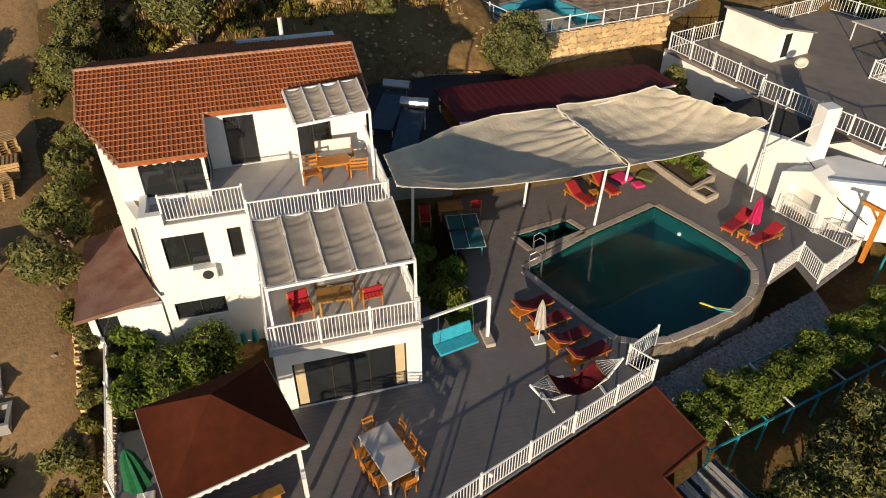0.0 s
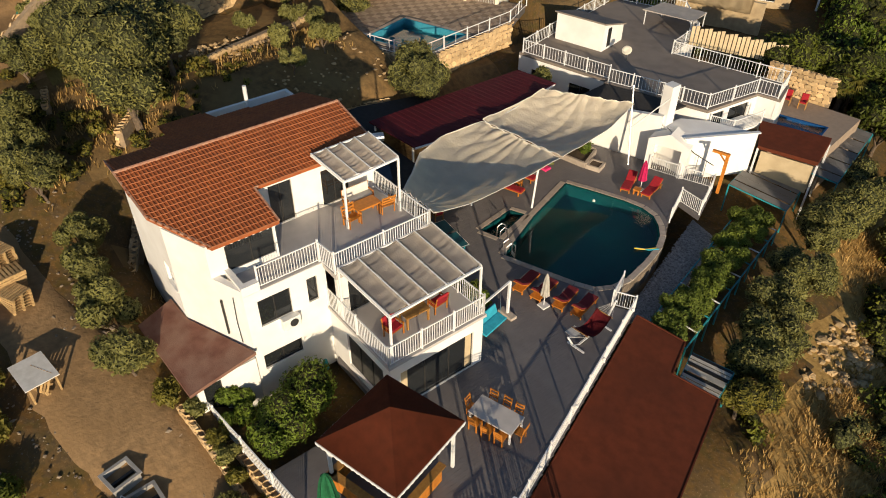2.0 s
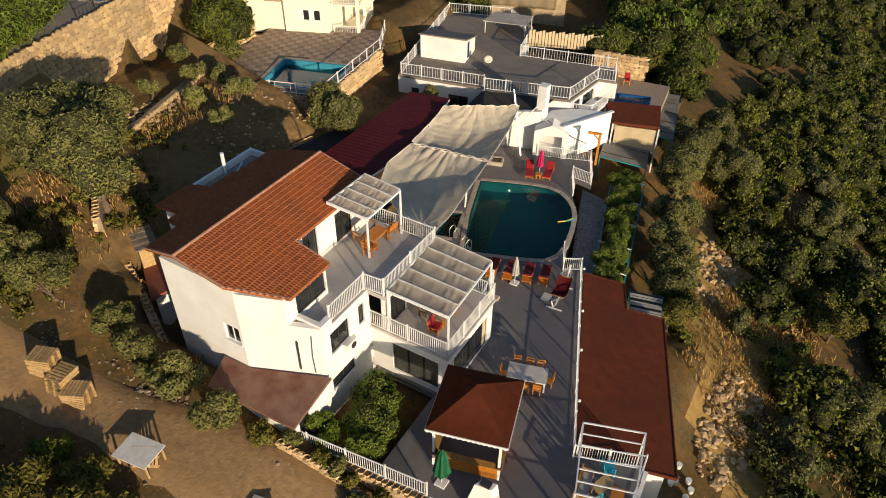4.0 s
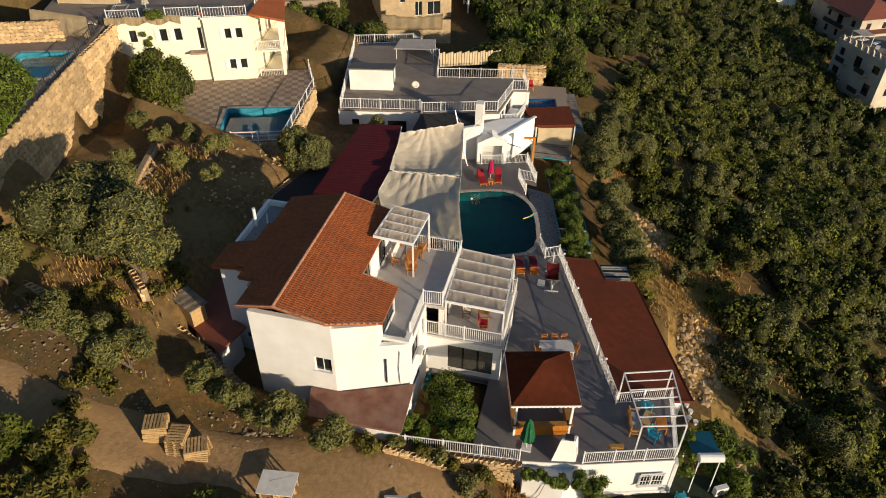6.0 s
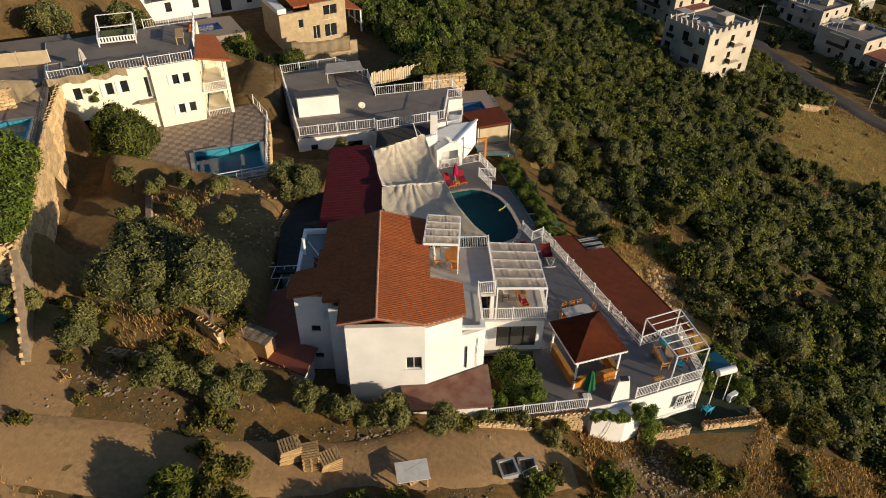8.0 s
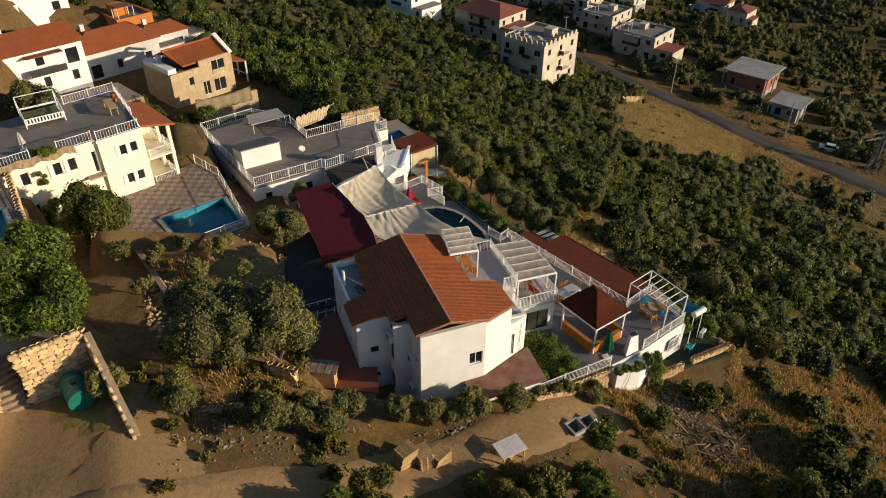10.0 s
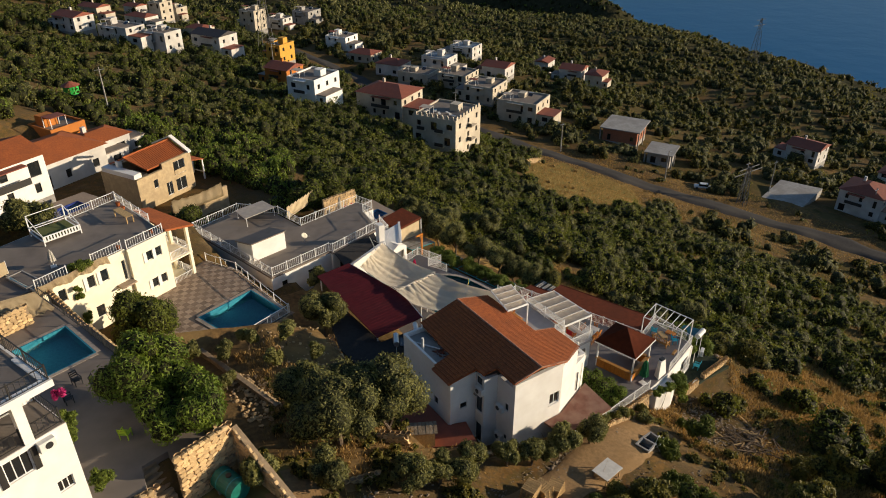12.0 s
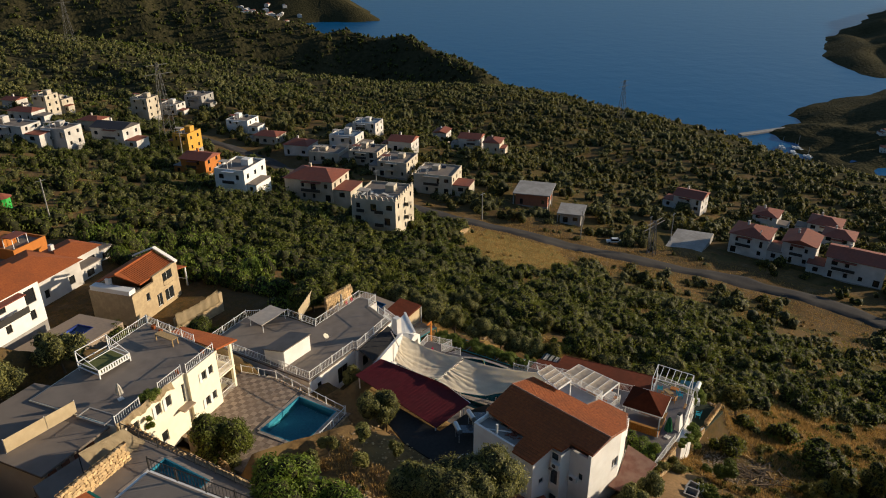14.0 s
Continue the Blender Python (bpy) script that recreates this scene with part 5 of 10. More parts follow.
bmesh.ops.solidify(bm, geom=bm.faces[:], thickness=0.05)
part("cushion", bm, M["maroon_cloth"], hm, "maroon sling cushion", smooth=True)
for s in (-1, 1):
    for j in range(7):
        part("cord", tube([(s * 0.95, (j / 6 - 0.5) * 0.9, 0.97), (s * 1.85, 0, 1.22)], 0.008, 4), M["white_cloth"], hm)
    part("spreader", beam((s * 0.96, -0.5, 0.98), (s * 0.96, 0.5, 0.98), 0.035), M["wood"], hm)

# table tennis
tt = thing("table_tennis_table", pose(-25.65, 8.35, 0, 0, 0, -8), "teal table tennis table with white lines and net", "table tennis")
part("tabletop", box(-1.37, 1.37, -0.76, 0.76, 0.73, 0.76), M["teal_board"], tt)
for a, b, c, d in ((-1.37, 1.37, -0.76, -0.72), (-1.37, 1.37, 0.72, 0.76), (-1.37, -1.33, -0.72, 0.72), (1.33, 1.37, -0.72, 0.72), (-1.33, 1.33, -0.01, 0.01)):
    part("line", box(a, b, c, d, 0.7605, 0.764), M["white_cloth"], tt)
part("net", box(-0.008, 0.008, -0.85, 0.85, 0.77, 0.91), M["black_plastic"], tt)
for x in (-1.1, 1.1):
    for y in (-0.6, 0.6):
        part("leg", box(x - 0.03, x + 0.03, y - 0.03, y + 0.03, 0, 0.73), M["teal_metal"], tt)

sc = chair(M["wood"], M["red_cloth"], "wooden armchair with red cushions under the shade sail", group="armchairs")
sc.matrix_basis = pose(-27.6, 6.9, 0, 0, 0, 80)
copy_thing(sc, pose(-28.0, 9.6, 0, 0, 0, 260))
t4 = table(M["wood"], M["wood"], 1.2, 0.7, 0.7, "wooden table under the shade sail", "table")
t4.matrix_basis = pose(-28.0, 8.3, 0, 0, 0, 85)
for x, y, m, a, lab in ((-29.0, 18.25, M["pink_cloth"], 25, "flat bright pink floor cushion on the deck"), (-28.1, 18.8, M["pink_cloth"], 5, "small bright pink floor cushion on the deck"), (-28.75, 19.65, M["olive_cloth"], 40, "olive green floor cushion on the deck")):
    s = 0.95 if "small" not in lab else 0.6
    bm = box(-s / 2, s / 2, -s / 2, s / 2, 0.0, 0.16, bevel=0.06)
    c = solo("floor_cushion", bm, m, lab, "cushion")
    c.matrix_basis = pose(x, y, 0.0, 0, 0, a)


def lamp_globe(x, y, z):
    t = thing("deck_lamp", pose(x, y, z), "small white globe lamp on the railing post", "lamp", "deck lamps")
    bm = bmesh.new()
    bmesh.ops.create_icosphere(bm, subdivisions=2, radius=0.09, matrix=Matrix.Translation((0.06, 0, 0.08)))
    part("globe", bm, M["plastic"], t, smooth=True)
    part("bracket", box(-0.03, 0.05, -0.02, 0.02, -0.04, 0.02), M["black_plastic"], t)


for f in (0.06, 0.33, 0.55, 0.8):
    lamp_globe(-15.38 + 5.05 * f, 12.6 - 13.6 * f, 0.86)

# pool ladders, noodle and float
for x, y, a in ((-23.0, 11.0, -20), (-24.4, 11.5, 160)):
    t = thing("pool_ladder", pose(x, y, 0, 0, 0, a), "bent stainless steel pool ladder rails", "pool ladder", "pool ladders")
    for s in (-0.22, 0.22):
        part("rail", tube([(s, -0.4, 0.0), (s, -0.38, 0.55), (s, -0.1, 0.75), (s, 0.15, 0.55), (s, 0.18, -0.6)], 0.02, 8), M["steel"], t)
    for z in (-0.25, -0.5):
        part("tread", box(-0.22, 0.22, 0.12, 0.2, z, z + 0.03), M["steel"], t)
for m, dy, lab in ((M["yellow"], 0.0, "long yellow foam pool noodle"), (M["blue_cloth"], 0.12, "long blue foam pool noodle")):
    solo("pool_noodle", tube([(-18.85 + 0.35 * dy, 16.75 + dy, 0.02), (-18.35 + dy, 17.2 + dy * 0.6, 0.03), (-18.05 + dy, 17.75, 0.05)], 0.04, 8), m, lab, "pool toy")
bm = bmesh.new()
bmesh.ops.create_icosphere(bm, subdivisions=2, radius=0.1, matrix=Matrix.Translation((-23.6, 18.6, -0.03)))
solo("ball", bm, M["white_cloth"], "small white ball floating on the pool", "ball", smooth=True)
solo("floor_mat", box(-16.6, -16.05, 8.75, 9.45, 0.0, 0.03, bevel=0.01), M["white_cloth"], "pale square mat on the deck", "mat")

# ---- gazebo bar with pyramid roof ----
gz = thing("gazebo", pose(-15.02, -2.72, 0.08, 0, 0, 15), "square timber bar gazebo with red-brown felt pyramid roof", "gazebo")
hw, hl = 1.96, 2.06
bm = bmesh.new()
apex = bm.verts.new((0, 0, 4.35))
ring = [bm.verts.new((x * hw, y * hl, 2.93)) for x, y in ((-1, -1), (1, -1), (1, 1), (-1, 1))]
for k in range(4):
    bm.faces.new((ring[k], ring[(k + 1) % 4], apex))
bmesh.ops.solidify(bm, geom=bm.faces[:], thickness=0.1)
bmesh.ops.recalc_face_normals(bm, faces=bm.faces)
part("roof", bm, M["red_felt"], gz, "red-brown felted pyramid roof")
for (ax, ay), (bx, by) in (((-1, -1), (1, -1)), ((1, -1), (1, 1)), ((1, 1), (-1, 1)), ((-1, 1), (-1, -1))):
    bm = bmesh.new()
    n = 16
    d = Vector(((bx - ax) * hw, (by - ay) * hl, 0)) / n
    p0 = Vector((ax * hw, ay * hl, 2.9))
    o = Vector((d.y, -d.x, 0)).normalized() * 0.02
    for i in range(n):
        p = p0 + d * i + o
        loop = [p, p + d, p + d - Vector((0, 0, 0.1)), p + d * 0.5 - Vector((0, 0, 0.17)), p - Vector((0, 0, 0.1))]
        f = [bm.verts.new(v) for v in loop]
        b = [bm.verts.new(v - o * 2) for v in loop]
        bm.faces.new(f)
        bm.faces.new(b[::-1])
        for k in range(5):
            bm.faces.new((f[k], b[k], b[(k + 1) % 5], f[(k + 1) % 5]))
    bmesh.ops.remove_doubles(bm, verts=bm.verts, dist=0.002)
    part("valance", bm, M["white_metal"], gz, "white scalloped trim")
for x in (-1.6, 1.6):
    for y in (-1.8, 1.8):
        part("post", box(x - 0.06, x + 0.06, y - 0.06, y + 0.06, 0, 2.97), M["white_metal"], gz)
for a, b, c, d in ((-1.6, 1.6, -1.85, -1.75), (1.55, 1.65, -1.8, 1.0), (-1.65, -1.55, -1.8, 1.8)):
    along_x = (b - a) > (d - c)
    n = int(max(b - a, d - c) / 0.2)
    for i in range(n):
        if along_x:
            bb = box(a + (b - a) * i / n + 0.004, a + (b - a) * (i + 1) / n - 0.004, c, d, 0.02, 0.95)
        else:
            bb = box(a, b, c + (d - c) * i / n + 0.004, c + (d - c) * (i + 1) / n - 0.004, 0.02, 0.95)
        part("plank", bb, M["orange_wood"], gz)
    part("counter", box(a - 0.12, b + 0.12, c - 0.12, d + 0.12, 0.95, 1.0), M["wood"], gz)

# ---- open steel pergola at the deck's corner ----
pg = thing("pergola", pose(0, 0, 0), "bare white steel pergola frame over the deck corner", "pergola")
PC = [(-10.3, -0.75, 2.55), (-7.55, 0.13, 2.6), (-6.8, -3.85, 2.65), (-9.2, -4.5, 2.6)]
for a, b in zip(PC, PC[1:] + PC[:1]):
    part("beam", beam(a, b, 0.065), M["white_metal"], pg)
for p in PC:
    part("post", beam((p[0], p[1], 0), p, 0.08), M["white_metal"], pg)
for i in range(1, 6):
    f = i / 6
    part("bar", beam(Vector(PC[0]).lerp(Vector(PC[3]), f), Vector(PC[1]).lerp(Vector(PC[2]), f), 0.05), M["white_metal"], pg)
for x, y, a in ((-8.6, -0.95, 120), (-8.15, -3.15, 60)):
    c = chair(M["blue_cloth"], None, "bright blue plastic armchair under the steel pergola", "garden_chair", 0.55, "blue chairs")
    c.matrix_basis = pose(x, y, 0, 0, 0, a)
t5 = table(M["old_wood"], M["old_wood"], 1.1, 0.6, 0.5, "low weathered wooden table under the steel pergola", "table")
t5.matrix_basis = pose(-8.55, -2.0, 0, 0, 0, 70)
t6 = table(M["orange_wood"], M["orange_wood"], 0.9, 0.6, 0.6, "small varnished wooden table under the steel pergola", "table")
t6.matrix_basis = pose(-7.75, -2.3, 0, 0, 0, 100)
sf = thing("garden_sofa", pose(-9.3, -2.45, 0, 0, 0, 97), "wooden garden sofa with a grey seat pad on the deck", "sofa")
for x in (-0.8, 0.8):
    for y in (-0.28, 0.3):
        part("leg", box(x - 0.035, x + 0.035, y - 0.035, y + 0.035, 0, 0.82 if y > 0 else 0.6), M["wood"], sf)
    part("armrest", box(x - 0.05, x + 0.05, -0.34, 0.34, 0.6, 0.64, bevel=0.01), M["wood"], sf)
part("seat_frame", box(-0.84, 0.84, -0.32, 0.32, 0.3, 0.36), M["wood"], sf)
part("seat_pad", box(-0.74, 0.74, -0.3, 0.22, 0.36, 0.46, bevel=0.03), M["concrete"], sf, "grey seat pad")
for k in range(9):
    part("back_slat", box(-0.72 + 0.18 * k - 0.03, -0.72 + 0.18 * k + 0.03, 0.27, 0.3, 0.4, 0.84), M["wood"], sf)
part("top_rail", box(-0.84, 0.84, 0.25, 0.32, 0.82, 0.88, bevel=0.01), M["wood"], sf)
pb = thing("railing_planter", pose(-10.3, -4.85, 0.78, 0, 0, 17), "brown plant trough with green herbs on the railing", "planter")
part("trough", box(-0.42, 0.42, -0.12, 0.12, 0, 0.2, bevel=0.015), M["wood"], pb)

# ---- white garden wall with chimney ----
cw = thing("garden_wall", pose(0.15, 0.4, 0), "white rendered corner wall with a tapered barbecue chimney", "wall")
part("wall", prism([(-15.55, -6.5), (-15.3, -7.6), (-13.0, -7.55), (-11.7, -6.9), (-11.75, -6.0), (-13.5, -6.3)], -3.4, -0.45), M["plaster"], cw)
bm = bmesh.new()
lo = [(-14.0, -6.55), (-12.5, -6.25), (-12.4, -5.5), (-13.8, -5.8)]
hi = [(-13.55, -6.2), (-12.75, -6.05), (-12.65, -5.65), (-13.4, -5.8)]
a = [bm.verts.new((x, y, -0.5)) for x, y in lo]
b = [bm.verts.new((x, y, 1.65)) for x, y in hi]
bm.faces.new(a[::-1])
bm.faces.new(b)
for k in range(4):
    bm.faces.new((a[k], a[(k + 1) % 4], b[(k + 1) % 4], b[k]))
part("chimney", bm, M["plaster"], cw, "tapered white barbecue chimney")
part("chimney_cap", box(-13.35, -12.85, -6.1, -5.75, 1.65, 1.8), M["black_plastic"], cw)
facade(thing("lower_room", pose(0, 0, 0), "white lower room front with a barred window", "room front"), (-10.6, -5.6), (-6.6, -4.3), -3.4, 0.6, 0.2, [], M["plaster"])
lr = thing("barred_window", pose(-7.95, -4.775, -2.05, 0, 0, 18), "white window behind white bars in the lower room front", "window")
for x in (-0.72, 0.0, 0.72):
    part("stile", box(x - 0.04, x + 0.04, -0.06, 0.0, 0, 1.1), M["white_metal"], lr)
for z in (0.0, 1.03):
    part("rail", box(-0.76, 0.76, -0.065, 0.0, z, z + 0.07), M["white_metal"], lr)
for x in (-0.36, 0.36):
    part("pane", box(x - 0.33, x + 0.33, -0.03, -0.015, 0.07, 1.03), M["glass"], lr)
part("sill", box(-0.8, 0.8, -0.16, 0.0, -0.06, -0.003), M["white_metal"], lr)
for k in range(9):
    part("bar", beam((-0.68 + 0.17 * k, -0.12, 0.0), (-0.68 + 0.17 * k, -0.12, 1.1), 0.022), M["white_metal"], lr)
for z in (0.05, 0.55, 1.05):
    part("bar", beam((-0.72, -0.12, z), (0.72, -0.12, z), 0.025), M["white_metal"], lr)
ds = thing("satellite_dish", pose(-8.35, -6.28, -2.6, 62, 0, 190), "pale satellite dish standing on the stone wall", "satellite dish")
bm = bmesh.new()
bmesh.ops.create_cone(bm, cap_ends=False, segments=20, radius1=0.4, radius2=0.12, depth=0.1)
bmesh.ops.create_circle(bm, cap_ends=True, segments=20, radius=0.12, matrix=Matrix.Translation((0, 0, 0.05)))
bmesh.ops.remove_doubles(bm, verts=bm.verts, dist=0.001)
bmesh.ops.solidify(bm, geom=bm.faces[:], thickness=0.015)
part("reflector", bm, M["plastic"], ds)
part("arm", tube([(0, -0.38, -0.02), (0, -0.1, -0.4)], 0.012, 6), M["white_metal"], ds)
ac = thing("condenser_unit", pose(-3.7, -3.6, -3.08, 0, 0, 30), "grey air conditioner condenser on the turf yard", "air conditioner")
part("case", box(-0.42, 0.42, -0.17, 0.17, 0, 0.62, bevel=0.02), M["plastic"], ac)
part("fan_grille", tube([(-0.1, -0.176, 0.31), (-0.1, -0.19, 0.31)], 0.24, 18), M["black_plastic"], ac)
yc = chair(M["blue_cloth"], None, "blue plastic chair in the turf yard", "garden_chair", 0.5, "blue chairs")
yc.matrix_basis = pose(-6.0, -4.75, -3.08, 0, 0, 200)
solo("lawn", box(-9.6, -2.9, -6.35, -2.6, -3.5, -3.08), M["grass_mat"], "small green turf yard below the wall, darkened as if shaded", "lawn", "structure")

# ---- shade sails ----
def sail(name, w_edge, e_edge, label, sag, seed):
    """A sagging rectangular cloth between two edge curves of the same number of points."""
    bm = bmesh.new()
    nu, nv = 72, 90

    def curve(pts, u):
        k = u * (len(pts) - 1)
        i = min(int(k), len(pts) - 2)
        return Vector(pts[i]).lerp(Vector(pts[i + 1]), k - i)

    rows = []
    for i in range(nu + 1):
        u = i / nu
        a, b = curve(w_edge, u), curve(e_edge, u)
        row = []
        for j in range(nv + 1):
            v = j / nv
            p = a.lerp(b, v)
            s = math.sin(math.pi * u) ** 0.8 * (0.1 + 0.9 * math.sin(math.pi * v) ** 0.7)
            p.z += -sag * s
            fan = math.atan2(v - 0.5 + 0.08 * math.sin(seed), 1.15 - u)
            fan2 = math.atan2(v - 0.55, u + 0.15)
            p.z += 0.045 * abs(math.sin(9.5 * fan + seed)) * (0.25 + u) + 0.045 * abs(math.sin(10.5 * fan2 + 2 * seed)) * (1.1 - u)
            p.z += 0.03 * math.sin(13 * v + 3 * u + seed) * math.sin(2.2 * u + seed) + 0.014 * math.sin(38 * v + 9 * u + 2 * math.sin(7 * u)) + 0.008 * math.sin(52 * u - 16 * v + seed)
            e = abs(u - 0.5) * 2
            p.z += 0.1 * max(e - 0.72, 0) / 0.28 * abs(math.sin(20 * v + seed))
            # tight pleats where the cloth is laced to the seam between the sails
            seam = max(0.0, 1 - (abs(u - 1.0) if seed < 1 else u) / 0.34)
            p.z += 0.1 * seam * (0.45 + 0.55 * math.sin(5 * v + seed)) ** 2 * abs(math.sin(24 * v + 1.5 * u + seed)) * min(1, (1 - seam) * 12)
            row.append(bm.verts.new(p))
        rows.append(row)
    edges = [[r[k].co + Vector((0, 0, 0.01)) for r in rows[::4]] for k in (0, -1)] + [[v.co + Vector((0, 0, 0.01)) for v in rows[k][::4]] for k in (0, -1)]
    for r, q in zip(rows, rows[1:]):
        for j in range(nv):
            bm.faces.new((r[j], r[j + 1], q[j + 1], q[j]))
    bmesh.ops.solidify(bm, geom=bm.faces[:], thickness=0.012)
    t = thing(name, pose(0, 0, 0), label, "shade sail", "shade sails")
    part("cloth", bm, M["sail"], t, "creased cream cloth", smooth=True)
    for line in edges:
        part("edge_rope", tube(line, 0.022, 6), M["white_cloth"], t, "white hem rope")
    return t


sail("shade_sail", [(-23.9, 4.35, 6.3), (-26.1, 6.5, 5.5), (-28.2, 8.5, 4.9), (-29.35, 11.0, 4.6), (-29.4, 14.1, 4.45)], [(-21.4, 4.35, 6.3), (-22.2, 7.4, 5.35), (-23.1, 11.0, 4.6), (-23.95, 15.35, 4.0)], "creased cream shade sail slung from the villa over the deck", 0.75, 0.3)
sail("shade_sail", [(-29.38, 14.15, 4.5), (-29.8, 16.4, 4.5), (-30.0, 18.3, 4.5), (-30.25, 20.1, 4.5)], [(-23.93, 15.45, 4.05), (-24.5, 18.2, 3.85), (-25.0, 21.0, 3.8), (-25.56, 23.7, 4.2)], "creased cream shade sail over the pool deck", 0.7, 1.9)
for x, y, h, lab in ((-25.4, 14.95, 3.3, "white round steel post holding the shade sail"), (-27.9, 12.2, 3.45, "white square post under the shade sail"), (-28.6, 18.3, 3.5, "white square post under the shade sail"), (-24.9, 5.6, 5.2, "white steel post under the shade sail")):
    solo("sail_post", tube([(x, y, 0), (x + 0.15, y + 0.1, h)], 0.065, 10), M["white_metal"], lab, "post", group="sail posts")
mast = thing("sail_mast", pose(0, 0, 0), "leaning grey steel mast with a white strut holding the sail", "mast")
part("mast", tube([(-25.1, 23.65, 0), (-26.6, 24.75, 4.9)], 0.06, 10), M["steel"], mast)
part("strut", tube([(-25.7, 24.1, 2.4), (-23.9, 25.0, 4.9)], 0.04, 8), M["white_metal"], mast)
part("tie", tube([(-25.6, 23.5, 4.1), (-26.3, 24.5, 4.5)], 0.015, 6), M["white_cloth"], mast)

# ---- roofs and yard behind the villa ----
RS = [(-34.4, 9.2), (-29.6, 9.2), (-29.1, 13.5), (-30.7, 21.6), (-34.4, 21.8)]
rs = thing("sheet_roof", pose(0, 0, 0), "dark red corrugated sheet roof behind the sails", "roof")
bm = bmesh.new()
n = 60
for k in range(n):
    y0, y1 = 9.2 + 12.6 * k / n, 9.2 + 12.6 * (k + 1) / n
    xe = -29.6 + 0.5 * min(max((y0 - 9.2) / 4.3, 0), 1) - 1.6 * max((y0 - 13.5) / 8.1, 0)
    z = 0.014 * (k % 2)
    vs = [bm.verts.new(p) for p in ((-34.4, y0, 4.0 + z), (xe, y0, 4.35 + z), (xe, y1, 4.35 + z), (-34.4, y1, 4.0 + z))]
    bm.faces.new(vs)
    vs2 = [bm.verts.new((v.co.x, v.co.y, v.co.z - 0.08)) for v in vs]
    bm.faces.new(vs2[::-1])
    for q in range(4):
        bm.faces.new((vs[q], vs2[q], vs2[(q + 1) % 4], vs[(q + 1) % 4]))
part("sheet", bm, M["red_sheet"], rs)
bm = bmesh.new()
part("gutter", beam((-29.55, 9.2, 4.3), (-29.05, 13.5, 4.3), 0.09), M["white_metal"], rs)
part("gutter", beam((-29.05, 13.5, 4.3), (-30.65, 21.6, 4.3), 0.09), M["white_metal"], rs)
for x, y in ((-34.2, 9.5), (-34.2, 15.5), (-34.2, 21.4), (-30.2, 9.5), (-29.7, 15.0), (-30.9, 21.3)):
    part("post", box(x - 0.05, x + 0.05, y - 0.05, y + 0.05, 0, 4.0), M["white_metal"], rs)
yr = thing("flat_yard_roof", pose(0, 0, 0), "black felt covered flat roof behind the villa", "roof")
part("roof", prism([(-37.2, 4.4), (-27.4, 4.45), (-27.4, 8.6), (-29.3, 9.15), (-34.0, 9.15), (-34.35, 15.4), (-36.5, 14.6), (-37.6, 10.4)], 3.2, 3.35), M["dark_cloth"], yr)
for x, y in ((-37.3, 10.4), (-36.4, 14.4), (-34.6, 15.2)):
    part("post", box(x - 0.04, x + 0.04, y - 0.04, y + 0.04, 0, 3.2), M["dark_frame"], yr)
part("wall", box(-36.9, -29.6, 4.6, 8.9, 0.2, 3.2), M["concrete"], yr)
for x, y, a in ((-33.4, 6.9, 62), (-31.1, 7.3, 66)):
    t = thing("solar_water_heater", pose(x, y, 3.35, 0, 0, a), "solar water heater with dark collector and steel drum", "water heater", "solar heaters")
    c = part("collector", box(-0.6, 0.6, -3.0, 0, 0, 0.07), M["panel"], t, "dark glazed collector panel")
    c.matrix_basis = pose(0, 0, 1.15, 13)
    part("drum", tube([(-0.7, 0.3, 1.45), (0.7, 0.3, 1.45)], 0.26, 14), M["steel"], t, "steel hot water drum")
    for s in (-0.5, 0.5):
        part("leg", beam((s, 0.3, 0), (s, 0.3, 1.2), 0.04), M["white_metal"], t)
        part("leg", beam((s, -2.6, 0), (s, -2.6, 0.56), 0.04), M["white_metal"], t)
tr = thing("trellis", pose(0, 0, 0), "white steel trellis frame against the rear wall", "trellis")
for i in range(6):
    part("bar", beam((-38.6 + 0.7 * i, 3.2, 2.6), (-38.0 + 0.7 * i, 5.0, 3.4), 0.05), M["white_metal"], tr)
for y, z in ((3.2, 2.6), (4.1, 3.0), (5.0, 3.4)):
    part("bar", beam((-38.8, y, z), (-34.8, y + 0.2, z), 0.05), M["white_metal"], tr)
part("post", beam((-38.6, 3.2, 0.8), (-38.6, 3.2, 2.6), 0.06), M["white_metal"], tr)
part("post", beam((-35.0, 3.3, 0.5), (-35.0, 3.3, 2.6), 0.06), M["white_metal"], tr)
lrf = thing("lean_to", pose(0, 0, 0), "lean-to with a dark red tiled roof behind the villa", "lean-to")
LR = [(-37.6, -3.3), (-34.0, -5.6), (-33.4, -3.2), (-34.7, -2.6), (-34.7, 4.2), (-37.4, 3.0)]
part("roof", prism(LR, lambda x, y: 2.75 + 0.1 * (x + 35), lambda x, y: 2.9 + 0.1 * (x + 35)), M["far_tile"], lrf, "dark red tiled lean-to roof")
part("wall", prism([(-37.3, -3.2), (-34.2, -5.2), (-33.8, -3.4), (-34.9, -2.8), (-34.9, 3.9), (-37.1, 2.8)], 0.3, 2.5), M["plaster"], lrf)
hut = thing("hut", pose(-37.3, -2.9, 2.9, 0, 0, -28), "small wooden hut with a grey ribbed roof", "hut")
part("body", box(-0.95, 0.95, -0.5, 0.5, -0.4, 1.2), M["old_wood"], hut)
for i in range(8):
    part("slat", box(-1.16 + 0.29 * i, -1.16 + 0.29 * i + 0.27, -0.65, 0.65, 1.22 + 0.015 * (i % 2), 1.3 + 0.015 * (i % 2)), M["grey_stone"], hut)

# ---- stone walls built stone by stone ----
STONES = []


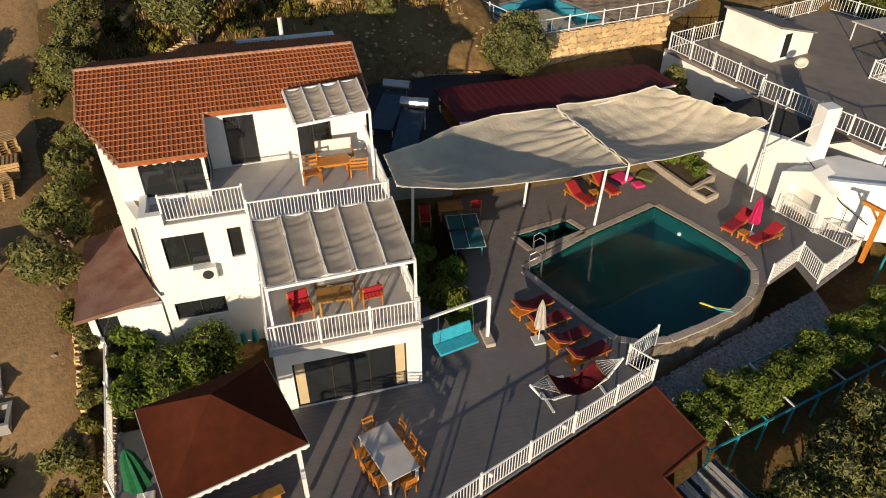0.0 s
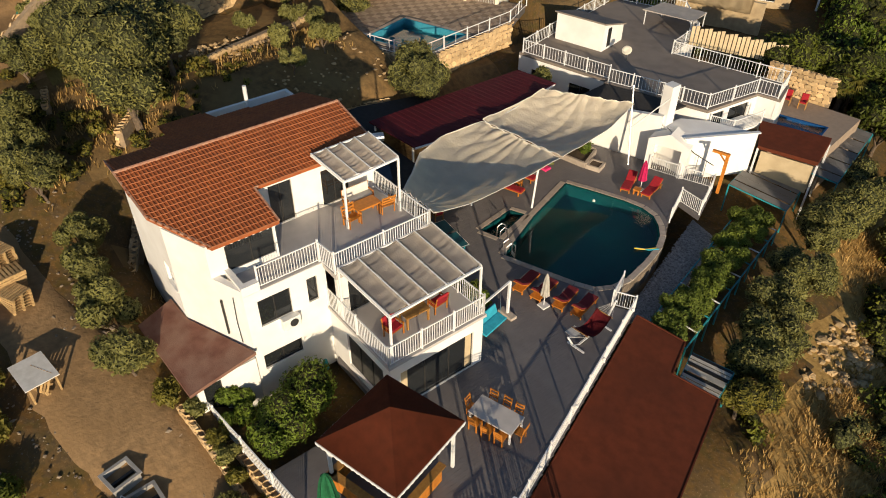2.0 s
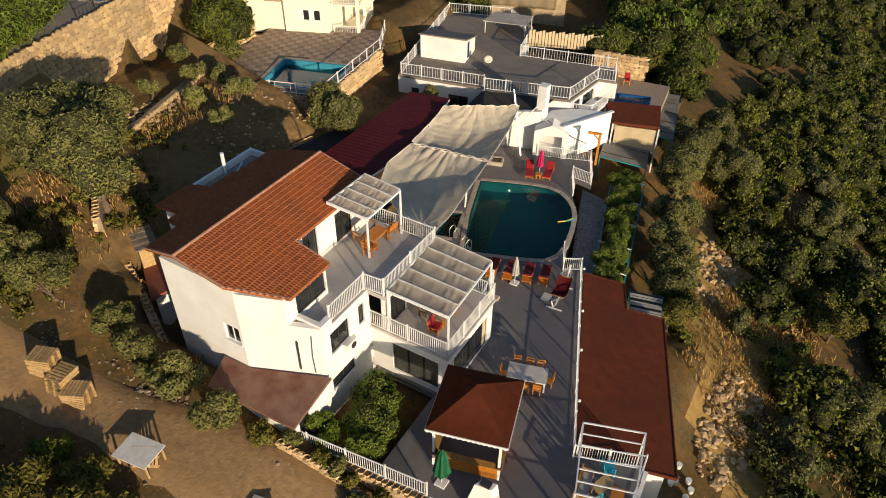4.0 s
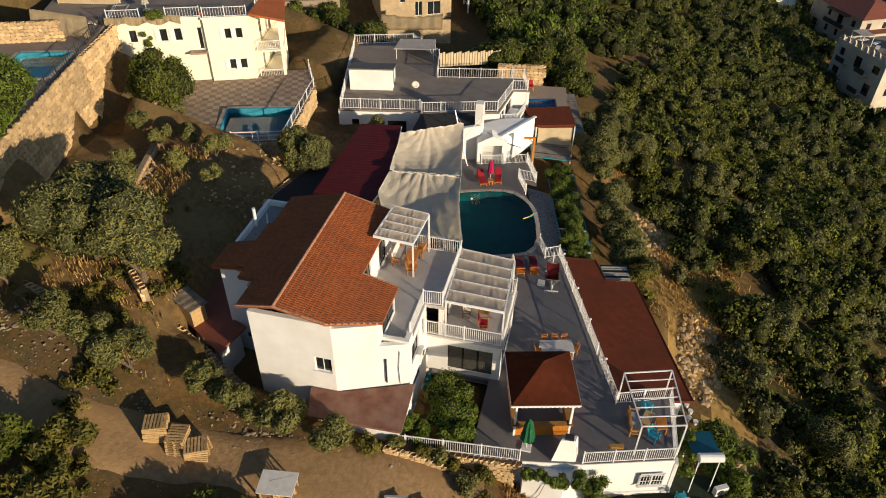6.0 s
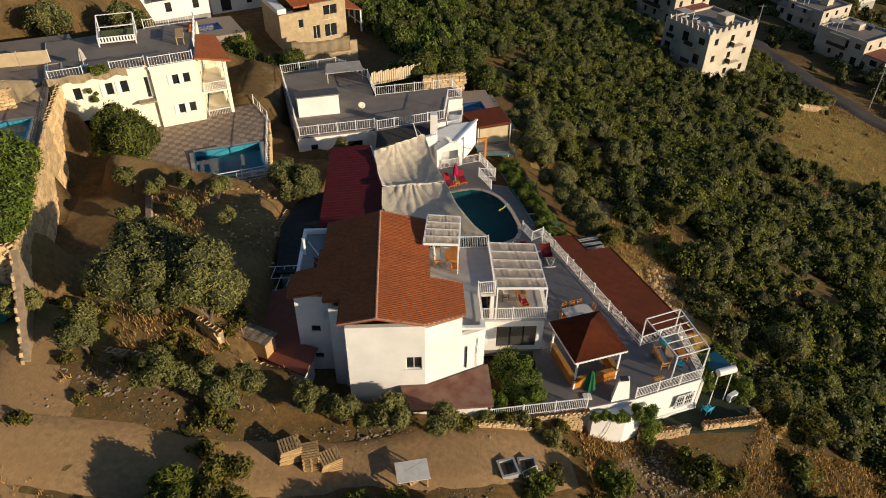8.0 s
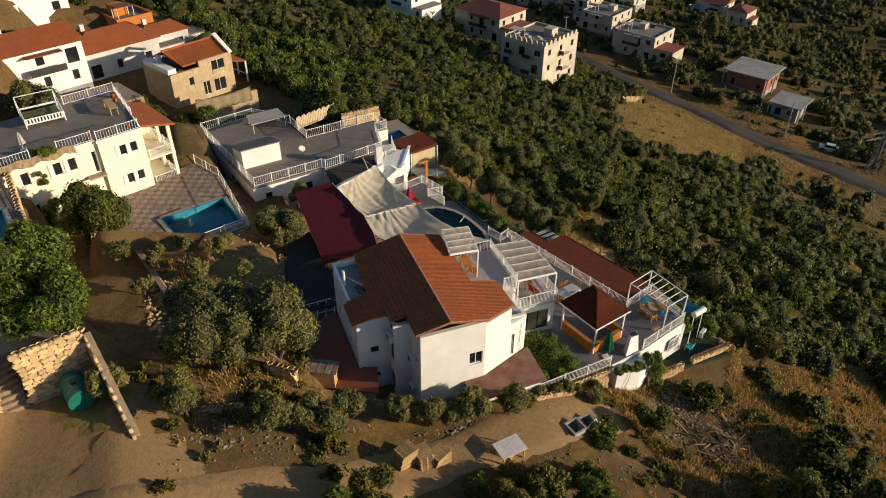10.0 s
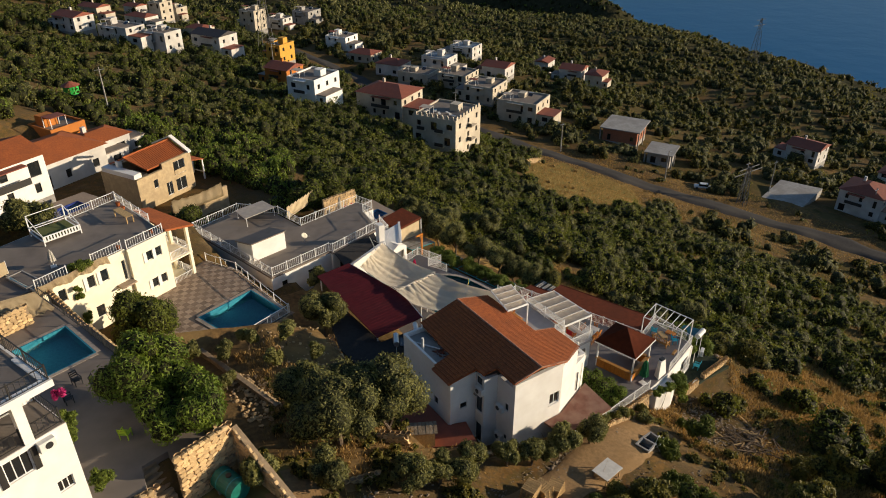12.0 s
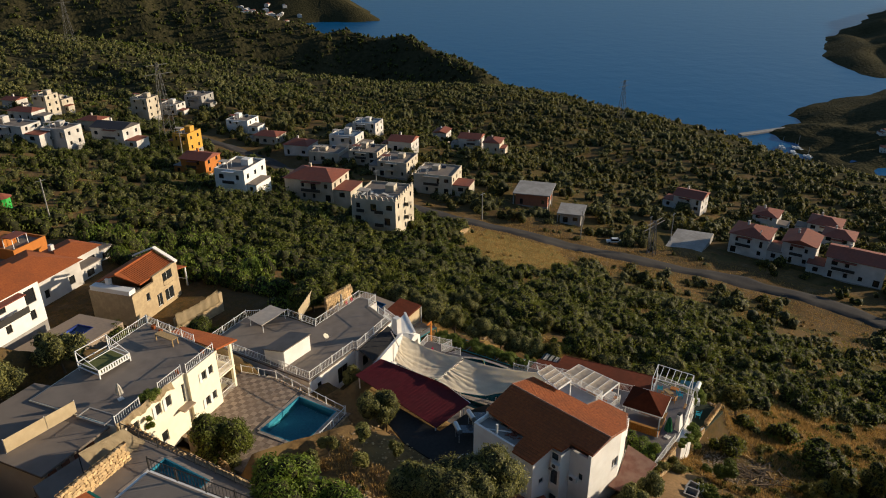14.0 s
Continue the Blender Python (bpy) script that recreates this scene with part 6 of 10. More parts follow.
def stone_meshes():
    rng = random.Random(5)
    for k in range(8):
        bm = bmesh.new()
        n = rng.choice((5, 6, 7))
        loop = []
        for i in range(n):
            a = 2 * math.pi * (i + rng.uniform(-0.25, 0.25)) / n
            r = rng.uniform(0.47, 0.58)
            loop.append((math.cos(a) * r, math.sin(a) * r * 0.8))
        back = [bm.verts.new((x, 0.12, z)) for x, z in loop]
        mid = [bm.verts.new((x, -0.02, z)) for x, z in loop]
        front = [bm.verts.new((x * 0.9, -0.045 - rng.uniform(0, 0.02), z * 0.9)) for x, z in loop]
        bm.faces.new(front)
        for a, b in ((back, mid), (mid, front)):
            for i in range(n):
                bm.faces.new((a[i], a[(i + 1) % n], b[(i + 1) % n], b[i]))
        bmesh.ops.recalc_face_normals(bm, faces=bm.faces)
        STONES.append(mesh_of("stone", bm, M["stone"]))


stone_meshes()


def stone_wall(p, q, z0, z1, size, label, z1b=None, thick=0.45, limit=150, seed=1, cap=True):
    """A rubble wall: an earthy core with single stones proud of its outer (right-hand) face, and cap stones."""
    z1b = z1 if z1b is None else z1b
    at, length = along(p, q)
    w = thing("stone_wall", at, label, "stone wall", kind="structure")
    part("core", prism([(0, 0.06), (length, 0.06), (length, thick), (0, thick)], min(z0, z0), lambda x, y: z1 + (z1b - z1) * x / length - (0.04 if cap else -0.03)), M["stone_joint"], w)
    rng = random.Random(seed)
    count = 0
    z = z0
    rowi = 0
    rest_v, rest_f, nv = [], [], 0
    while z < max(z1, z1b) - size * 0.3:
        x = rng.uniform(0, size * 0.5)
        while x < length:
            s = size * rng.uniform(0.85, 1.25)
            top = z1 + (z1b - z1) * x / length
            if z + size * 0.3 < top:
                m = pose(x, 0.03, z + size * 0.4, 0, rng.uniform(-25, 25), 0) @ Matrix.Diagonal((s * 1.05, rng.uniform(0.8, 1.3), s * 0.98, 1))
                me = rng.choice(STONES)
                if count < limit:
                    piece("stone", me, w, m)
                    count += 1
                else:
                    src = np.array([(m @ v.co)[:] for v in me.vertices])
                    for poly in me.polygons:
                        rest_f.append([nv + i for i in poly.vertices])
                    rest_v.append(src)
                    nv += len(src)
            x += s * 0.93
        z += size * 0.74
        rowi += 1
    if rest_f:
        me = bpy.data.meshes.new("stone_field")
        me.from_pydata(np.concatenate(rest_v).tolist(), [], rest_f)
        me.materials.append(M["stone"])
        me.polygons.foreach_set("use_smooth", [False] * len(me.polygons))
        ob = new("stone_field", me)
        ob.parent = w
        ob["kind"] = "stuff"
    if cap:
        x = 0.0
        while x < length:
            s = size * rng.uniform(0.8, 1.2)
            m = pose(x + s / 2, thick * 0.5, z1 + (z1b - z1) * x / length - 0.03, 90, 0, 0) @ Matrix.Diagonal((s, 1, thick * 1.15, 1))
            piece("cap_stone", rng.choice(STONES), w, m)
            x += s * 0.95
    return w


stone_wall((-51.1, -2.4), (-56.0, 15.6), 5.2, 10.3, 0.55, "tall limestone rubble retaining wall catching the sun", 10.3, seed=2, cap=False)
stone_wall((-54.5, -3.6), (-51.0, -2.6), 7.2, 11.5, 0.46, "pale limestone wall of the upper yard", 11.5, seed=3)
stone_wall((-50.95, -2.5), (-49.1, -8.2), 6.4, 11.2, 0.46, "limestone wall sloping down beside the green tank", 7.7, seed=4, limit=120, cap=False)
stone_wall((-58.3, -4.5), (-56.0, -4.0), 7.0, 10.3, 0.42, "pale limestone gate pier wall", seed=6, limit=60)
stone_wall((-45.6, 4.0), (-48.6, 14.5), 4.0, 5.7, 0.4, "low dry stone terrace wall in the olive garden", 5.9, seed=7, limit=120, cap=False)
stone_wall((-39.0, -3.8), (-34.4, -5.9), 2.0, 3.2, 0.38, "low rubble wall beside the lean-to", 2.6, seed=8, limit=60)
stone_wall((-34.4, -5.9), (-30.6, -7.8), 1.2, 2.4, 0.38, "low rubble wall below the villa", 1.6, seed=9, limit=50)
stone_wall((-22.9, -8.35), (-20.6, -8.1), -0.3, 1.0, 0.3, "low ochre stone edging of a planting bed beside the track", 0.42, thick=0.28, limit=16, seed=31)
stone_wall((-20.5, -8.1), (-18.2, -7.85), -1.2, 0.3, 0.3, "low ochre stone edging of a planting bed beside the track", -0.55, thick=0.28, limit=16, seed=32)
stone_wall((-24.3, -7.6), (-15.6, -6.9), -2.9, -0.05, 0.34, "rubble retaining wall with planting pockets below the railing", seed=10, limit=120)
stone_wall((-11.5, -6.95), (-7.7, -6.45), -4.4, -2.55, 0.3, "broken rubble wall at the lower yard", -2.65, seed=11, limit=60)
stone_wall((-6.7, -6.3), (-2.5, -5.9), -4.9, -2.6, 0.3, "rubble wall round the turf yard", seed=12, limit=60)
stone_wall((-46.2, -6.2), (-43.2, -6.9), 5.0, 6.4, 0.45, "fallen rubble wall at the bank of the track", seed=13, limit=40)
stone_wall((-41.0, -3.0), (-39.4, -4.3), 4.4, 5.7, 0.42, "short sunlit rubble wall among the olives", seed=14, limit=40)
stone_wall((-39.3, 17.2), (-40.9, 27.3), 2.0, 4.2, 0.5, "limestone retaining wall of the patio pool", seed=15, limit=100)
stone_wall((-45.9, 14.6), (-39.3, 16.6), 2.4, 4.2, 0.5, "limestone retaining wall of the patio pool", seed=16, limit=80)
stone_wall((-52.0, 17.5), (-52.4, 23.5), 3.8, 5.4, 0.45, "limestone wall at the patio's edge", seed=17, limit=60)
stone_wall((-38.6, 5.2), (-37.2, 12.6), 1.6, 3.4, 0.42, "grey rubble retaining wall behind the flat roofs", 3.2, seed=22, limit=120)
stone_wall((-56.1, 15.8), (-57.6, 22.6), 4.0, 10.2, 0.6, "limestone retaining wall below the upper pool", seed=23, limit=60)
stone_wall((-25.2, 39.6), (-20.4, 40.3), 0.8, 3.0, 0.45, "limestone wall behind the upper pool", seed=18, limit=60)

# ---- the slate-clad overflow wall and gravel roof beside the pool ----
EDGE = [(-17.0, 13.55), (-17.35, 14.9), (-17.6, 16.4), (-18.05, 18.0), (-18.75, 19.5), (-19.3, 20.4)]
ow = thing("overflow_wall", pose(0, 0, 0), "pool overflow wall clad in brown slate slabs", "wall")
for (ax, ay), (bx, by) in zip(EDGE, EDGE[1:]):
    d = Vector((bx - ax, by - ay))
    o = Vector((d.y, -d.x)).normalized()
    part("core", prism([(ax, ay), (bx, by), (bx - o.x * 0.12, by - o.y * 0.12), (ax - o.x * 0.12, ay - o.y * 0.12)], -2.4, -0.02), M["stone_joint"], ow)
    n = max(int(d.length / 0.45), 1)
    for i in range(n):
        for k in range(3):
            p, q = Vector((ax, ay)) + d * ((i + 0.02) / n), Vector((ax, ay)) + d * ((i + 0.98) / n)
            part("slate_slab", prism([tuple(p), tuple(q), tuple(q + o * 0.05), tuple(p + o * 0.05)], -0.5 * (k + 1) + 0.01, -0.5 * k - 0.02), M["slate"], ow)
GR = [(-16.3, 13.3), (-17.35, 17.2), (-18.5, 20.6), (-19.5, 23.6), (-17.2, 23.0), (-14.7, 13.8)]
solo("gravel_roof", prism(GR, -1.75, -1.35), M["gravel"], "flat roof strewn with grey pebbles beside the pool", "gravel roof", "structure")


def pebbles():
    rng = np.random.default_rng(8)
    vs, fs, n = [], [], 0
    base = np.array([(1, 0, 0), (0, 1, 0), (-1, 0, 0), (0, -1, 0), (0, 0, 1)], float)
    tri = np.array([(0, 1, 4), (1, 2, 4), (2, 3, 4), (3, 0, 4)])
    for _ in range(2600):
        f = rng.random()
        y = 13.4 + 9.6 * f
        x0 = -16.35 - 3.0 * f
        x1 = -14.8 - 2.6 * f
        x = x0 + (x1 - x0) * rng.random()
        s = rng.uniform(0.04, 0.09)
        a = rng.uniform(0, 6.28)
        R2 = np.array([[math.cos(a), -math.sin(a), 0], [math.sin(a), math.cos(a), 0], [0, 0, 0.6]])
        vs.append((base * s * rng.uniform(0.7, 1.3, 3)) @ R2.T + (x, y, -1.35))
        fs.append(tri + n)
        n += 5
    ob = new("pebbles", numpy_mesh("pebbles", np.concatenate(vs), np.concatenate(fs), M["gravel"]))
    tagged(ob, "loose grey pebbles on the flat roof", "pebbles", kind="stuff")


pebbles()
# teal framed canopies below the pool
def canopy(corners, z_posts, label, stripes=False, bays=5, sheet=None):
    t = thing("canopy", pose(0, 0, 0), label, "canopy", "teal canopies")
    c = [Vector(p) for p in corners]
    for a, b in zip(c, c[1:] + c[:1]):
        part("beam", beam(a, b, 0.07), M["teal_metal"], t)
    for p in c:
        part("post", beam((p.x, p.y, z_posts), p, 0.07), M["teal_metal"], t)
    for i in range(bays):
        f0, f1 = (i + 0.04) / bays, (i + 0.96) / bays
        a, b = c[0].lerp(c[3], f0), c[1].lerp(c[2], f0)
        e, d = c[0].lerp(c[3], f1), c[1].lerp(c[2], f1)
        up = Vector((0, 0, 0.05 + 0.03 * (i % 2)))
        bm = bmesh.new()
        vs = [bm.verts.new(p + up) for p in (a, b, d, e)]
        bm.faces.new(vs)
        bmesh.ops.solidify(bm, geom=bm.faces[:], thickness=0.02)
        part("sheet", bm, (M["white_cloth"] if (stripes and i % 3) else (M["dark_frame"] if stripes else (sheet or M["concrete"]))), t)
    return t


canopy([(-12.2, 13.4, -0.9), (-10.2, 14.0, -1.0), (-9.7, 11.9, -1.1), (-11.5, 11.4, -1.0)], -5.6, "teal steel canopy with black and white striped sheets", True, 10)
canopy([(-19.6, 27.2, -0.2), (-15.9, 28.0, -0.6), (-16.6, 31.0, -0.6), (-20.2, 30.2, -0.2)], -4.5, "teal steel canopy with grey translucent sheets", False, 4)
canopy([(-17.6, 32.0, 0.2), (-15.2, 32.6, 0.0), (-17.0, 41.0, 0.0), (-19.0, 40.4, 0.2)], -4.5, "long teal steel walkway canopy with grey sheets", False, 9)
vp = thing("vine_pergola", pose(0, 0, 0), "teal and white steel frame carrying vines beside the gravel roof", "pergola")
for k in range(10):
    f = k / 9
    a, b = Vector((-14.9 - 3.0 * f, 13.2 + 12.6 * f, -0.9)), Vector((-12.7 - 2.7 * f, 13.6 + 12.8 * f, -1.1))
    part("bar", beam(a, b, 0.06), M["white_metal"] if k % 2 else M["teal_metal"], vp)
    part("post", beam((b.x, b.y, -5.6), b, 0.07), M["teal_metal"], vp)
part("beam", beam((-14.9, 13.2, -0.95), (-17.9, 25.8, -0.95), 0.07), M["teal_metal"], vp)
part("beam", beam((-12.7, 13.6, -1.15), (-15.4, 26.4, -1.15), 0.07), M["teal_metal"], vp)

# ---- the flat-roofed neighbour house to the north ----
nb = thing("neighbour_house", pose(0, 0, 0), "white flat-roofed house with grey felt roof terraces", "house")
NB = [(-38.0, 25.4), (-30.4, 27.0), (-30.4, 26.5), (-23.2, 28.7), (-22.6, 33.7), (-21.1, 34.0), (-22.0, 36.6), (-30.8, 34.6), (-31.8, 39.2), (-35.5, 42.8), (-41.8, 40.6)]
part("roof", prism(NB, 3.0, 3.2), M["flat_roof"], nb, "stained grey felt roof terrace")
edges = list(zip(NB, NB[1:] + NB[:1]))
WINS = {0: [(1.2, 1.9, 2.5, 3.1), (4.6, 6.4, 0.9, 3.0)], 2: [(1.0, 2.2, 1.2, 2.6)], 3: [(0.5, 1.7, 2.0, 3.7), (2.2, 4.2, 2.0, 3.7)], 10: [(4.0, 5.0, 1.6, 2.8), (9, 10, 1.6, 2.8)]}
for k, (p, q) in enumerate(edges):
    facade(nb, p, q, -0.9, 3.9, 0.25, WINS.get(k, []), M["plaster"])
NBR = [(-37.8, 25.6), (-30.5, 27.15), (-30.2, 26.75), (-23.4, 28.85), (-22.75, 33.6), (-21.3, 33.95), (-22.1, 36.4), (-30.6, 34.5), (-31.6, 39.0), (-35.5, 42.6), (-41.6, 40.5), (-37.8, 25.6)]
for k, (p, q) in enumerate(zip(NBR, NBR[1:])):
    railing(p, q, 3.2, 1.05, gap=0.24)
sb = thing("roof_room", pose(-38.3, 29.6, 3.2, 0, 0, 12), "white stair head on the roof with a sloping grey top", "stair head")
part("wall", prism([(0, 0), (4.2, 0), (4.2, 3.2), (0, 3.2)], 0, lambda x, y: 2.1 - 0.25 * y), M["plaster"], sb)
part("roof", prism([(-0.15, -0.15), (4.35, -0.15), (4.35, 3.35), (-0.15, 3.35)], lambda x, y: 2.1 - 0.25 * y, lambda x, y: 2.22 - 0.25 * y), M["flat_roof"], sb)
part("door", box(4.2, 4.24, 0.5, 1.3, 0.02, 1.75), M["white_metal"], sb)
part("pane", box(4.24, 4.25, 0.62, 1.18, 0.2, 1.65), M["glass"], sb)
dish = thing("satellite_dish", pose(-31.9, 30.6, 3.2), "cream satellite dish on a short mast", "satellite dish")
bm = bmesh.new()
bmesh.ops.create_uvsphere(bm, u_segments=20, v_segments=12, radius=0.75)
bmesh.ops.delete(bm, geom=[v for v in bm.verts if v.co.z > -0.55], context="VERTS")
bmesh.ops.translate(bm, verts=bm.verts, vec=(0, 0, 0.75))
bmesh.ops.solidify(bm, geom=bm.faces[:], thickness=0.02)
d = part("reflector", bm, M["cream"], dish, smooth=True)
d.matrix_basis = pose(0, 0, 0.8, 38, 0, 25)
part("mast", tube([(0.05, 0.05, 0), (0.05, 0.05, 0.8)], 0.03, 8), M["steel"], dish)
part("arm", tube([(0, -0.1, 0.6), (0.35, -0.75, 1.05)], 0.015, 6), M["steel"], dish)
tarp = thing("shade_screen", pose(0, 0, 0), "straw-coloured reed fence with a grey shade cloth", "screen")
for i in range(28):
    f = i / 27
    part("reed_panel", box(-0.13, 0.13, -0.02, 0.02, 0, 1.5 + 0.1 * math.sin(i * 2.1)), M["sand_cloth"], tarp).matrix_basis = pose(-31.0 + 6.6 * f, 37.4 + 5.9 * f, 3.1 - 1.3 * f, 0, 0, 42)
part("cloth", prism([(-36.2, 37.6), (-32.0, 38.7), (-32.6, 41.4), (-36.4, 40.6)], 4.35, lambda x, y: 4.42 - 0.06 * (y - 38)), M["awning"], tarp, "grey shade cloth")
for x, y in ((-36.0, 37.8), (-32.2, 38.8), (-32.6, 41.2), (-36.2, 40.4)):
    part("post", box(x - 0.03, x + 0.03, y - 0.03, y + 0.03, 3.2, 4.4), M["white_metal"], tarp)
# pool house with gabled porch
ph = thing("pool_house", pose(0, 0, 0), "white rendered pool house with a gabled porch and slim pillar", "pool house")
PH = [(-24.4, 25.45), (-22.2, 25.3), (-19.9, 29.7), (-22.9, 28.6), (-24.3, 27.4)]
part("wall", prism(PH, -0.4, 2.6), M["plaster"], ph)
part("coping", prism([(-22.25, 25.15), (-19.75, 29.75), (-20.0, 29.85), (-22.45, 25.25)], 2.603, 2.7), M["plaster"], ph)
part("handrail", tube([(-20.7, 26.6, 0.95), (-21.6, 25.6, 1.75), (-23.6, 24.95, 3.0)], 0.03, 8), M["dark_frame"], ph, "dark steel stair handrail")
for k in range(4):
    f = (k + 0.5) / 4
    part("handrail_post", tube([(-20.8 - 1.9 * f, 26.4 - 1.2 * f, 0.0), (-20.8 - 1.9 * f, 26.4 - 1.2 * f, 1.0 + 1.5 * f)], 0.018, 6), M["dark_frame"], ph)
part("balcony_floor", prism([(-23.1, 28.9), (-21.6, 29.5), (-21.2, 32.3), (-22.7, 32.4)], 1.75, 1.92), M["plaster"], ph, "small tiled balcony under the roof terrace")
part("pillar", box(-24.9, -24.2, 25.6, 26.4, -0.2, 5.35), M["plaster"], ph)
part("wall", prism([(-30.5, 23.3), (-24.3, 25.3), (-24.4, 25.65), (-30.6, 23.65)], -0.4, lambda x, y: 2.7 + 0.12 * (x + 30)), M["plaster"], ph)
pm, plen = along((-24.3, 24.2), (-21.7, 25.0))
bm = wall_with_openings(2.7, 2.2, 0.2, [(0.45, 2.25, 0.0, 1.9)])
g = part("porch", bm, M["plaster"], ph, "white porch with a wide opening")
g.matrix_basis = pm
bm = bmesh.new()
vs = [(0, 0, 2.2), (2.7, 0, 2.2), (1.35, 0, 2.85)]
f = [bm.verts.new(v) for v in vs]
b = [bm.verts.new((x, 1.3, z)) for x, y, z in vs]
bm.faces.new(f)
bm.faces.new(b[::-1])
for k in range(3):
    bm.faces.new((f[k], b[k], b[(k + 1) % 3], f[(k + 1) % 3]))
bmesh.ops.recalc_face_normals(bm, faces=bm.faces)
g2 = part("gable", bm, M["plaster"], ph)
g2.matrix_basis = pm
for x in (0, 2.5):
    s = part("porch_side", box(x, x + 0.2, 0.2, 1.3, 0, 2.2), M["plaster"], ph)
    s.matrix_basis = pm
railing((-21.6, 29.5), (-21.2, 32.3), 1.92, 0.95)
railing((-23.0, 28.95), (-21.6, 29.5), 1.92, 0.95)
railing((-23.9, 24.25), (-22.0, 24.85), 0.0, 1.0)
railing((-21.9, 24.9), (-19.9, 25.6), 0.0, 0.95)
BR = [(-30.3, 23.8), (-24.9, 25.5), (-24.4, 27.9), (-30.2, 26.4)]
solo("black_roof", prism(BR, lambda x, y: 2.85 + 0.1 * (y - 24), lambda x, y: 2.97 + 0.1 * (y - 24)), M["dark_cloth"], "black tiled low roof beside the pool house", "roof", "structure")
tp = thing("timber_post", pose(-19.35, 25.45, 0, 0, 0, 15), "orange timber post with a braced arm", "post")
part("post", box(-0.09, 0.09, -0.09, 0.09, 0, 2.7), M["orange_wood"], tp)
part("arm", box(-0.95, 0.12, -0.08, 0.08, 2.7, 2.86), M["orange_wood"], tp)
part("brace", beam((0, 0, 2.2), (-0.5, 0, 2.7), 0.08), M["orange_wood"], tp)
pl = thing("planter", pose(0, 0, 0), "low stone-edged planter bed full of shrubs", "planter")
PB = [(-30.1, 20.4), (-30.4, 22.6), (-27.4, 22.9), (-26.6, 21.0)]
for a, b in zip(PB, PB[1:] + PB[:1]):
    part("kerb", beam((*a, 0.2), (*b, 0.2), 0.18, 0.4), M["coping"], pl)
part("soil", prism([(x * 0.98 - 0.57, y) for x, y in PB], 0.0, 0.3), M["soil"], pl)
pl2 = thing("planter", pose(-26.2, 21.6, 0, 0, 0, 18), "small square stone planter with bare soil", "planter")
for a, b, c, d in ((-0.5, 0.5, -0.5, -0.36), (-0.5, 0.5, 0.36, 0.5), (-0.5, -0.36, -0.36, 0.36), (0.36, 0.5, -0.36, 0.36)):
    part("kerb", box(a, b, c, d, 0, 0.32), M["coping"], pl2)
part("soil", box(-0.36, 0.36, -0.36, 0.36, 0.0, 0.26), M["soil"], pl2)
# small upper pool of the neighbour
solo("pool_terrace", deck_slab([(-23.2, 32.6), (-17.2, 34.6), (-17.9, 40.3), (-25.0, 39.5)], [[(-22.5, 34.2), (-18.3, 35.4), (-18.7, 37.3), (-23.3, 36.0)]], -2.5, 1.02), M["patio"], "brown tiled terrace round the neighbour's pool", "terrace", "structure")
np2 = basin([(-22.5, 34.2), (-18.3, 35.4), (-18.7, 37.3), (-23.3, 36.0)], 0.9, 0.1, "swimming_pool", "small deep blue rectangular swimming pool", M["pool_deep"])
np2.matrix_basis = pose(0, 0, 1.05)
for x, y in ((-22.6, 38.3), (-21.5, 38.6)):
    c = chair(M["wood"], M["red_cloth"], "wooden chair with red cushions beside the small pool")
    c.matrix_basis = pose(x, y, 1.02, 0, 0, 20)
cb = thing("brown_canopy", pose(0, 0, 0), "red-brown felt canopy over a reed screen", "canopy")
CB = [(-19.7, 29.75), (-16.1, 30.75), (-17.0, 33.9), (-21.4, 32.6)]
part("roof", prism(CB, 1.55, lambda x, y: 1.7 + 0.08 * (y - 29)), M["red_felt"], cb)
part("screen", beam((-19.5, 29.95, 0.4), (-16.3, 30.85, 0.4), 0.06, 2.0), M["sand_cloth"], cb)
for x, y in CB:
    part("post", box(x * 0.99 - 0.22, x * 0.99 - 0.12, y - 0.05, y + 0.05, -3.5, 1.6), M["white_metal"], cb)

# ---- patio with the blue pool to the north-west ----
PT = [(-51.2, 16.4), (-45.7, 14.7), (-39.4, 16.8), (-41.0, 27.2), (-43.2, 31.0), (-52.6, 26.0)]
PP = [(-46.9, 20.9), (-41.1, 22.7), (-39.9, 17.9), (-45.4, 16.1)]
solo("patio", deck_slab(PT, [PP], 3.7, 4.25), M["joint"], "buff and brown chequered tile patio round a pool", "patio", "structure")
pt = thing("patio_paving", pose(0, 0, 4.25), "buff and brown chequered patio tiles", "paving", kind="structure")


def in_poly(x, y, poly):
    c = False
    for (x0, y0), (x1, y1) in zip(poly, poly[1:] + poly[:1]):
        if (y0 > y) != (y1 > y) and x < (x1 - x0) * (y - y0) / (y1 - y0) + x0:
            c = not c
    return c


PTILE = [mesh_of("patio_tile", box(-0.285, 0.285, -0.285, 0.285, 0.0, 0.02), mm) for mm in (M["patio"], mat("brown_patio_tile", (0.23, 0.165, 0.115), (0.19, 0.135, 0.095), rough=0.8, scale=3, random_ob=0.14))]
cs, sn = math.cos(radians(22)), math.sin(radians(22))
spots = []
for i in range(-20, 24):
    for j in range(-20, 24):
        x, y = -45.5 + 0.58 * (i * cs - j * sn), 22.5 + 0.58 * (i * sn + j * cs)
        if in_poly(x, y, PT) and not in_poly(x, y, [(-47.6, 21.3), (-40.7, 23.4), (-39.3, 17.5), (-45.8, 15.4)]):
            spots.append((math.hypot(x + 43, y - 20), i, j, x, y))
spots.sort()
for d_, i, j, x, y in spots[:300]:
    piece("patio_tile", PTILE[(i + j) % 2], pt, pose(x, y, 0, 0, 0, 22))
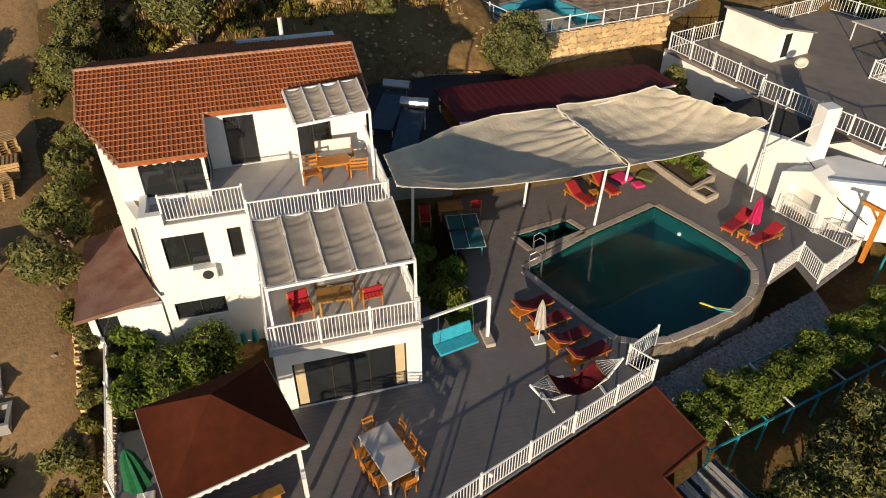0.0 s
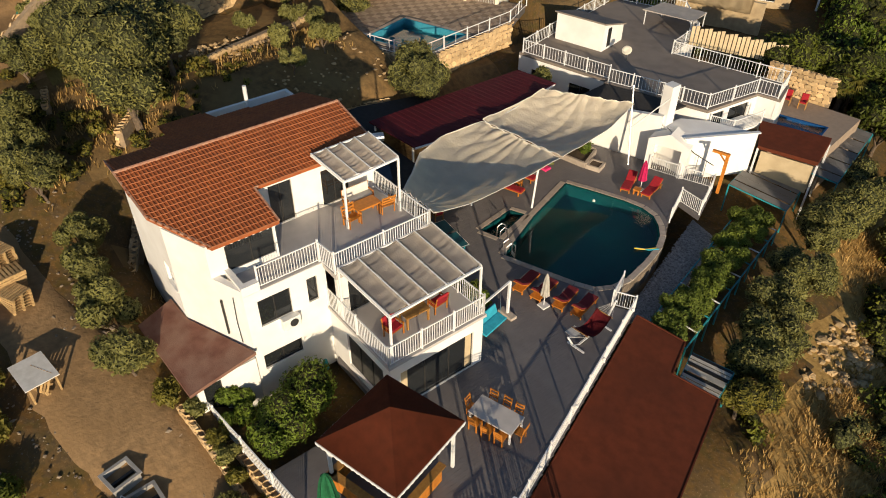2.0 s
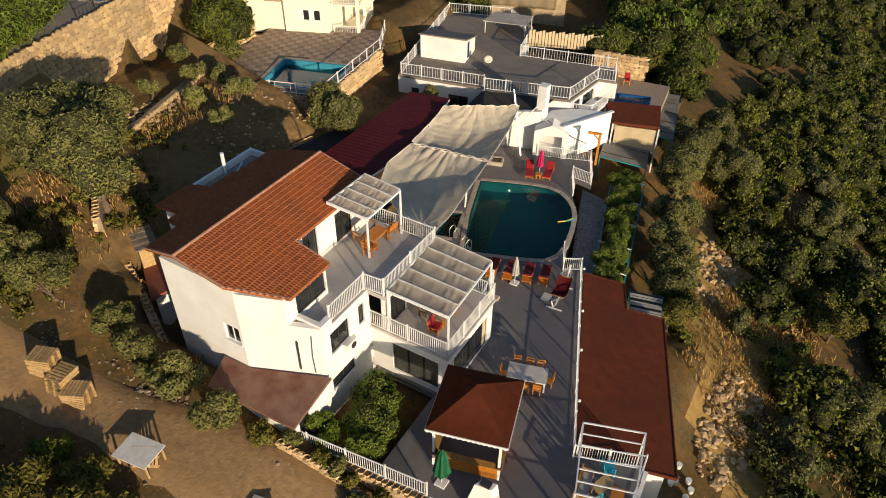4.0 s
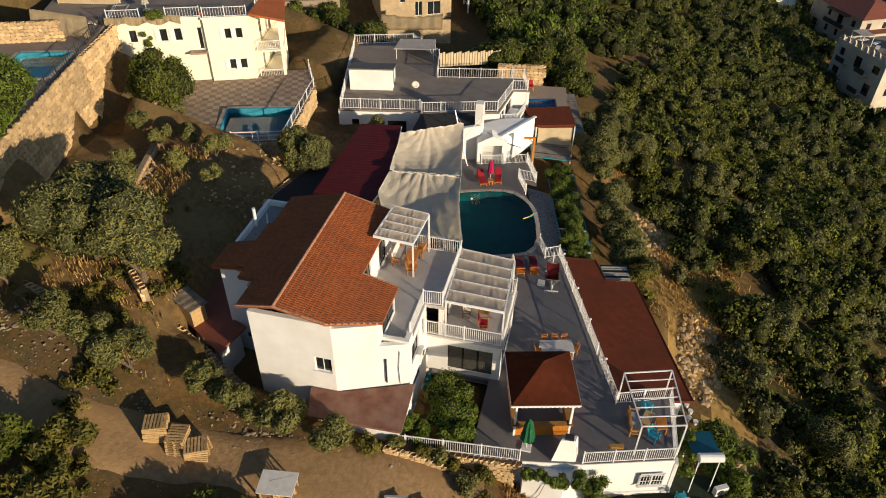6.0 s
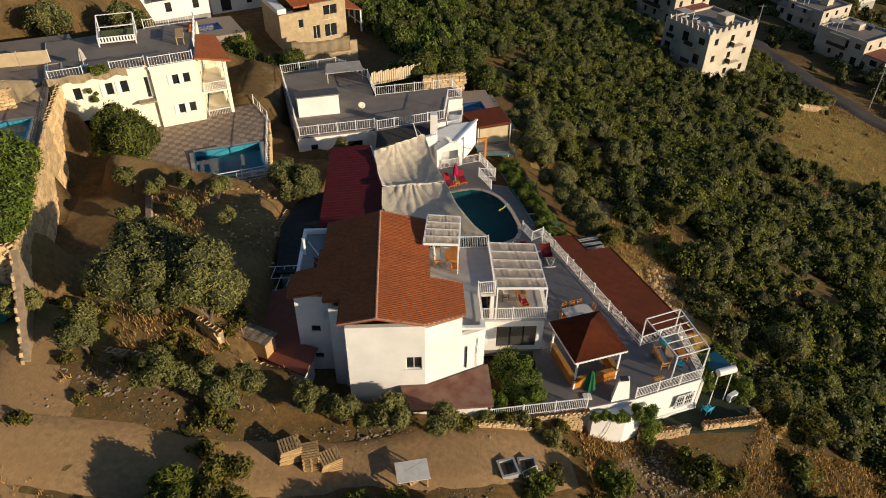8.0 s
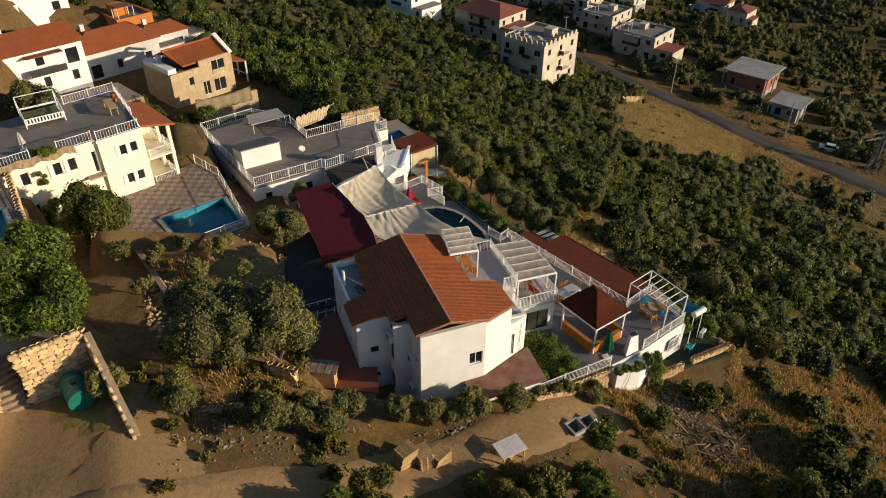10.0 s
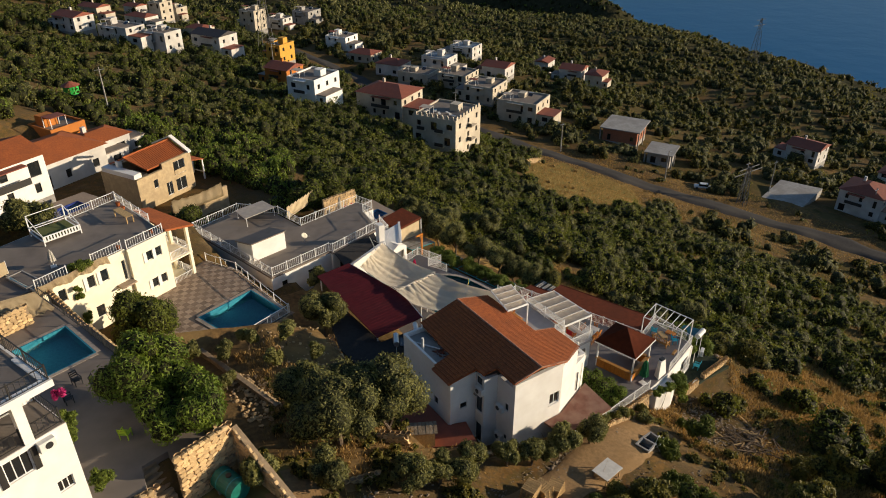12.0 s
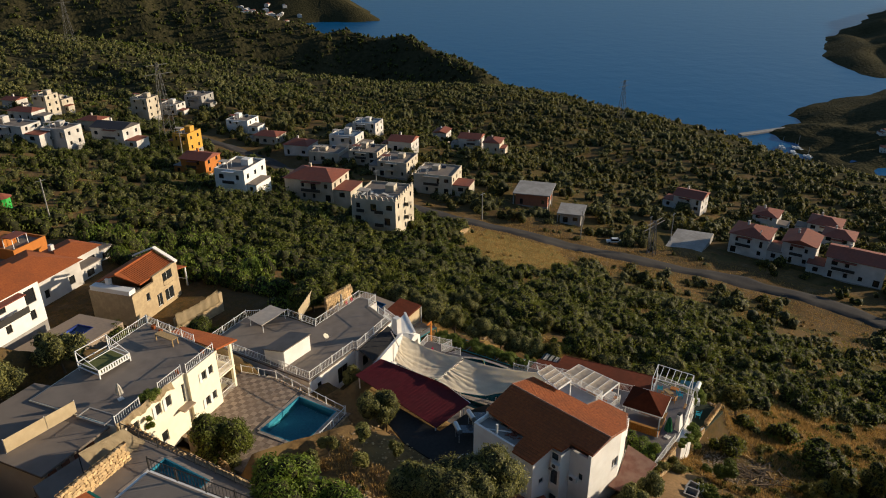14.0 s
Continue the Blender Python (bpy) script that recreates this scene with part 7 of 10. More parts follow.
for odd in (0, 1):
    tv, tf = [], []
    for d_, i, j, x, y in spots[300:]:
        if (i + j) % 2 == odd:
            m = pose(x, y, 0, 0, 0, 22)
            tf += [[len(tv) + k for k in p.vertices] for p in PTILE[odd].polygons]
            tv += [(m @ v.co)[:] for v in PTILE[odd].vertices]
    ob = new("tile_field", numpy_mesh("tile_field", np.array(tv), np.array(tf), PTILE[odd].materials[0]))
    ob.parent = pt
    ob["kind"] = "stuff"
bp = basin(PP, 1.5, 0.45, "swimming_pool", "rectangular turquoise swimming pool, half drained", M["pool_blue"])
bp.matrix_basis = pose(0, 0, 4.3)
cp = coping(PP, "pool_coping", "pale stone coping round the turquoise pool", 0.35)
cp.matrix_basis = pose(0, 0, 4.26)
for p, q in (((-45.7, 14.8), (-39.5, 16.9)), ((-39.6, 17.0), (-41.0, 27.1)), ((-41.0, 27.1), (-43.0, 30.8))):
    railing(p, q, 4.25, 0.95, gap=1.2, posts=2.4)

# ---- white two-storey villa beyond the patio ----
vm = pose(-47.06, 27.5, 3.85, 0, 0, 23)
v1 = thing("white_villa", vm, "white two-storey villa with a broad roof terrace", "villa")
facade(v1, (-4.1, 0), (0, 0), 0, 6.5, 0.3, [(1.75, 2.4, 4.5, 5.5), (2.75, 3.4, 4.5, 5.5), (1.75, 2.4, 1.5, 2.5), (2.75, 3.4, 1.5, 2.5)], M["warm_plaster"], panes=1, frame=M["white_metal"])
facade(v1, (-12.5, 0.35), (-4.1, 0.35), 0, 6.5, 0.3, [(1.6, 2.3, 4.4, 5.6), (4.3, 5.0, 4.4, 5.6), (5.6, 6.3, 4.4, 5.6), (7.0, 8.1, 3.5, 5.6), (4.4, 5.2, 1.2, 2.4), (1.6, 2.3, 1.2, 2.4)], M["warm_plaster"], panes=1, frame=M["white_metal"])
facade(v1, (-4.1, 0.35), (-4.1, 0), 0, 6.5, 0.3, [], M["warm_plaster"])
facade(v1, (0, 0), (2.1, 10.5), 0, 6.5, 0.3, [(3.0, 4.0, 3.8, 5.2)], M["warm_plaster"])
facade(v1, (2.1, 10.5), (-12.5, 10.5), 0, 6.5, 0.3, [], M["warm_plaster"])
facade(v1, (-12.5, 10.5), (-12.5, 0.35), 0, 6.5, 0.3, [(2.0, 3.0, 3.8, 5.2)], M["warm_plaster"])
for x in (-2.37, -1.37):
    for z in (1.45, 4.45):
        part("shutter", box(x - 0.36, x - 0.02, -0.06, -0.02, z, z + 1.1), M["white_metal"], v1, "white open shutter")
for x in (-8.24, -6.94):
    part("shutter", box(x - 0.34, x + 0.0, 0.28, 0.32, 4.35, 5.65), M["white_metal"], v1, "white open shutter")
part("niche_panel", box(-5.5, -4.75, 0.36, 0.4, 3.5, 5.6), M["warm_plaster"], v1)
part("roof_terrace", prism([(-12.4, 0.45), (-4.1, 0.45), (-4.0, 0.1), (-0.1, 0.1), (1.95, 10.4), (-12.4, 10.4)], 6.35, 6.52), M["flat_roof"], v1, "brown-grey tiled roof terrace")
for a, b in (((-12.5, 0.25), (-4.2, 0.25)), ((-4.2, -0.1), (0.1, -0.1))):
    part("cornice", box(a[0], b[0], a[1], a[1] + 0.12, 6.4, 6.62), M["warm_plaster"], v1)
part("tower", prism([(1.5, 6.0), (2.9, 6.0), (2.9, 6.3), (1.5, 6.3)], 0, 5.9), M["warm_plaster"], v1)
for z in (0.05, 2.95):
    part("balcony_floor", prism([(0.1, 0.35), (2.9, 0.35), (2.9, 6.3), (1.4, 6.3)], z - 0.05, z + 0.1), M["warm_plaster"], v1)
for x, y in ((2.72, 0.55), (2.72, 3.4), (2.72, 6.1)):
    part("column", box(x - 0.15, x + 0.15, y - 0.15, y + 0.15, 0.1, 5.9), M["warm_plaster"], v1)
part("tower_roof", prism([(0.05, -0.1), (3.25, -0.1), (3.25, 6.8), (1.4, 6.8)], lambda x, y: 6.75 - 0.24 * x - 0.1, lambda x, y: 6.85 - 0.24 * x), M["roof_tile"], v1, "small terracotta tiled balcony roof")
part("door_balcony", box(-5.7, -4.15, -0.5, 0.34, 3.3, 3.45), M["patio"], v1, "small straw-coloured balcony")
bm = bmesh.new()
rows = []
for i in range(41):
    x = -12.6 + 6.6 * i / 40
    rows.append([bm.verts.new((x, 0.2 - 0.3 * g + 0.05 * math.sin(i * 1.7) * g, 6.95 - 0.12 * abs(math.sin(i * 0.27)) - (0.6 + 0.12 * math.sin(i * 0.5)) * g)) for g in (0, 0.3, 0.6, 1)])
for a, b in zip(rows, rows[1:]):
    for j in range(3):
        bm.faces.new((a[j], b[j], b[j + 1], a[j + 1]))
bmesh.ops.solidify(bm, geom=bm.faces[:], thickness=0.02)
part("awning_cloth", bm, M["sand_cloth"], v1, "drooping sand-coloured cloth")


def vpt(x, y):
    p = vm @ Vector((x, y, 0))
    return (p.x, p.y)


for a, b in (((-4.0, 0.15), (-0.1, 0.15)), ((-7.3, 0.5), (-4.3, 0.5)), ((-12.4, 0.5), (-9.6, 0.5)), ((0.55, 3.0), (1.85, 10.2)), ((-3.2, 10.3), (1.8, 10.3))):
    railing(vpt(*a), vpt(*b), 10.37, 0.95, gap=0.24)
for z in (4.0, 6.9):
    railing(vpt(2.8, 0.7), vpt(2.8, 6.0), z, 0.9, gap=0.15)
    railing(vpt(0.4, 0.45), vpt(2.6, 0.45), z, 0.9, gap=0.15)
sbed = thing("swing_bed", pose(*vpt(-5.85, 8.3), 10.37, 0, 0, 16), "white timber canopy bed frame on the roof terrace", "canopy bed")
for x in (-1.7, 1.7):
    for y in (-1.5, 1.5):
        part("post", box(x - 0.05, x + 0.05, y - 0.05, y + 0.05, 0, 2.1 if y > 0 else 0.95), M["white_metal"], sbed)
for a, b in (((-1.7, -1.5), (1.7, -1.5)), ((1.7, -1.5), (1.7, 1.5)), ((1.7, 1.5), (-1.7, 1.5)), ((-1.7, 1.5), (-1.7, -1.5))):
    part("side_rail", beam((*a, 0.9), (*b, 0.9), 0.08), M["white_metal"], sbed)
    part("side_rail", beam((*a, 0.4), (*b, 0.4), 0.1), M["white_metal"], sbed)
for a, b in (((-1.7, 1.5, 2.1), (1.7, 1.5, 2.1)), ((-1.7, 1.5, 2.1), (-1.7, -1.5, 0.95)), ((1.7, 1.5, 2.1), (1.7, -1.5, 0.95)), ((-1.7, -0.2, 1.45), (1.7, -0.2, 1.45))):
    part("beam", beam(a, b, 0.06), M["white_metal"], sbed)
for i in range(12):
    part("slat", box(-1.55 + 0.28 * i - 0.07, -1.55 + 0.28 * i + 0.07, -1.53, -1.47, 0.4, 0.9), M["white_metal"], sbed)
part("mattress", box(-1.55, 1.55, -1.35, 1.35, 0.45, 0.6, bevel=0.05), M["olive_cloth"], sbed, "pale green mattress")
closed_parasol(pose(*vpt(-9.4, 2.9), 10.37), M["white_cloth"], "furled cream parasol on the roof terrace", 1.7, 0.24)
pb = table(M["old_wood"], M["old_wood"], 2.6, 0.8, 0.75, "weathered picnic table on the roof terrace", "picnic_table")
pb.matrix_basis = pose(*vpt(-0.3, 5.7), 10.37, 0, 0, 105)
for k, (x, y, r) in enumerate(((0.9, 7.6, 0.22), (1.2, 8.8, 0.25), (-4.4, 0.9, 0.2), (-0.7, 1.0, 0.2))):
    fp = thing("flower_pot", pose(*vpt(x, y), 10.37), "terracotta flower pot with a green plant on the terrace", "flower pot", "flower pots")
    part("pot", tube([(0, 0, 0), (0, 0, r * 1.7)], r * 0.75, 12, None, r), M["roof_tile"], fp)
# plunge pool on the wing's roof
pp = thing("plunge_pool", pose(-59.3, 25.6, 10.2, 0, 0, 113), "narrow turquoise plunge pool on the wing's roof", "pool")
for a in ((-1.6, 1.6, -0.75, -0.6), (-1.6, 1.6, 0.6, 0.75), (-1.6, -1.45, -0.6, 0.6), (1.45, 1.6, -0.6, 0.6)):
    part("rim", box(*a, 0, 0.22, bevel=0.02), M["concrete"], pp)
part("water", box(-1.45, 1.45, -0.6, 0.6, 0.01, 0.14), M["pool_blue"], pp)
# lower wing with tarpaulin and upper pool
wing = thing("lower_wing", pose(0, 0, 0), "flat-roofed wing with a rubble front and paved roof", "building")
part("wall", prism([(-57.9, 24.5), (-64.9, 21.9), (-69.0, 31.5), (-61.6, 34.5), (-57.0, 27.0)], 4.0, 9.98), M["cream"], wing)
part("roof", prism([(-57.6, 24.2), (-65.2, 21.4), (-69.4, 32.0), (-61.4, 35.0), (-56.6, 27.0)], 9.99, 10.2), M["flat_roof"], wing, "brown-grey paved roof")
for k in range(4):
    part("opening", box(0.5 + 1.2 * k, 1.2 + 1.2 * k, -0.06, 0.02, 5.0, 5.85), M["brick"], wing).matrix_basis = pose(-65.1, 21.6, 4.0, 0, 0, 20)
stone_wall((-65.4, 15.9), (-59.6, 18.2), 10.25, 11.9, 0.4, "limestone wall at the back of the pool terrace", seed=21, limit=90)
scr = thing("canvas_screen", pose(-66.2, 26.2, 10.2, 0, 0, 12), "cream canvas windbreak standing on the roof", "screen")
for x, l in ((0.0, 3.4), (3.45, 2.6)):
    part("canvas", box(x, x + l, -0.02, 0.02, 0.05, 1.35), M["sand_cloth"], scr)
for x in (0.0, 3.42, 6.05):
    part("post", box(x - 0.03, x + 0.03, 0.03, 0.09, 0, 1.4), M["white_metal"], scr)
bm = bmesh.new()
rows = []
for i in range(25):
    f = i / 24
    rows.append([bm.verts.new((-62.8 + 4.0 * f + (0.9 + 0.1 * f) * g, 19.0 + 1.7 * f - (1.7 - 0.3 * f) * g + 0.12 * math.sin(i * 1.9) * g, 12.5 - 0.9 * f - (1.7 - 0.55 * f) * g - 0.12 * math.sin(3.1 * g) + 0.1 * math.sin(i * 1.3) * g)) for g in (0, 0.15, 0.3, 0.5, 0.7, 0.85, 1)])
for a, b in zip(rows, rows[1:]):
    for j in range(6):
        bm.faces.new((a[j], b[j], b[j + 1], a[j + 1]))
bmesh.ops.solidify(bm, geom=bm.faces[:], thickness=0.02)
tp = thing("tarpaulin", pose(0, 0, 0), "sand-coloured tarpaulin hung from posts behind the pool", "tarpaulin")
part("cloth", bm, M["sand_cloth"], tp, smooth=True)
for x, y, z in ((-62.8, 19.05, 12.5), (-60.8, 19.9, 12.05), (-58.85, 20.75, 11.6)):
    part("post", beam((x, y, 10.25), (x, y, z), 0.06), M["dark_frame"], tp)
UP = [(-61.6, 15.2), (-57.5, 16.5), (-56.2, 11.6), (-60.3, 10.4)]
UT = [(-66.0, 20.6), (-58.6, 22.4), (-57.2, 18.6), (-56.3, 15.6), (-51.5, -2.1), (-54.4, -3.0), (-54.6, -1.2), (-56.2, -1.6), (-56.4, -3.5), (-58.6, -3.9), (-66.0, -4.0)]
solo("upper_terrace", deck_slab(UT, [UP], 8.4, 10.25), M["flat_roof"], "grey-brown paved upper terrace with a pool", "terrace", "structure")
up = basin(UP, 1.4, 0.2, "swimming_pool", "turquoise plunge pool on the upper terrace", M["pool_blue"])
up.matrix_basis = pose(0, 0, 10.28)
cq = coping(UP, "pool_coping", "pale coping round the upper pool", 0.3)
cq.matrix_basis = pose(0, 0, 10.25)
railing((-58.6, 22.2), (-56.7, 16.0), 10.25, 0.9, gap=0.4, m=M["dark_frame"], label="black steel railing on the upper terrace")
railing((-56.7, 16.0), (-54.4, 8.0), 10.25, 0.9, gap=0.4, m=M["dark_frame"], label="black steel railing on the upper terrace")
for x, y, a in ((-58.0, 8.6, 20), (-56.9, 7.6, 60), (-58.8, 6.9, 100), (-56.0, 5.6, 10)):
    c = chair(M["black_plastic"], None, "dark garden chair on the upper terrace", "garden_chair", 0.55, "dark chairs")
    c.matrix_basis = pose(x, y, 10.25, 0, 0, a)
c = chair(M["lime"], None, "lime yellow garden chair on the upper terrace", "garden_chair", 0.6)
c.matrix_basis = pose(-56.4, 1.4, 10.25, 0, 0, 140)
sp = thing("stone_steps", pose(-55.4, -3.9, 7.7, 0, 0, 16), "dark rubble steps up to the terrace", "steps", kind="structure")
for k in range(9):
    part("step", box(-0.75, 0.75, 0.3 * k, 0.3 * k + 0.36, -0.5, 0.26 * (k + 1), bevel=0.03), M["stone_joint"], sp)
tk = thing("water_tank", pose(-51.95, -4.15, 7.72, 0, 0, -72), "dark green cylindrical water tank lying on its side", "water tank")
part("drum", tube([(-1.0, 0, 0.75), (-0.92, 0, 0.75), (0.92, 0, 0.75), (1.0, 0, 0.75)], 0.72, 20), M["tank_green"], tk, smooth=False)
for x in (-0.5, 0.5):
    part("cradle", box(x - 0.1, x + 0.1, -0.6, 0.6, 0, 0.25), M["concrete"], tk)
    part("band", tube([(x - 0.04, 0, 0.75), (x + 0.04, 0, 0.75)], 0.735, 20), M["teal_metal"], tk)
part("filler_cap", tube([(0, 0, 1.45), (0, 0, 1.55)], 0.18, 12), M["black_plastic"], tk)

# ---- white villa in the lower left with its roof terrace ----
h1 = thing("white_villa", pose(0, 0, 0), "tall white villa with a paved roof terrace and tiled roof", "villa")
HE, HN, HW, HS = (-59.1, -3.1), (-62.2, 5.4), (-72.5, 1.6), (-69.4, -6.9)
facade(h1, HS, HE, 9.0, 7.5, 0.3, [(7.65, 8.95, 5.85, 7.2), (9.6, 10.45, 3.45, 4.25), (5.2, 6.4, 5.85, 7.2), (7.9, 9.2, 1.0, 2.4)], M["plaster"], frame=M["white_metal"], panes=3)
hd = Vector((HE[0] - HS[0], HE[1] - HS[1], 0)).normalized()
hn = Vector((-hd.y, hd.x, 0))


def hpt(u, v):
    """A point of the villa's plan: u along its south front, v inwards."""
    p = Vector((HS[0], HS[1], 0)) + hd * u + hn * v
    return (p.x, p.y)


for u0, u1 in ((7.3, 7.62), (8.98, 9.3)):
    part("shutter", prism([hpt(u0, -0.05), hpt(u1, -0.05), hpt(u1, -0.01), hpt(u0, -0.01)], 14.8, 16.25), M["dark_frame"], h1, "dark grey open shutter")
facade(h1, HS, hpt(5.2, 0), 16.5, 2.7, 0.3, [], M["plaster"])
facade(h1, hpt(5.2, 0.3), hpt(5.2, 3.2), 16.5, 2.7, 0.3, [], M["plaster"])
facade(h1, hpt(5.2, 3.0), hpt(10.98, 3.0), 16.5, 2.4, 0.25, [(0.8, 2.6, 0.05, 2.1), (3.4, 5.0, 0.05, 2.1)], M["plaster"], frame=M["dark_frame"])
part("balcony_slab", prism([hpt(5.2, 0.05), hpt(10.93, 0.05), hpt(10.93, 3.0), hpt(5.2, 3.0)], 16.2, 16.52), M["flat_roof"], h1, "paved balcony floor")
part("column", prism([hpt(8.9, 0.02), hpt(9.4, 0.02), hpt(9.4, 0.5), hpt(8.9, 0.5)], 16.5, 19.0), M["plaster"], h1)
part("lintel", prism([hpt(5.2, -0.04), hpt(11.05, -0.04), hpt(11.05, 0.4), hpt(5.2, 0.4)], 18.95, 19.35), M["plaster"], h1)
part("lintel", prism([hpt(10.6, 0.4), hpt(11.05, 0.4), hpt(11.05, 3.2), hpt(10.6, 3.2)], 18.95, 19.35), M["plaster"], h1)
facade(h1, HE, HN, 9.0, 7.5, 0.3, [(5.2, 6.2, 3.8, 5.2)], M["plaster"], frame=M["white_metal"])
facade(h1, hpt(10.98, 3.0), HN, 16.5, 2.7, 0.3, [(2.0, 3.4, 0.1, 2.1)], M["plaster"], frame=M["white_metal"])
facade(h1, HN, HW, 9.0, 10.2, 0.3, [], M["plaster"])
facade(h1, HW, HS, 9.0, 10.2, 0.3, [], M["plaster"])
part("roof_terrace", prism([(-59.35, -2.9), (-62.3, 5.1), (-72.2, 1.5), (-69.3, -6.5)], 18.9, 19.25), M["flat_roof"], h1, "brown-grey paved roof terrace")
part("tile_roof", prism([(-66.0, 3.9), (-64.2, -2.6), (-63.6, -5.4), (-73.0, -8.0), (-73.5, 1.5)], lambda x, y: 20.5 - 0.22 * (x + 64.5), lambda x, y: 20.7 - 0.22 * (x + 64.5)), M["roof_tile"], h1, "red-brown tiled roof over the west half")
part("gutter", beam((-65.9, 3.9, 20.95), (-64.1, -2.6, 20.6), 0.14), M["tank_green"], h1)
part("wall", prism([(-66.4, 3.3), (-64.8, -3.4), (-64.3, -5.2), (-71.5, -6.9), (-72.0, 1.2)], 19.2, 20.5), M["plaster"], h1)
for p, q, z in (((-59.2, -3.0), (-62.2, 5.2), 19.25), ((-64.4, -4.9), (-59.2, -3.0), 19.25), (hpt(5.4, 0.15), hpt(8.85, 0.15), 16.52), (hpt(9.45, 0.15), hpt(10.85, 0.15), 16.52), (hpt(10.85, 0.2), hpt(10.85, 2.9), 16.52)):
    railing(p, q, z, 0.95, gap=0.25, m=M["dark_frame"], label="black steel railing of the white villa's terrace")
hc = thing("air_conditioner", pose(*hpt(9.75, -0.11), 15.75, 0, 0, -70), "white outdoor air conditioner on the villa's wall", "air conditioner")
part("case", box(-0.1, 0.25, -0.42, 0.42, 0, 0.6, bevel=0.02), M["plastic"], hc)
part("fan_grille", tube([(0.25, 0.05, 0.3), (0.27, 0.05, 0.3)], 0.2, 16), M["black_plastic"], hc)
part("bracket", box(-0.1, 0.2, -0.3, 0.3, -0.05, 0), M["white_metal"], hc)


# ---- village houses ----
def house(x, y, rot, l, d, h, roof, wall, label, z=None, lift=0.0, roof_mat=None, storeys=2, chimney=True, win_m=None, cat="house", extras=True):
    """A house with its west face along local x from the origin, y to the back; windows on both seen faces."""
    m = pose(x, y, 0, 0, 0, rot)
    cx, cy = (m @ Vector((l / 2, d / 2, 0)))[:2]
    pts = [m @ Vector(p) for p in ((0, 0, 0), (l, 0, 0), (l, d, 0), (0, d, 0))]
    low = min(land_at(p.x, p.y) for p in pts) - 0.6
    z = max(land_at(p.x, p.y) for p in pts[:2]) if z is None else z
    t = thing("house", pose(x, y, z + lift, 0, 0, rot), label, cat, "village houses")
    part("plinth", box(0.02, l - 0.02, 0.02, d - 0.02, low - z - lift, 0), M["concrete"], t)
    wins = []
    sh = h / storeys
    n = max(int(l / 3.2), 2)
    pick = random.Random(int(x * 7 + y * 13))
    for s in range(storeys):
        for k in range(n):
            if pick.random() < 0.3:
                continue
            c = l * (k + 0.5 + pick.uniform(-0.12, 0.12)) / n
            hw = pick.choice((0.4, 0.5, 0.75))
            wins.append((c - hw, c + hw, s * sh + (0.9 if (k + s) % 3 else 0.25), s * sh + 2.15))
    wins2 = []
    n2 = max(int(d / 3.4), 1)
    for s in range(storeys):
        for k in range(n2):
            c = d * (k + 0.5) / n2
            wins2.append((c - 0.5, c + 0.5, s * sh + 0.9, s * sh + 2.15))
    facade(t, (0, 0), (l, 0), 0, h, 0.25, wins, wall, panes=1, frame=win_m)
    facade(t, (l, 0), (l, d), 0, h, 0.25, wins2, wall, panes=1, frame=win_m)
    facade(t, (l, d), (0, d), 0, h, 0.25, [], wall)
    facade(t, (0, d), (0, 0), 0, h, 0.25, [], wall)
    rm = roof_mat or (M["far_tile"] if roof in ("gable", "hip") else M["flat_roof"])
    o = 0.45
    if extras and roof != "slab":
        # a lower wing at one end, a balcony with its door canopy, and a garden wall
        wl, wd, wh = l * pick.uniform(0.3, 0.45), d * pick.uniform(0.5, 0.75), h * pick.uniform(0.4, 0.62)
        wx = -wl + 0.05 if pick.random() < 0.55 else l - 0.05
        wing_ = part("wing", box(wx, wx + wl, 0.6, 0.6 + wd, low - z - lift, wh), wall, t)
        part("wing_roof", box(wx - 0.15, wx + wl + 0.15, 0.45, 0.75 + wd, wh + 0.003, wh + 0.16), M["flat_roof"] if pick.random() < 0.6 else M["far_tile"], wing_)
        part("window", box(wx + wl * 0.35, wx + wl * 0.65, 0.57, 0.6, max(wh - 1.9, 0.3), wh - 0.6), M["glass"], wing_)
        if storeys > 1:
            bx = l * pick.uniform(0.1, 0.45)
            bal = part("balcony", box(bx, bx + l * 0.4, -1.15, -0.004, sh - 0.14, sh), wall, t)
            part("balcony_rail", box(bx, bx + l * 0.4, -1.15, -1.1, sh, sh + 0.85), M["dark_frame"] if pick.random() < 0.5 else wall, bal)
            part("canopy", box(bx, bx + l * 0.4, -1.2, -0.004, h - 0.5, h - 0.38), M["far_tile"] if roof != "flat" else wall, bal)
    if roof == "slab":
        part("roof", box(-0.9, l + 0.9, -0.9, d + 0.9, h + 0.003, h + 0.28), M["concrete"], t, "overhanging grey concrete roof slab")
        for cx_, cy_ in ((l + 0.6, -0.6), (l + 0.6, d * 0.5), (-0.6, -0.6)):
            part("column", box(cx_ - 0.15, cx_ + 0.15, cy_ - 0.15, cy_ + 0.15, low - z - lift, h), M["concrete"], t)
    elif roof == "flat":
        part("roof", box(0.2, l - 0.2, 0.2, d - 0.2, h - 0.55, h - 0.4), rm, t)
        hx, hy = l * pick.uniform(0.1, 0.6), d * pick.uniform(0.3, 0.55)
        part("stair_head", box(hx, hx + 2.2, hy, hy + 2.4, h - 0.4, h + pick.uniform(0.9, 1.9)), wall, t)
        part("roof_pergola", box(l * 0.1, l * 0.1 + 2.8, d * 0.08, d * 0.08 + 2.2, h + 1.5, h + 1.58), M["far_tile"] if pick.random() < 0.4 else M["awning"], t, "light canopy on the roof terrace")
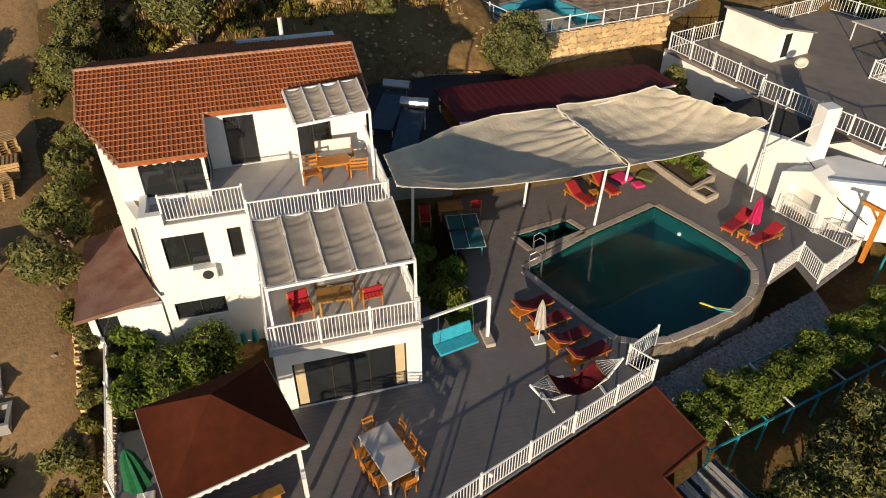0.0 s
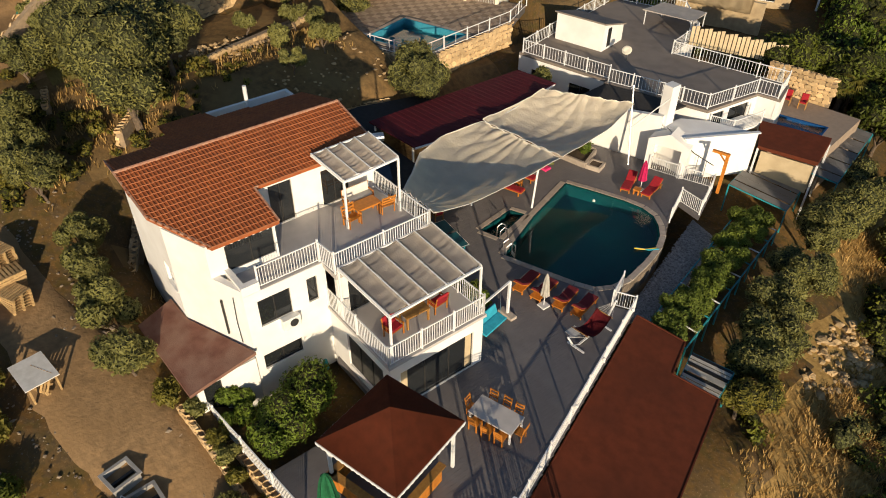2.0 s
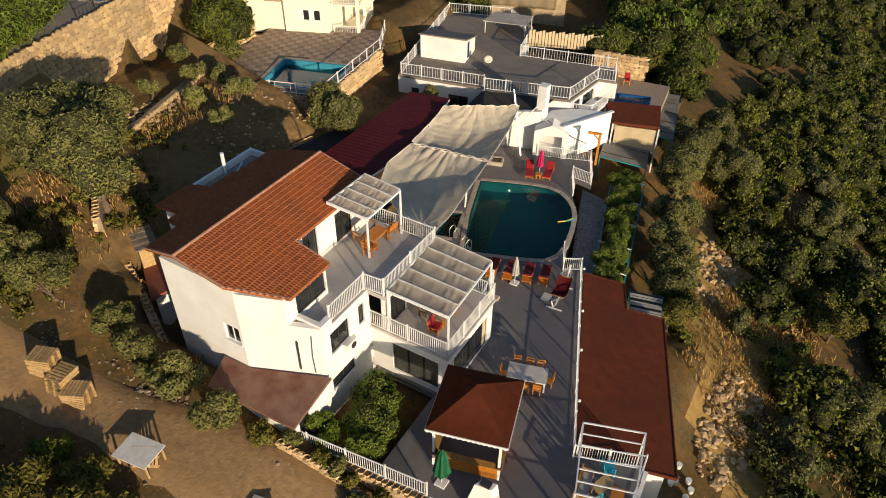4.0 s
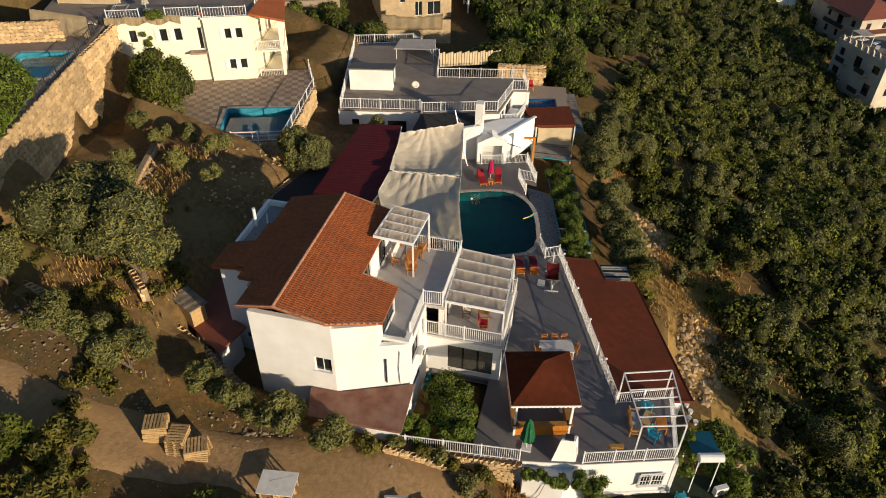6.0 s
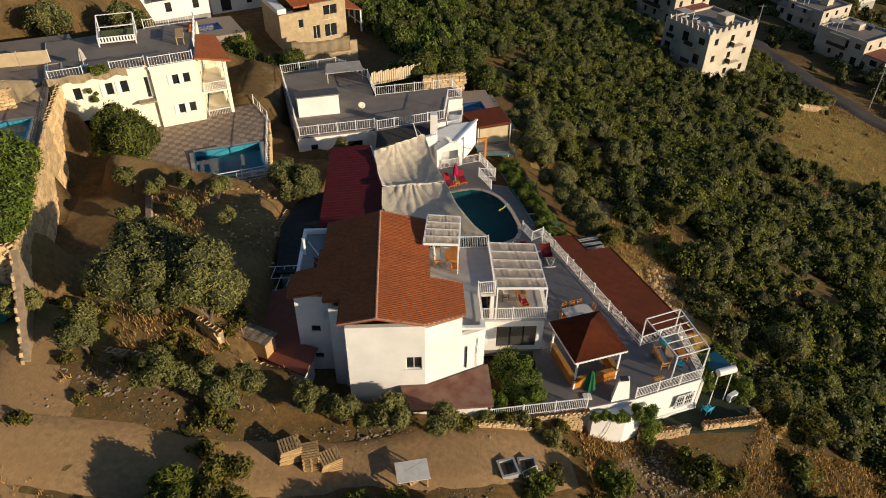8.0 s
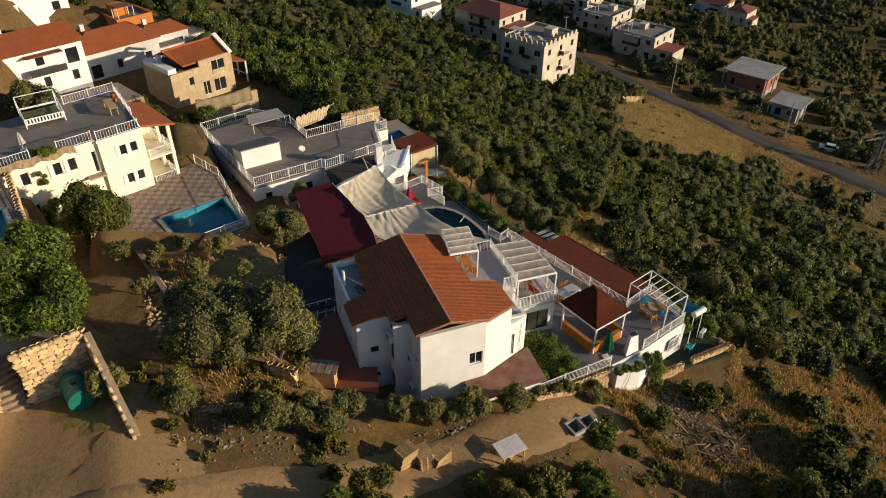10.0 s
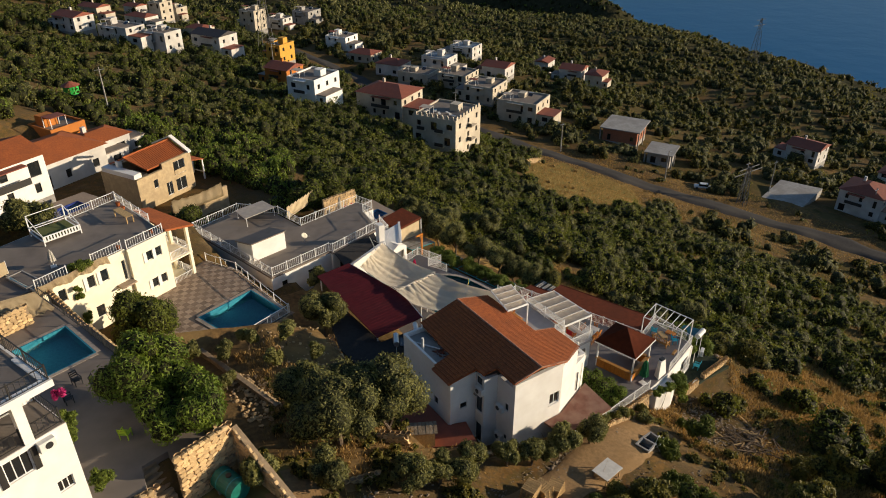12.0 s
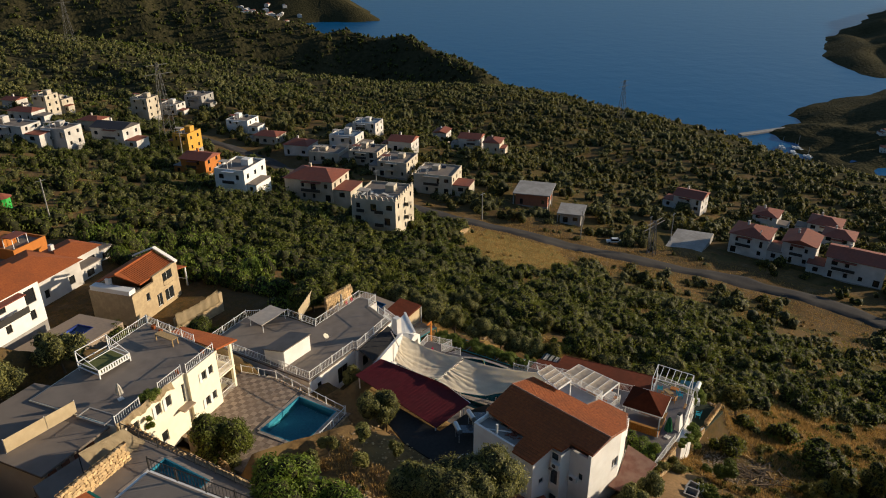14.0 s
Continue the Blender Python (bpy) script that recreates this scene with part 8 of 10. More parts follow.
        for cx_, cy_ in ((l * 0.1 + 0.1, d * 0.08 + 0.1), (l * 0.1 + 2.7, d * 0.08 + 0.1), (l * 0.1 + 0.1, d * 0.08 + 2.1), (l * 0.1 + 2.7, d * 0.08 + 2.1)):
            part("pergola_post", box(cx_ - 0.04, cx_ + 0.04, cy_ - 0.04, cy_ + 0.04, h - 0.4, h + 1.5), M["white_metal"], t)
        part("water_drum", tube([(l * 0.55, d * 0.75, h + 0.5), (l * 0.55 + 1.3, d * 0.75, h + 0.5)], 0.3, 10), M["steel"], t)
        p = part("collector", box(0, 1.5, -1.4, 0, 0, 0.06), M["panel"], t)
        p.matrix_basis = pose(l * 0.55, d * 0.75 - 0.2, h + 0.55, 28)
    else:
        rise = min(l, d) * 0.5 * 0.32
        bm = bmesh.new()
        base = [bm.verts.new(p) for p in ((-o, -o, h), (l + o, -o, h), (l + o, d + o, h), (-o, d + o, h))]
        if l >= d:
            e = 0.0 if roof == "gable" else d * 0.42
            r = [bm.verts.new((-o + e, d / 2, h + rise)), bm.verts.new((l + o - e, d / 2, h + rise))]
            for q in ((base[0], base[1], r[1], r[0]), (base[2], base[3], r[0], r[1]), (base[1], base[2], r[1]), (base[3], base[0], r[0])):
                bm.faces.new(q)
        else:
            e = 0.0 if roof == "gable" else l * 0.42
            r = [bm.verts.new((l / 2, -o + e, h + rise)), bm.verts.new((l / 2, d + o - e, h + rise))]
            for q in ((base[1], base[2], r[1], r[0]), (base[3], base[0], r[0], r[1]), (base[0], base[1], r[0]), (base[2], base[3], r[1])):
                bm.faces.new(q)
        bm.faces.new(base[::-1])
        bmesh.ops.recalc_face_normals(bm, faces=bm.faces)
        part("roof", bm, rm, t)
        if chimney:
            part("chimney", box(l * 0.3, l * 0.3 + 0.6, d * 0.6, d * 0.6 + 0.6, h, h + rise + 0.7), wall, t)
    return t


P_, C_ = M["village"], M["village_cream"]
# stone house with the sunken tile roof, its tarpaulin wall and pool
sh = thing("stone_house", pose(-44.0, 56.9, 0.0, 0, 0, 28), "sand-stone house with a red tiled roof behind parapets", "house")
facade(sh, (0, 0), (4.4, 0), -1.5, 5.6, 0.35, [(2.6, 3.3, 3.4, 4.6)], M["stone_wall_plain"], frame=M["white_metal"], panes=1)
facade(sh, (4.4, 0), (9.6, 0), -1.5, 6.4, 0.35, [(1.9, 3.9, 3.9, 5.9), (0.2, 1.2, 1.5, 3.4), (1.9, 3.7, 1.5, 3.3)], M["stone_wall_plain"], frame=M["white_metal"])
part("loggia_rail", box(6.35, 8.25, -0.06, -0.01, 2.5, 3.15), M["stone_wall_plain"], sh)
for (px, py), (qx, qy) in (((9.6, 0), (9.6, 7.0)), ((9.6, 7.0), (0, 7.0)), ((0, 7.0), (0, 0))):
    facade(sh, (px, py), (qx, qy), -1.5, 5.6, 0.35, [], M["stone_wall_plain"])
part("gable", prism([(9.25, 0.35), (9.6, 0.35), (9.6, 6.65), (9.25, 6.65)], 4.1, lambda x, y: 4.85 + 0.56 * min(y, 6.6 - y)), M["stone_wall_plain"], sh)
part("verge", prism([(9.15, -0.15), (9.75, -0.15), (9.75, 3.3), (9.15, 3.3)], lambda x, y: 4.9 + 0.52 * y, lambda x, y: 5.1 + 0.52 * y), M["plaster"], sh, "white rendered verge")
part("verge", prism([(9.15, 3.3), (9.75, 3.3), (9.75, 7.1), (9.15, 7.1)], lambda x, y: 6.6 - 0.46 * (y - 3.3), lambda x, y: 6.8 - 0.46 * (y - 3.3)), M["plaster"], sh, "white rendered verge")
part("roof", prism([(2.2, 0.3), (9.2, 0.3), (9.2, 3.3), (1.2, 3.3)], lambda x, y: 4.45 + 0.5 * y, lambda x, y: 4.65 + 0.5 * y), M["roof_tile"], sh, "red-brown tiled roof")
part("roof", prism([(1.2, 3.3), (9.2, 3.3), (9.2, 6.8), (1.2, 6.8)], lambda x, y: 6.1 - 0.45 * (y - 3.3), lambda x, y: 6.3 - 0.45 * (y - 3.3)), M["roof_tile"], sh, "red-brown tiled roof")
for k in range(22):
    part("tile_rib", beam((2.3 + 0.32 * k, 0.3, 4.83), (2.3 + 0.32 * k, 3.25, 6.3), 0.09), M["roof_tile"], sh)
part("parapet", box(0.0, 1.2, 0.35, 6.65, 4.1, 4.75), M["plaster"], sh)
part("roof_well", box(0.4, 2.2, 0.4, 3.0, 4.1, 4.3), M["dark_frame"], sh)
part("ridge_cap", beam((1.2, 3.3, 6.35), (9.2, 3.3, 6.35), 0.2), M["roof_tile"], sh)
part("chimney", box(0.9, 1.5, 4.2, 4.8, 4.2, 5.6), M["plaster"], sh)
part("porch_roof", prism([(9.8, 0.6), (12.4, 0.6), (12.4, 5.0), (9.8, 5.0)], lambda x, y: 3.2 - 0.25 * (x - 9.8), lambda x, y: 3.32 - 0.25 * (x - 9.8)), M["roof_tile"], sh)
for y in (0.7, 2.8, 4.8):
    part("porch_post", box(12.1, 12.3, y, y + 0.2, -1.5, 2.6), M["white_metal"], sh)
part("porch_rail", box(12.15, 12.25, 0.9, 4.8, 0.6, 0.7), M["white_metal"], sh)
tw_ = thing("tarpaulin_wall", pose(0, 0, 0), "sand-stone wall hung with a sand-coloured tarpaulin", "wall")
part("wall", beam((-41.6, 50.4, 0.6), (-33.6, 52.8, 0.6), 0.35, 3.6), M["stone_wall_plain"], tw_)
bm = bmesh.new()
rows = []
for i in range(21):
    f = i / 20
    rows.append([bm.verts.new((-41.6 + 7.2 * f, 49.85 + 2.15 * f - 0.25 * g + 0.08 * math.sin(i * 1.7), 3.3 - 1.9 * g - 0.35 * math.sin(math.pi * f) * (1 - g) - 0.06 * math.cos(i * 2.3))) for g in (0, 0.25, 0.5, 0.75, 1)])
for a, b in zip(rows, rows[1:]):
    for j in range(4):
        bm.faces.new((a[j], a[j + 1], b[j + 1], b[j]))
bmesh.ops.solidify(bm, geom=bm.faces[:], thickness=0.02)
part("tarpaulin", bm, M["sand_cloth"], tw_, "sand-coloured tarpaulin", smooth=True)
bpn = basin([(-54.5, 51.0), (-50.5, 52.8), (-51.6, 55.0), (-55.6, 53.2)], 1.0, 0.1, "swimming_pool", "small pool under a deep blue cover", M["pool_cover"])
bpn.matrix_basis = pose(0, 0, 4.0)
solo("pool_terrace", deck_slab([(-60.0, 46.5), (-47.5, 51.5), (-50.5, 57.5), (-63.0, 53.0)], [[(-54.5, 51.0), (-50.5, 52.8), (-51.6, 55.0), (-55.6, 53.2)]], -1.5, 3.97), M["patio"], "buff paved terrace round the covered pool", "terrace", "structure")
house(-63.5, 55.0, 26, 11.0, 9.0, 5.6, "gable", M["plaster"], "white house with a red tiled roof and balconies", z=3.6, roof_mat=M["roof_tile"])
house(-55.6, 68.0, 26, 12.0, 10.0, 3.9, "hip", P_, "broad house under an orange hipped tile roof", z=0.4, storeys=1, roof_mat=M["roof_tile"])
house(-47.0, 75.0, 26, 7.5, 6.0, 3.2, "hip", P_, "low wing under an orange hipped tile roof", z=0.4, storeys=1, roof_mat=M["roof_tile"])
house(-50.5, 84.0, 26, 6.0, 6.0, 3.6, "flat", M["orange_wall"], "small orange walled outbuilding", z=0.6, storeys=1)
house(-68.0, 82.0, 30, 9.0, 7.0, 6.4, "gable", M["plaster"], "white house with a red tiled roof on the slope", z=4.0)
A = -62.0
tw = house(23.4, 97.0, A, 11.2, 13.0, 9.8, "flat", C_, "tall cream house with a scalloped parapet", z=-20.6, storeys=3, extras=False)
for k in range(8):
    for x0, x1, y0, y1 in ((0.3 + 1.38 * k, 1.05 + 1.38 * k, 0, 0.25), (10.95, 11.2, 0.4 + 1.6 * k, 1.3 + 1.6 * k)):
        along_x = x1 - x0 > y1 - y0
        bm = bmesh.new()
        rim = [(0.0, 0.0), (1.0, 0.0), (1.0, 0.45), (0.8, 0.78), (0.5, 0.9), (0.2, 0.78), (0.0, 0.45)]
        f_ = [bm.verts.new((x0 + (x1 - x0) * a if along_x else x0, y0 if along_x else y0 + (y1 - y0) * a, 9.8 + b)) for a, b in rim]
        b_ = [bm.verts.new((v.co.x if along_x else x1, y1 if along_x else v.co.y, v.co.z)) for v in f_]
        bm.faces.new(f_)
        bm.faces.new(b_[::-1])
        for q in range(7):
            bm.faces.new((f_[q], f_[(q + 1) % 7], b_[(q + 1) % 7], b_[q]))
        bmesh.ops.recalc_face_normals(bm, faces=bm.faces)
        part("parapet_scallop", bm, C_, tw)
for z in (3.4, 6.7):
    for x0, x1, y0, y1 in ((1.6, 3.6, -0.95, 0), (6.2, 8.4, -0.95, 0), (11.2, 12.3, 6.0, 9.0)):
        b_ = part("balcony", box(x0, x1, y0, y1, z - 0.15, z), C_, tw)
        part("balcony_rail", box(x0, x1 if y1 <= 0 else x1, y0, y0 + 0.05, z, z + 0.85), M["dark_frame"], b_)
for k in range(5):
    p_ = part("roof_lounger", box(-0.3, 0.3, -0.9, 0.9, 0.2, 0.28), M["white_cloth"], tw)
    p_.matrix_basis = pose(2.0 + 1.7 * k, 3.0 + 1.2 * (k % 2), 9.7, 0, 0, 20 * k)
VILLAGE = (
    (10.5, 226.6, 13.3, 9.0, 6.8, "gable", M["village"], "long white house with a dark roof"),
    (-5.5, 225.3, 9.8, 7.5, 6.6, "flat", P_, "white flat-roofed house in the village"),
    (-18.0, 236.2, 14.1, 8.0, 5.4, "flat", P_, "white flat-roofed house in the village"),
    (-30.0, 246.0, 11.0, 8.0, 5.0, "gable", P_, "low white house with a red tiled roof"),
    (13.0, 296.7, 7.0, 7.0, 8.2, "flat", C_, "tall cream house stepping up the slope"),
    (22.5, 306.0, 6.0, 6.5, 5.6, "flat", C_, "cream house beside a taller one"),
    (7.0, 318.9, 7.5, 6.5, 3.6, "gable", P_, "small white house with a red tiled roof"),
    (1.0, 288.5, 12.0, 7.0, 3.6, "hip", P_, "low house under a red hipped roof"),
    (-14.0, 300.0, 11.0, 7.0, 3.8, "gable", C_, "low house under a red tiled roof"),
    (18.0, 262.0, 9.0, 7.0, 4.2, "hip", C_, "small house with a red tiled roof"),
    (48.8, 286.2, 8.6, 8.0, 8.8, "flat", C_, "modern white and brown stepped house"),
    (64.0, 293.2, 9.5, 7.0, 5.0, "flat", P_, "long white low house in the far village"),
    (77.5, 294.5, 9.5, 10.0, 5.6, "flat", M["concrete"], "unfinished grey concrete house in the far village"),
    (68.8, 240.1, 10.2, 9.0, 5.4, "flat", M["plaster"], "white house above the village with a flat roof"),
    (68.9, 219.5, 10.4, 8.0, 3.4, "hip", C_, "low house with a red hipped tile roof"),
    (31.0, 208.3, 6.2, 8.0, 6.6, "flat", M["ochre"], "bright ochre house with notched parapet"),
    (16.3, 171.5, 8.5, 8.0, 4.8, "gable", M["orange_wall"], "orange painted house with tiled roof"),
    (10.0, 138.0, 8.9, 11.0, 7.2, "flat", M["plaster"], "white two-storey house with a roof terrace"),
    (69.2, 198.0, 10.1, 9.0, 4.0, "hip", P_, "house with a red hipped tile roof"),
    (69.9, 182.8, 12.1, 9.5, 3.8, "flat", C_, "low flat-roofed house in the village"),
    (82.7, 186.9, 10.9, 8.2, 6.8, "flat", P_, "white flat-roofed house with blue-grey roof"),
    (105.7, 201.7, 10.2, 9.0, 4.8, "flat", P_, "white flat-roofed house with blue-grey roof"),
    (78.3, 169.5, 11.1, 10.5, 5.0, "flat", C_, "cream flat-roofed house with stained roof"),
    (101.2, 173.8, 9.4, 9.0, 4.0, "gable", P_, "white house with a red tiled gable roof"),
    (77.2, 151.9, 10.7, 12.0, 5.6, "flat", C_, "cream flat-roofed house with low annex"),
    (76.2, 132.4, 13.1, 12.0, 6.6, "flat", C_, "cream flat-roofed house beside the lane"),
    (25.6, 129.2, 14.1, 11.0, 6.0, "hip", C_, "long house with a dark red hipped roof"),
    (142.5, 191.0, 6.0, 8.0, 4.0, "gable", P_, "small white house with a tiled roof"),
    (139.9, 172.9, 9.2, 9.0, 4.6, "gable", P_, "white house with a red tiled roof"),
    (142.7, 161.1, 7.0, 9.0, 4.2, "hip", C_, "cream house with a red hipped roof"),
    (95.2, 104.5, 10.4, 11.0, 3.9, "slab", M["brick"], "unfinished raw block house with an overhanging concrete roof"),
    (95.7, 87.1, 6.4, 7.5, 3.2, "slab", M["concrete"], "low grey concrete shed beside the lane"),
)
for x, y, l, d, h, rf, wl, lab in VILLAGE:
    house(x, y, A, l, d, h, rf, wl, lab, storeys=1 if h < 4.5 else (3 if h > 8 else 2), roof_mat=M["blue_roof"] if "blue" in lab else (M["slate_roof"] if "dark roof" in lab else None))
for x, y, l, d, h, rf, lab in ((151.8, 78.1, 9.8, 9.0, 5.0, "gable", "white house with a red tiled gable roof"), (119.5, 43.6, 10.4, 10.5, 6.0, "hip", "white house with a red hipped roof beside the lane"), (123.1, 30.0, 8.6, 10.0, 6.4, "gable", "white house with a red tiled roof and solar panels"), (121.3, 17.6, 14.0, 10.0, 6.0, "gable", "long white house with a dark red roof beside the lane"), (166.2, 55.0, 8.0, 9.0, 4.4, "hip", "white house with a red hipped roof"), (172.2, 38.5, 10.0, 10.0, 5.4, "hip", "white house with red hipped roofs"), (160.0, 30.0, 9.0, 9.0, 4.6, "hip", "small white house with a red hipped roof")):
    house(x, y, -80, l, d, h, rf, M["village"], lab)
gb = thing("kiosk", pose(-42.2, 123.5, land_at(-42.2, 123.5)), "bright green round kiosk with a red roof", "kiosk")
part("wall", tube([(0, 0, 0), (0, 0, 2.6)], 1.5, 12), M["kiosk_green"], gb)
part("roof", tube([(0, 0, 2.6), (0, 0, 3.4)], 1.9, 12, None, 0.2), M["far_tile"], gb)
slab = [(107, 57), (109, 47), (126, 51), (122, 61)]
solo("yard_slab", prism(slab, -60, land_at(112, 54) + 0.6), M["concrete"], "pale concrete yard beside the lane", "yard", "structure")
stone_wall((44.0, 84.0), (58.0, 90.0), land_at(58, 90) - 0.5, land_at(44, 84) + 1.0, 0.6, "pale stone garden wall beside the tall house", land_at(58, 90) + 1.2, seed=30, limit=60)

# ---- plants ----
def rough_sphere(n_lat, n_lon, rng, lump):
    """A closed lumpy ball: corners and four-cornered faces (poles collapsed)."""
    vs, fs = [], []
    ph = rng.uniform(0, 6.28, 6)
    for i in range(n_lat + 1):
        th = math.pi * i / n_lat
        for j in range(n_lon):
            a = 2 * math.pi * j / n_lon
            r = 1 + lump * (math.sin(3 * a + ph[0]) * math.sin(2 * th + ph[1]) + 0.6 * math.sin(5 * a + ph[2] + 3 * th) + 0.4 * math.sin(7 * th + ph[3] + 2 * a))
            vs.append((r * math.sin(th) * math.cos(a), r * math.sin(th) * math.sin(a), r * math.cos(th)))
    for i in range(n_lat):
        for j in range(n_lon):
            fs.append((i * n_lon + j, (i + 1) * n_lon + j, (i + 1) * n_lon + (j + 1) % n_lon, i * n_lon + (j + 1) % n_lon))
    return np.array(vs), np.array(fs)


def leaf_cloud(n, size, rng, lobes, spread=0.12, narrow=0.5):
    """n leaves on the outsides of round lobes (cx, cy, cz, r): corners and faces."""
    lobes = np.array(lobes, float)
    w = lobes[:, 3] ** 2
    pick = rng.choice(len(lobes), n, p=w / w.sum())
    d = rng.normal(size=(n, 3))
    d[:, 2] = d[:, 2] * 0.9 + 0.15
    d /= np.linalg.norm(d, axis=1, keepdims=True)
    c = lobes[pick, :3] + d * (lobes[pick, 3] * (1 - spread + 2.2 * spread * rng.random(n) ** 1.5 - 0.5 * spread))[:, None]
    nrm = d * 0.9 + rng.normal(size=(n, 3)) * 0.5
    nrm /= np.linalg.norm(nrm, axis=1, keepdims=True)
    t = np.cross(nrm, rng.normal(size=(n, 3)))
    t /= np.linalg.norm(t, axis=1, keepdims=True) + 1e-9
    b = np.cross(nrm, t)
    s = size * rng.uniform(0.6, 1.35, n)[:, None]
    s = s * 1.2
    v = np.stack([c - t * s + b * s * narrow * 0.8, c - t * s * 0.7 - b * s * narrow * 0.8, c + t * s], 1).reshape(-1, 3)
    return v, np.arange(3 * n).reshape(n, 3)


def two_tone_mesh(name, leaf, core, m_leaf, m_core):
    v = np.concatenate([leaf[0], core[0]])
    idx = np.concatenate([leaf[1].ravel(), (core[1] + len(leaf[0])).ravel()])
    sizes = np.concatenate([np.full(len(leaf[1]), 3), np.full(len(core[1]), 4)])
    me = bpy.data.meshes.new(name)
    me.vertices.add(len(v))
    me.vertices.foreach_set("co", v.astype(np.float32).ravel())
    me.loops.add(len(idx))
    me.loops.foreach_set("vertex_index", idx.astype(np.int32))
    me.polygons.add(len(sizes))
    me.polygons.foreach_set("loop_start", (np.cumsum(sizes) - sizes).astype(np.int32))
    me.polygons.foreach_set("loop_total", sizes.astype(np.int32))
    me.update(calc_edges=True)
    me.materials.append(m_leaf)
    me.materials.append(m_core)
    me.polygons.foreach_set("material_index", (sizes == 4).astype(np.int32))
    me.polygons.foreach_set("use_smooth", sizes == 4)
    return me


def random_lobes(rng, k, rx, rz, r):
    out = []
    for i in range(k):
        a, q = rng.uniform(0, 6.28), math.sqrt(rng.uniform(0.0, 1))
        out.append((math.cos(a) * q * rx, math.sin(a) * q * rx, rng.uniform(-0.45, 0.75) * rz * (1.15 - 0.6 * q), r * rng.uniform(0.7, 1.25)))
    return out


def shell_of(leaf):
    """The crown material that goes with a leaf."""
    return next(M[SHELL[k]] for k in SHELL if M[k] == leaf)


def tree(x, y, r, h, leaf, label, seed, leaves=4200, size=0.13, name="tree", cat="tree", z=None, trunk=0.16, lobes=16, clear=0.3, group="trees", white=False, lump=0.36):
    """A tree: tapered trunk and limbs, and a crown of lobes thick with leaves, with gaps between."""
    rng = np.random.default_rng(seed)
    z = land_at(x, y) if z is None else z
    t = thing(name, pose(x, y, z), label, cat, group)
    ch = h * (1 - clear)
    cz = h * clear + ch * 0.5
    lb = [(a * 1.0, b * 1.0, c + cz, d) for a, b, c, d in random_lobes(rng, lobes, r * 0.72, ch * 0.5, r * lump)]
    bm = bmesh.new()
    lean = rng.uniform(-0.25, 0.25, 2)
    fork = Vector((lean[0], lean[1], h * clear * 0.9))
    tube([(0, 0, -0.3), (lean[0] * 0.4, lean[1] * 0.4, h * clear * 0.5), tuple(fork)], trunk, 9, bm, trunk * 0.75)
    for a, b, c, d in lb[:7]:
        p = Vector((a, b, c))
        tube([tuple(fork - Vector((0, 0, 0.1))), tuple(fork.lerp(p, 0.5) + Vector((0, 0, 0.12 * h * 0.3))), tuple(p)], trunk * 0.5, 6, bm, trunk * 0.12)
    part("trunk", bm, M["bark"], t, "gnarled grey-brown trunk and limbs")
    lv = leaf_cloud(int(leaves * 1.15), size, rng, lb, 0.2)
    # Cores in the darker crown colour stand in for shade deep among the leaves.
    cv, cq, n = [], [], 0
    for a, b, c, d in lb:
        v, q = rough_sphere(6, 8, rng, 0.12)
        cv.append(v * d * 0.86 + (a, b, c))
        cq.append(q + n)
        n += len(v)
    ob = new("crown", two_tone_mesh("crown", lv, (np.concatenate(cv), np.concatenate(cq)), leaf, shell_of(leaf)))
    ob.parent = t
    return t


OL = "grey-green olive tree with a broken, billowing crown"
tree(-43.7, -2.2, 3.2, 6.6, M["olive"], OL, 1, 20000, 0.1, "olive_tree", trunk=0.25, lobes=34, clear=0.16, lump=0.36)
tree(-40.2, -2.7, 2.9, 6.8, M["olive"], OL, 2, 18000, 0.1, "olive_tree", trunk=0.25, lobes=34, clear=0.16, lump=0.36)
tree(-44.6, 1.2, 2.4, 4.8, M["olive"], OL, 3, 10000, 0.1, "olive_tree", trunk=0.2, lump=0.36)
tree(-36.9, 15.0, 2.3, 5.2, M["olive"], OL, 4, 9500, 0.105, "olive_tree", trunk=0.22, lobes=26, clear=0.2, lump=0.32)
for k, (x, y, r, h) in enumerate(((-46.2, -6.6, 1.9, 3.1), (-41.7, -8.6, 1.6, 2.8), (-39.6, -8.6, 1.35, 2.6), (-37.4, -8.8, 1.7, 3.1), (-33.3, -8.3, 1.25, 2.3))):
    tree(x, y, r, h, M["olive"], "young olive tree on the bank of the dirt track", 20 + k, 5200, 0.085, "olive_tree", trunk=0.09, lobes=10, clear=0.18)
for k, (x, y, r, h) in enumerate(((-14.8, -11.9, 1.25, 2.5), (-26.5, -16.4, 1.5, 2.6), (-37.0, -15.0, 1.7, 2.6), (-39.4, -16.2, 1.6, 2.6), (-36.0, -17.8, 1.7, 3.0), (-29.5, -17.2, 1.6, 2.6), (-24.0, -18.4, 1.7, 2.6), (-44.0, -20.0, 2.0, 3.4), (-50.5, -19.0, 2.0, 3.4), (-38.5, -23.0, 2.3, 4.2), (-9.5, -20.8, 1.9, 5.0), (-5.0, -23.5, 2.4, 6.6), (-0.5, -26.5, 2.4, 6.6), (-14.5, -21.5, 1.8, 3.6), (1.6, -6.3, 1.9, 4.6))):
    tree(x, y, r, h, M["scrub"] if k % 3 else M["dark_leaf"], "dark bushy tree on the far side of the dirt track", 230 + k, 4200, 0.13, "track_tree", trunk=0.1, lobes=12, clear=0.15)
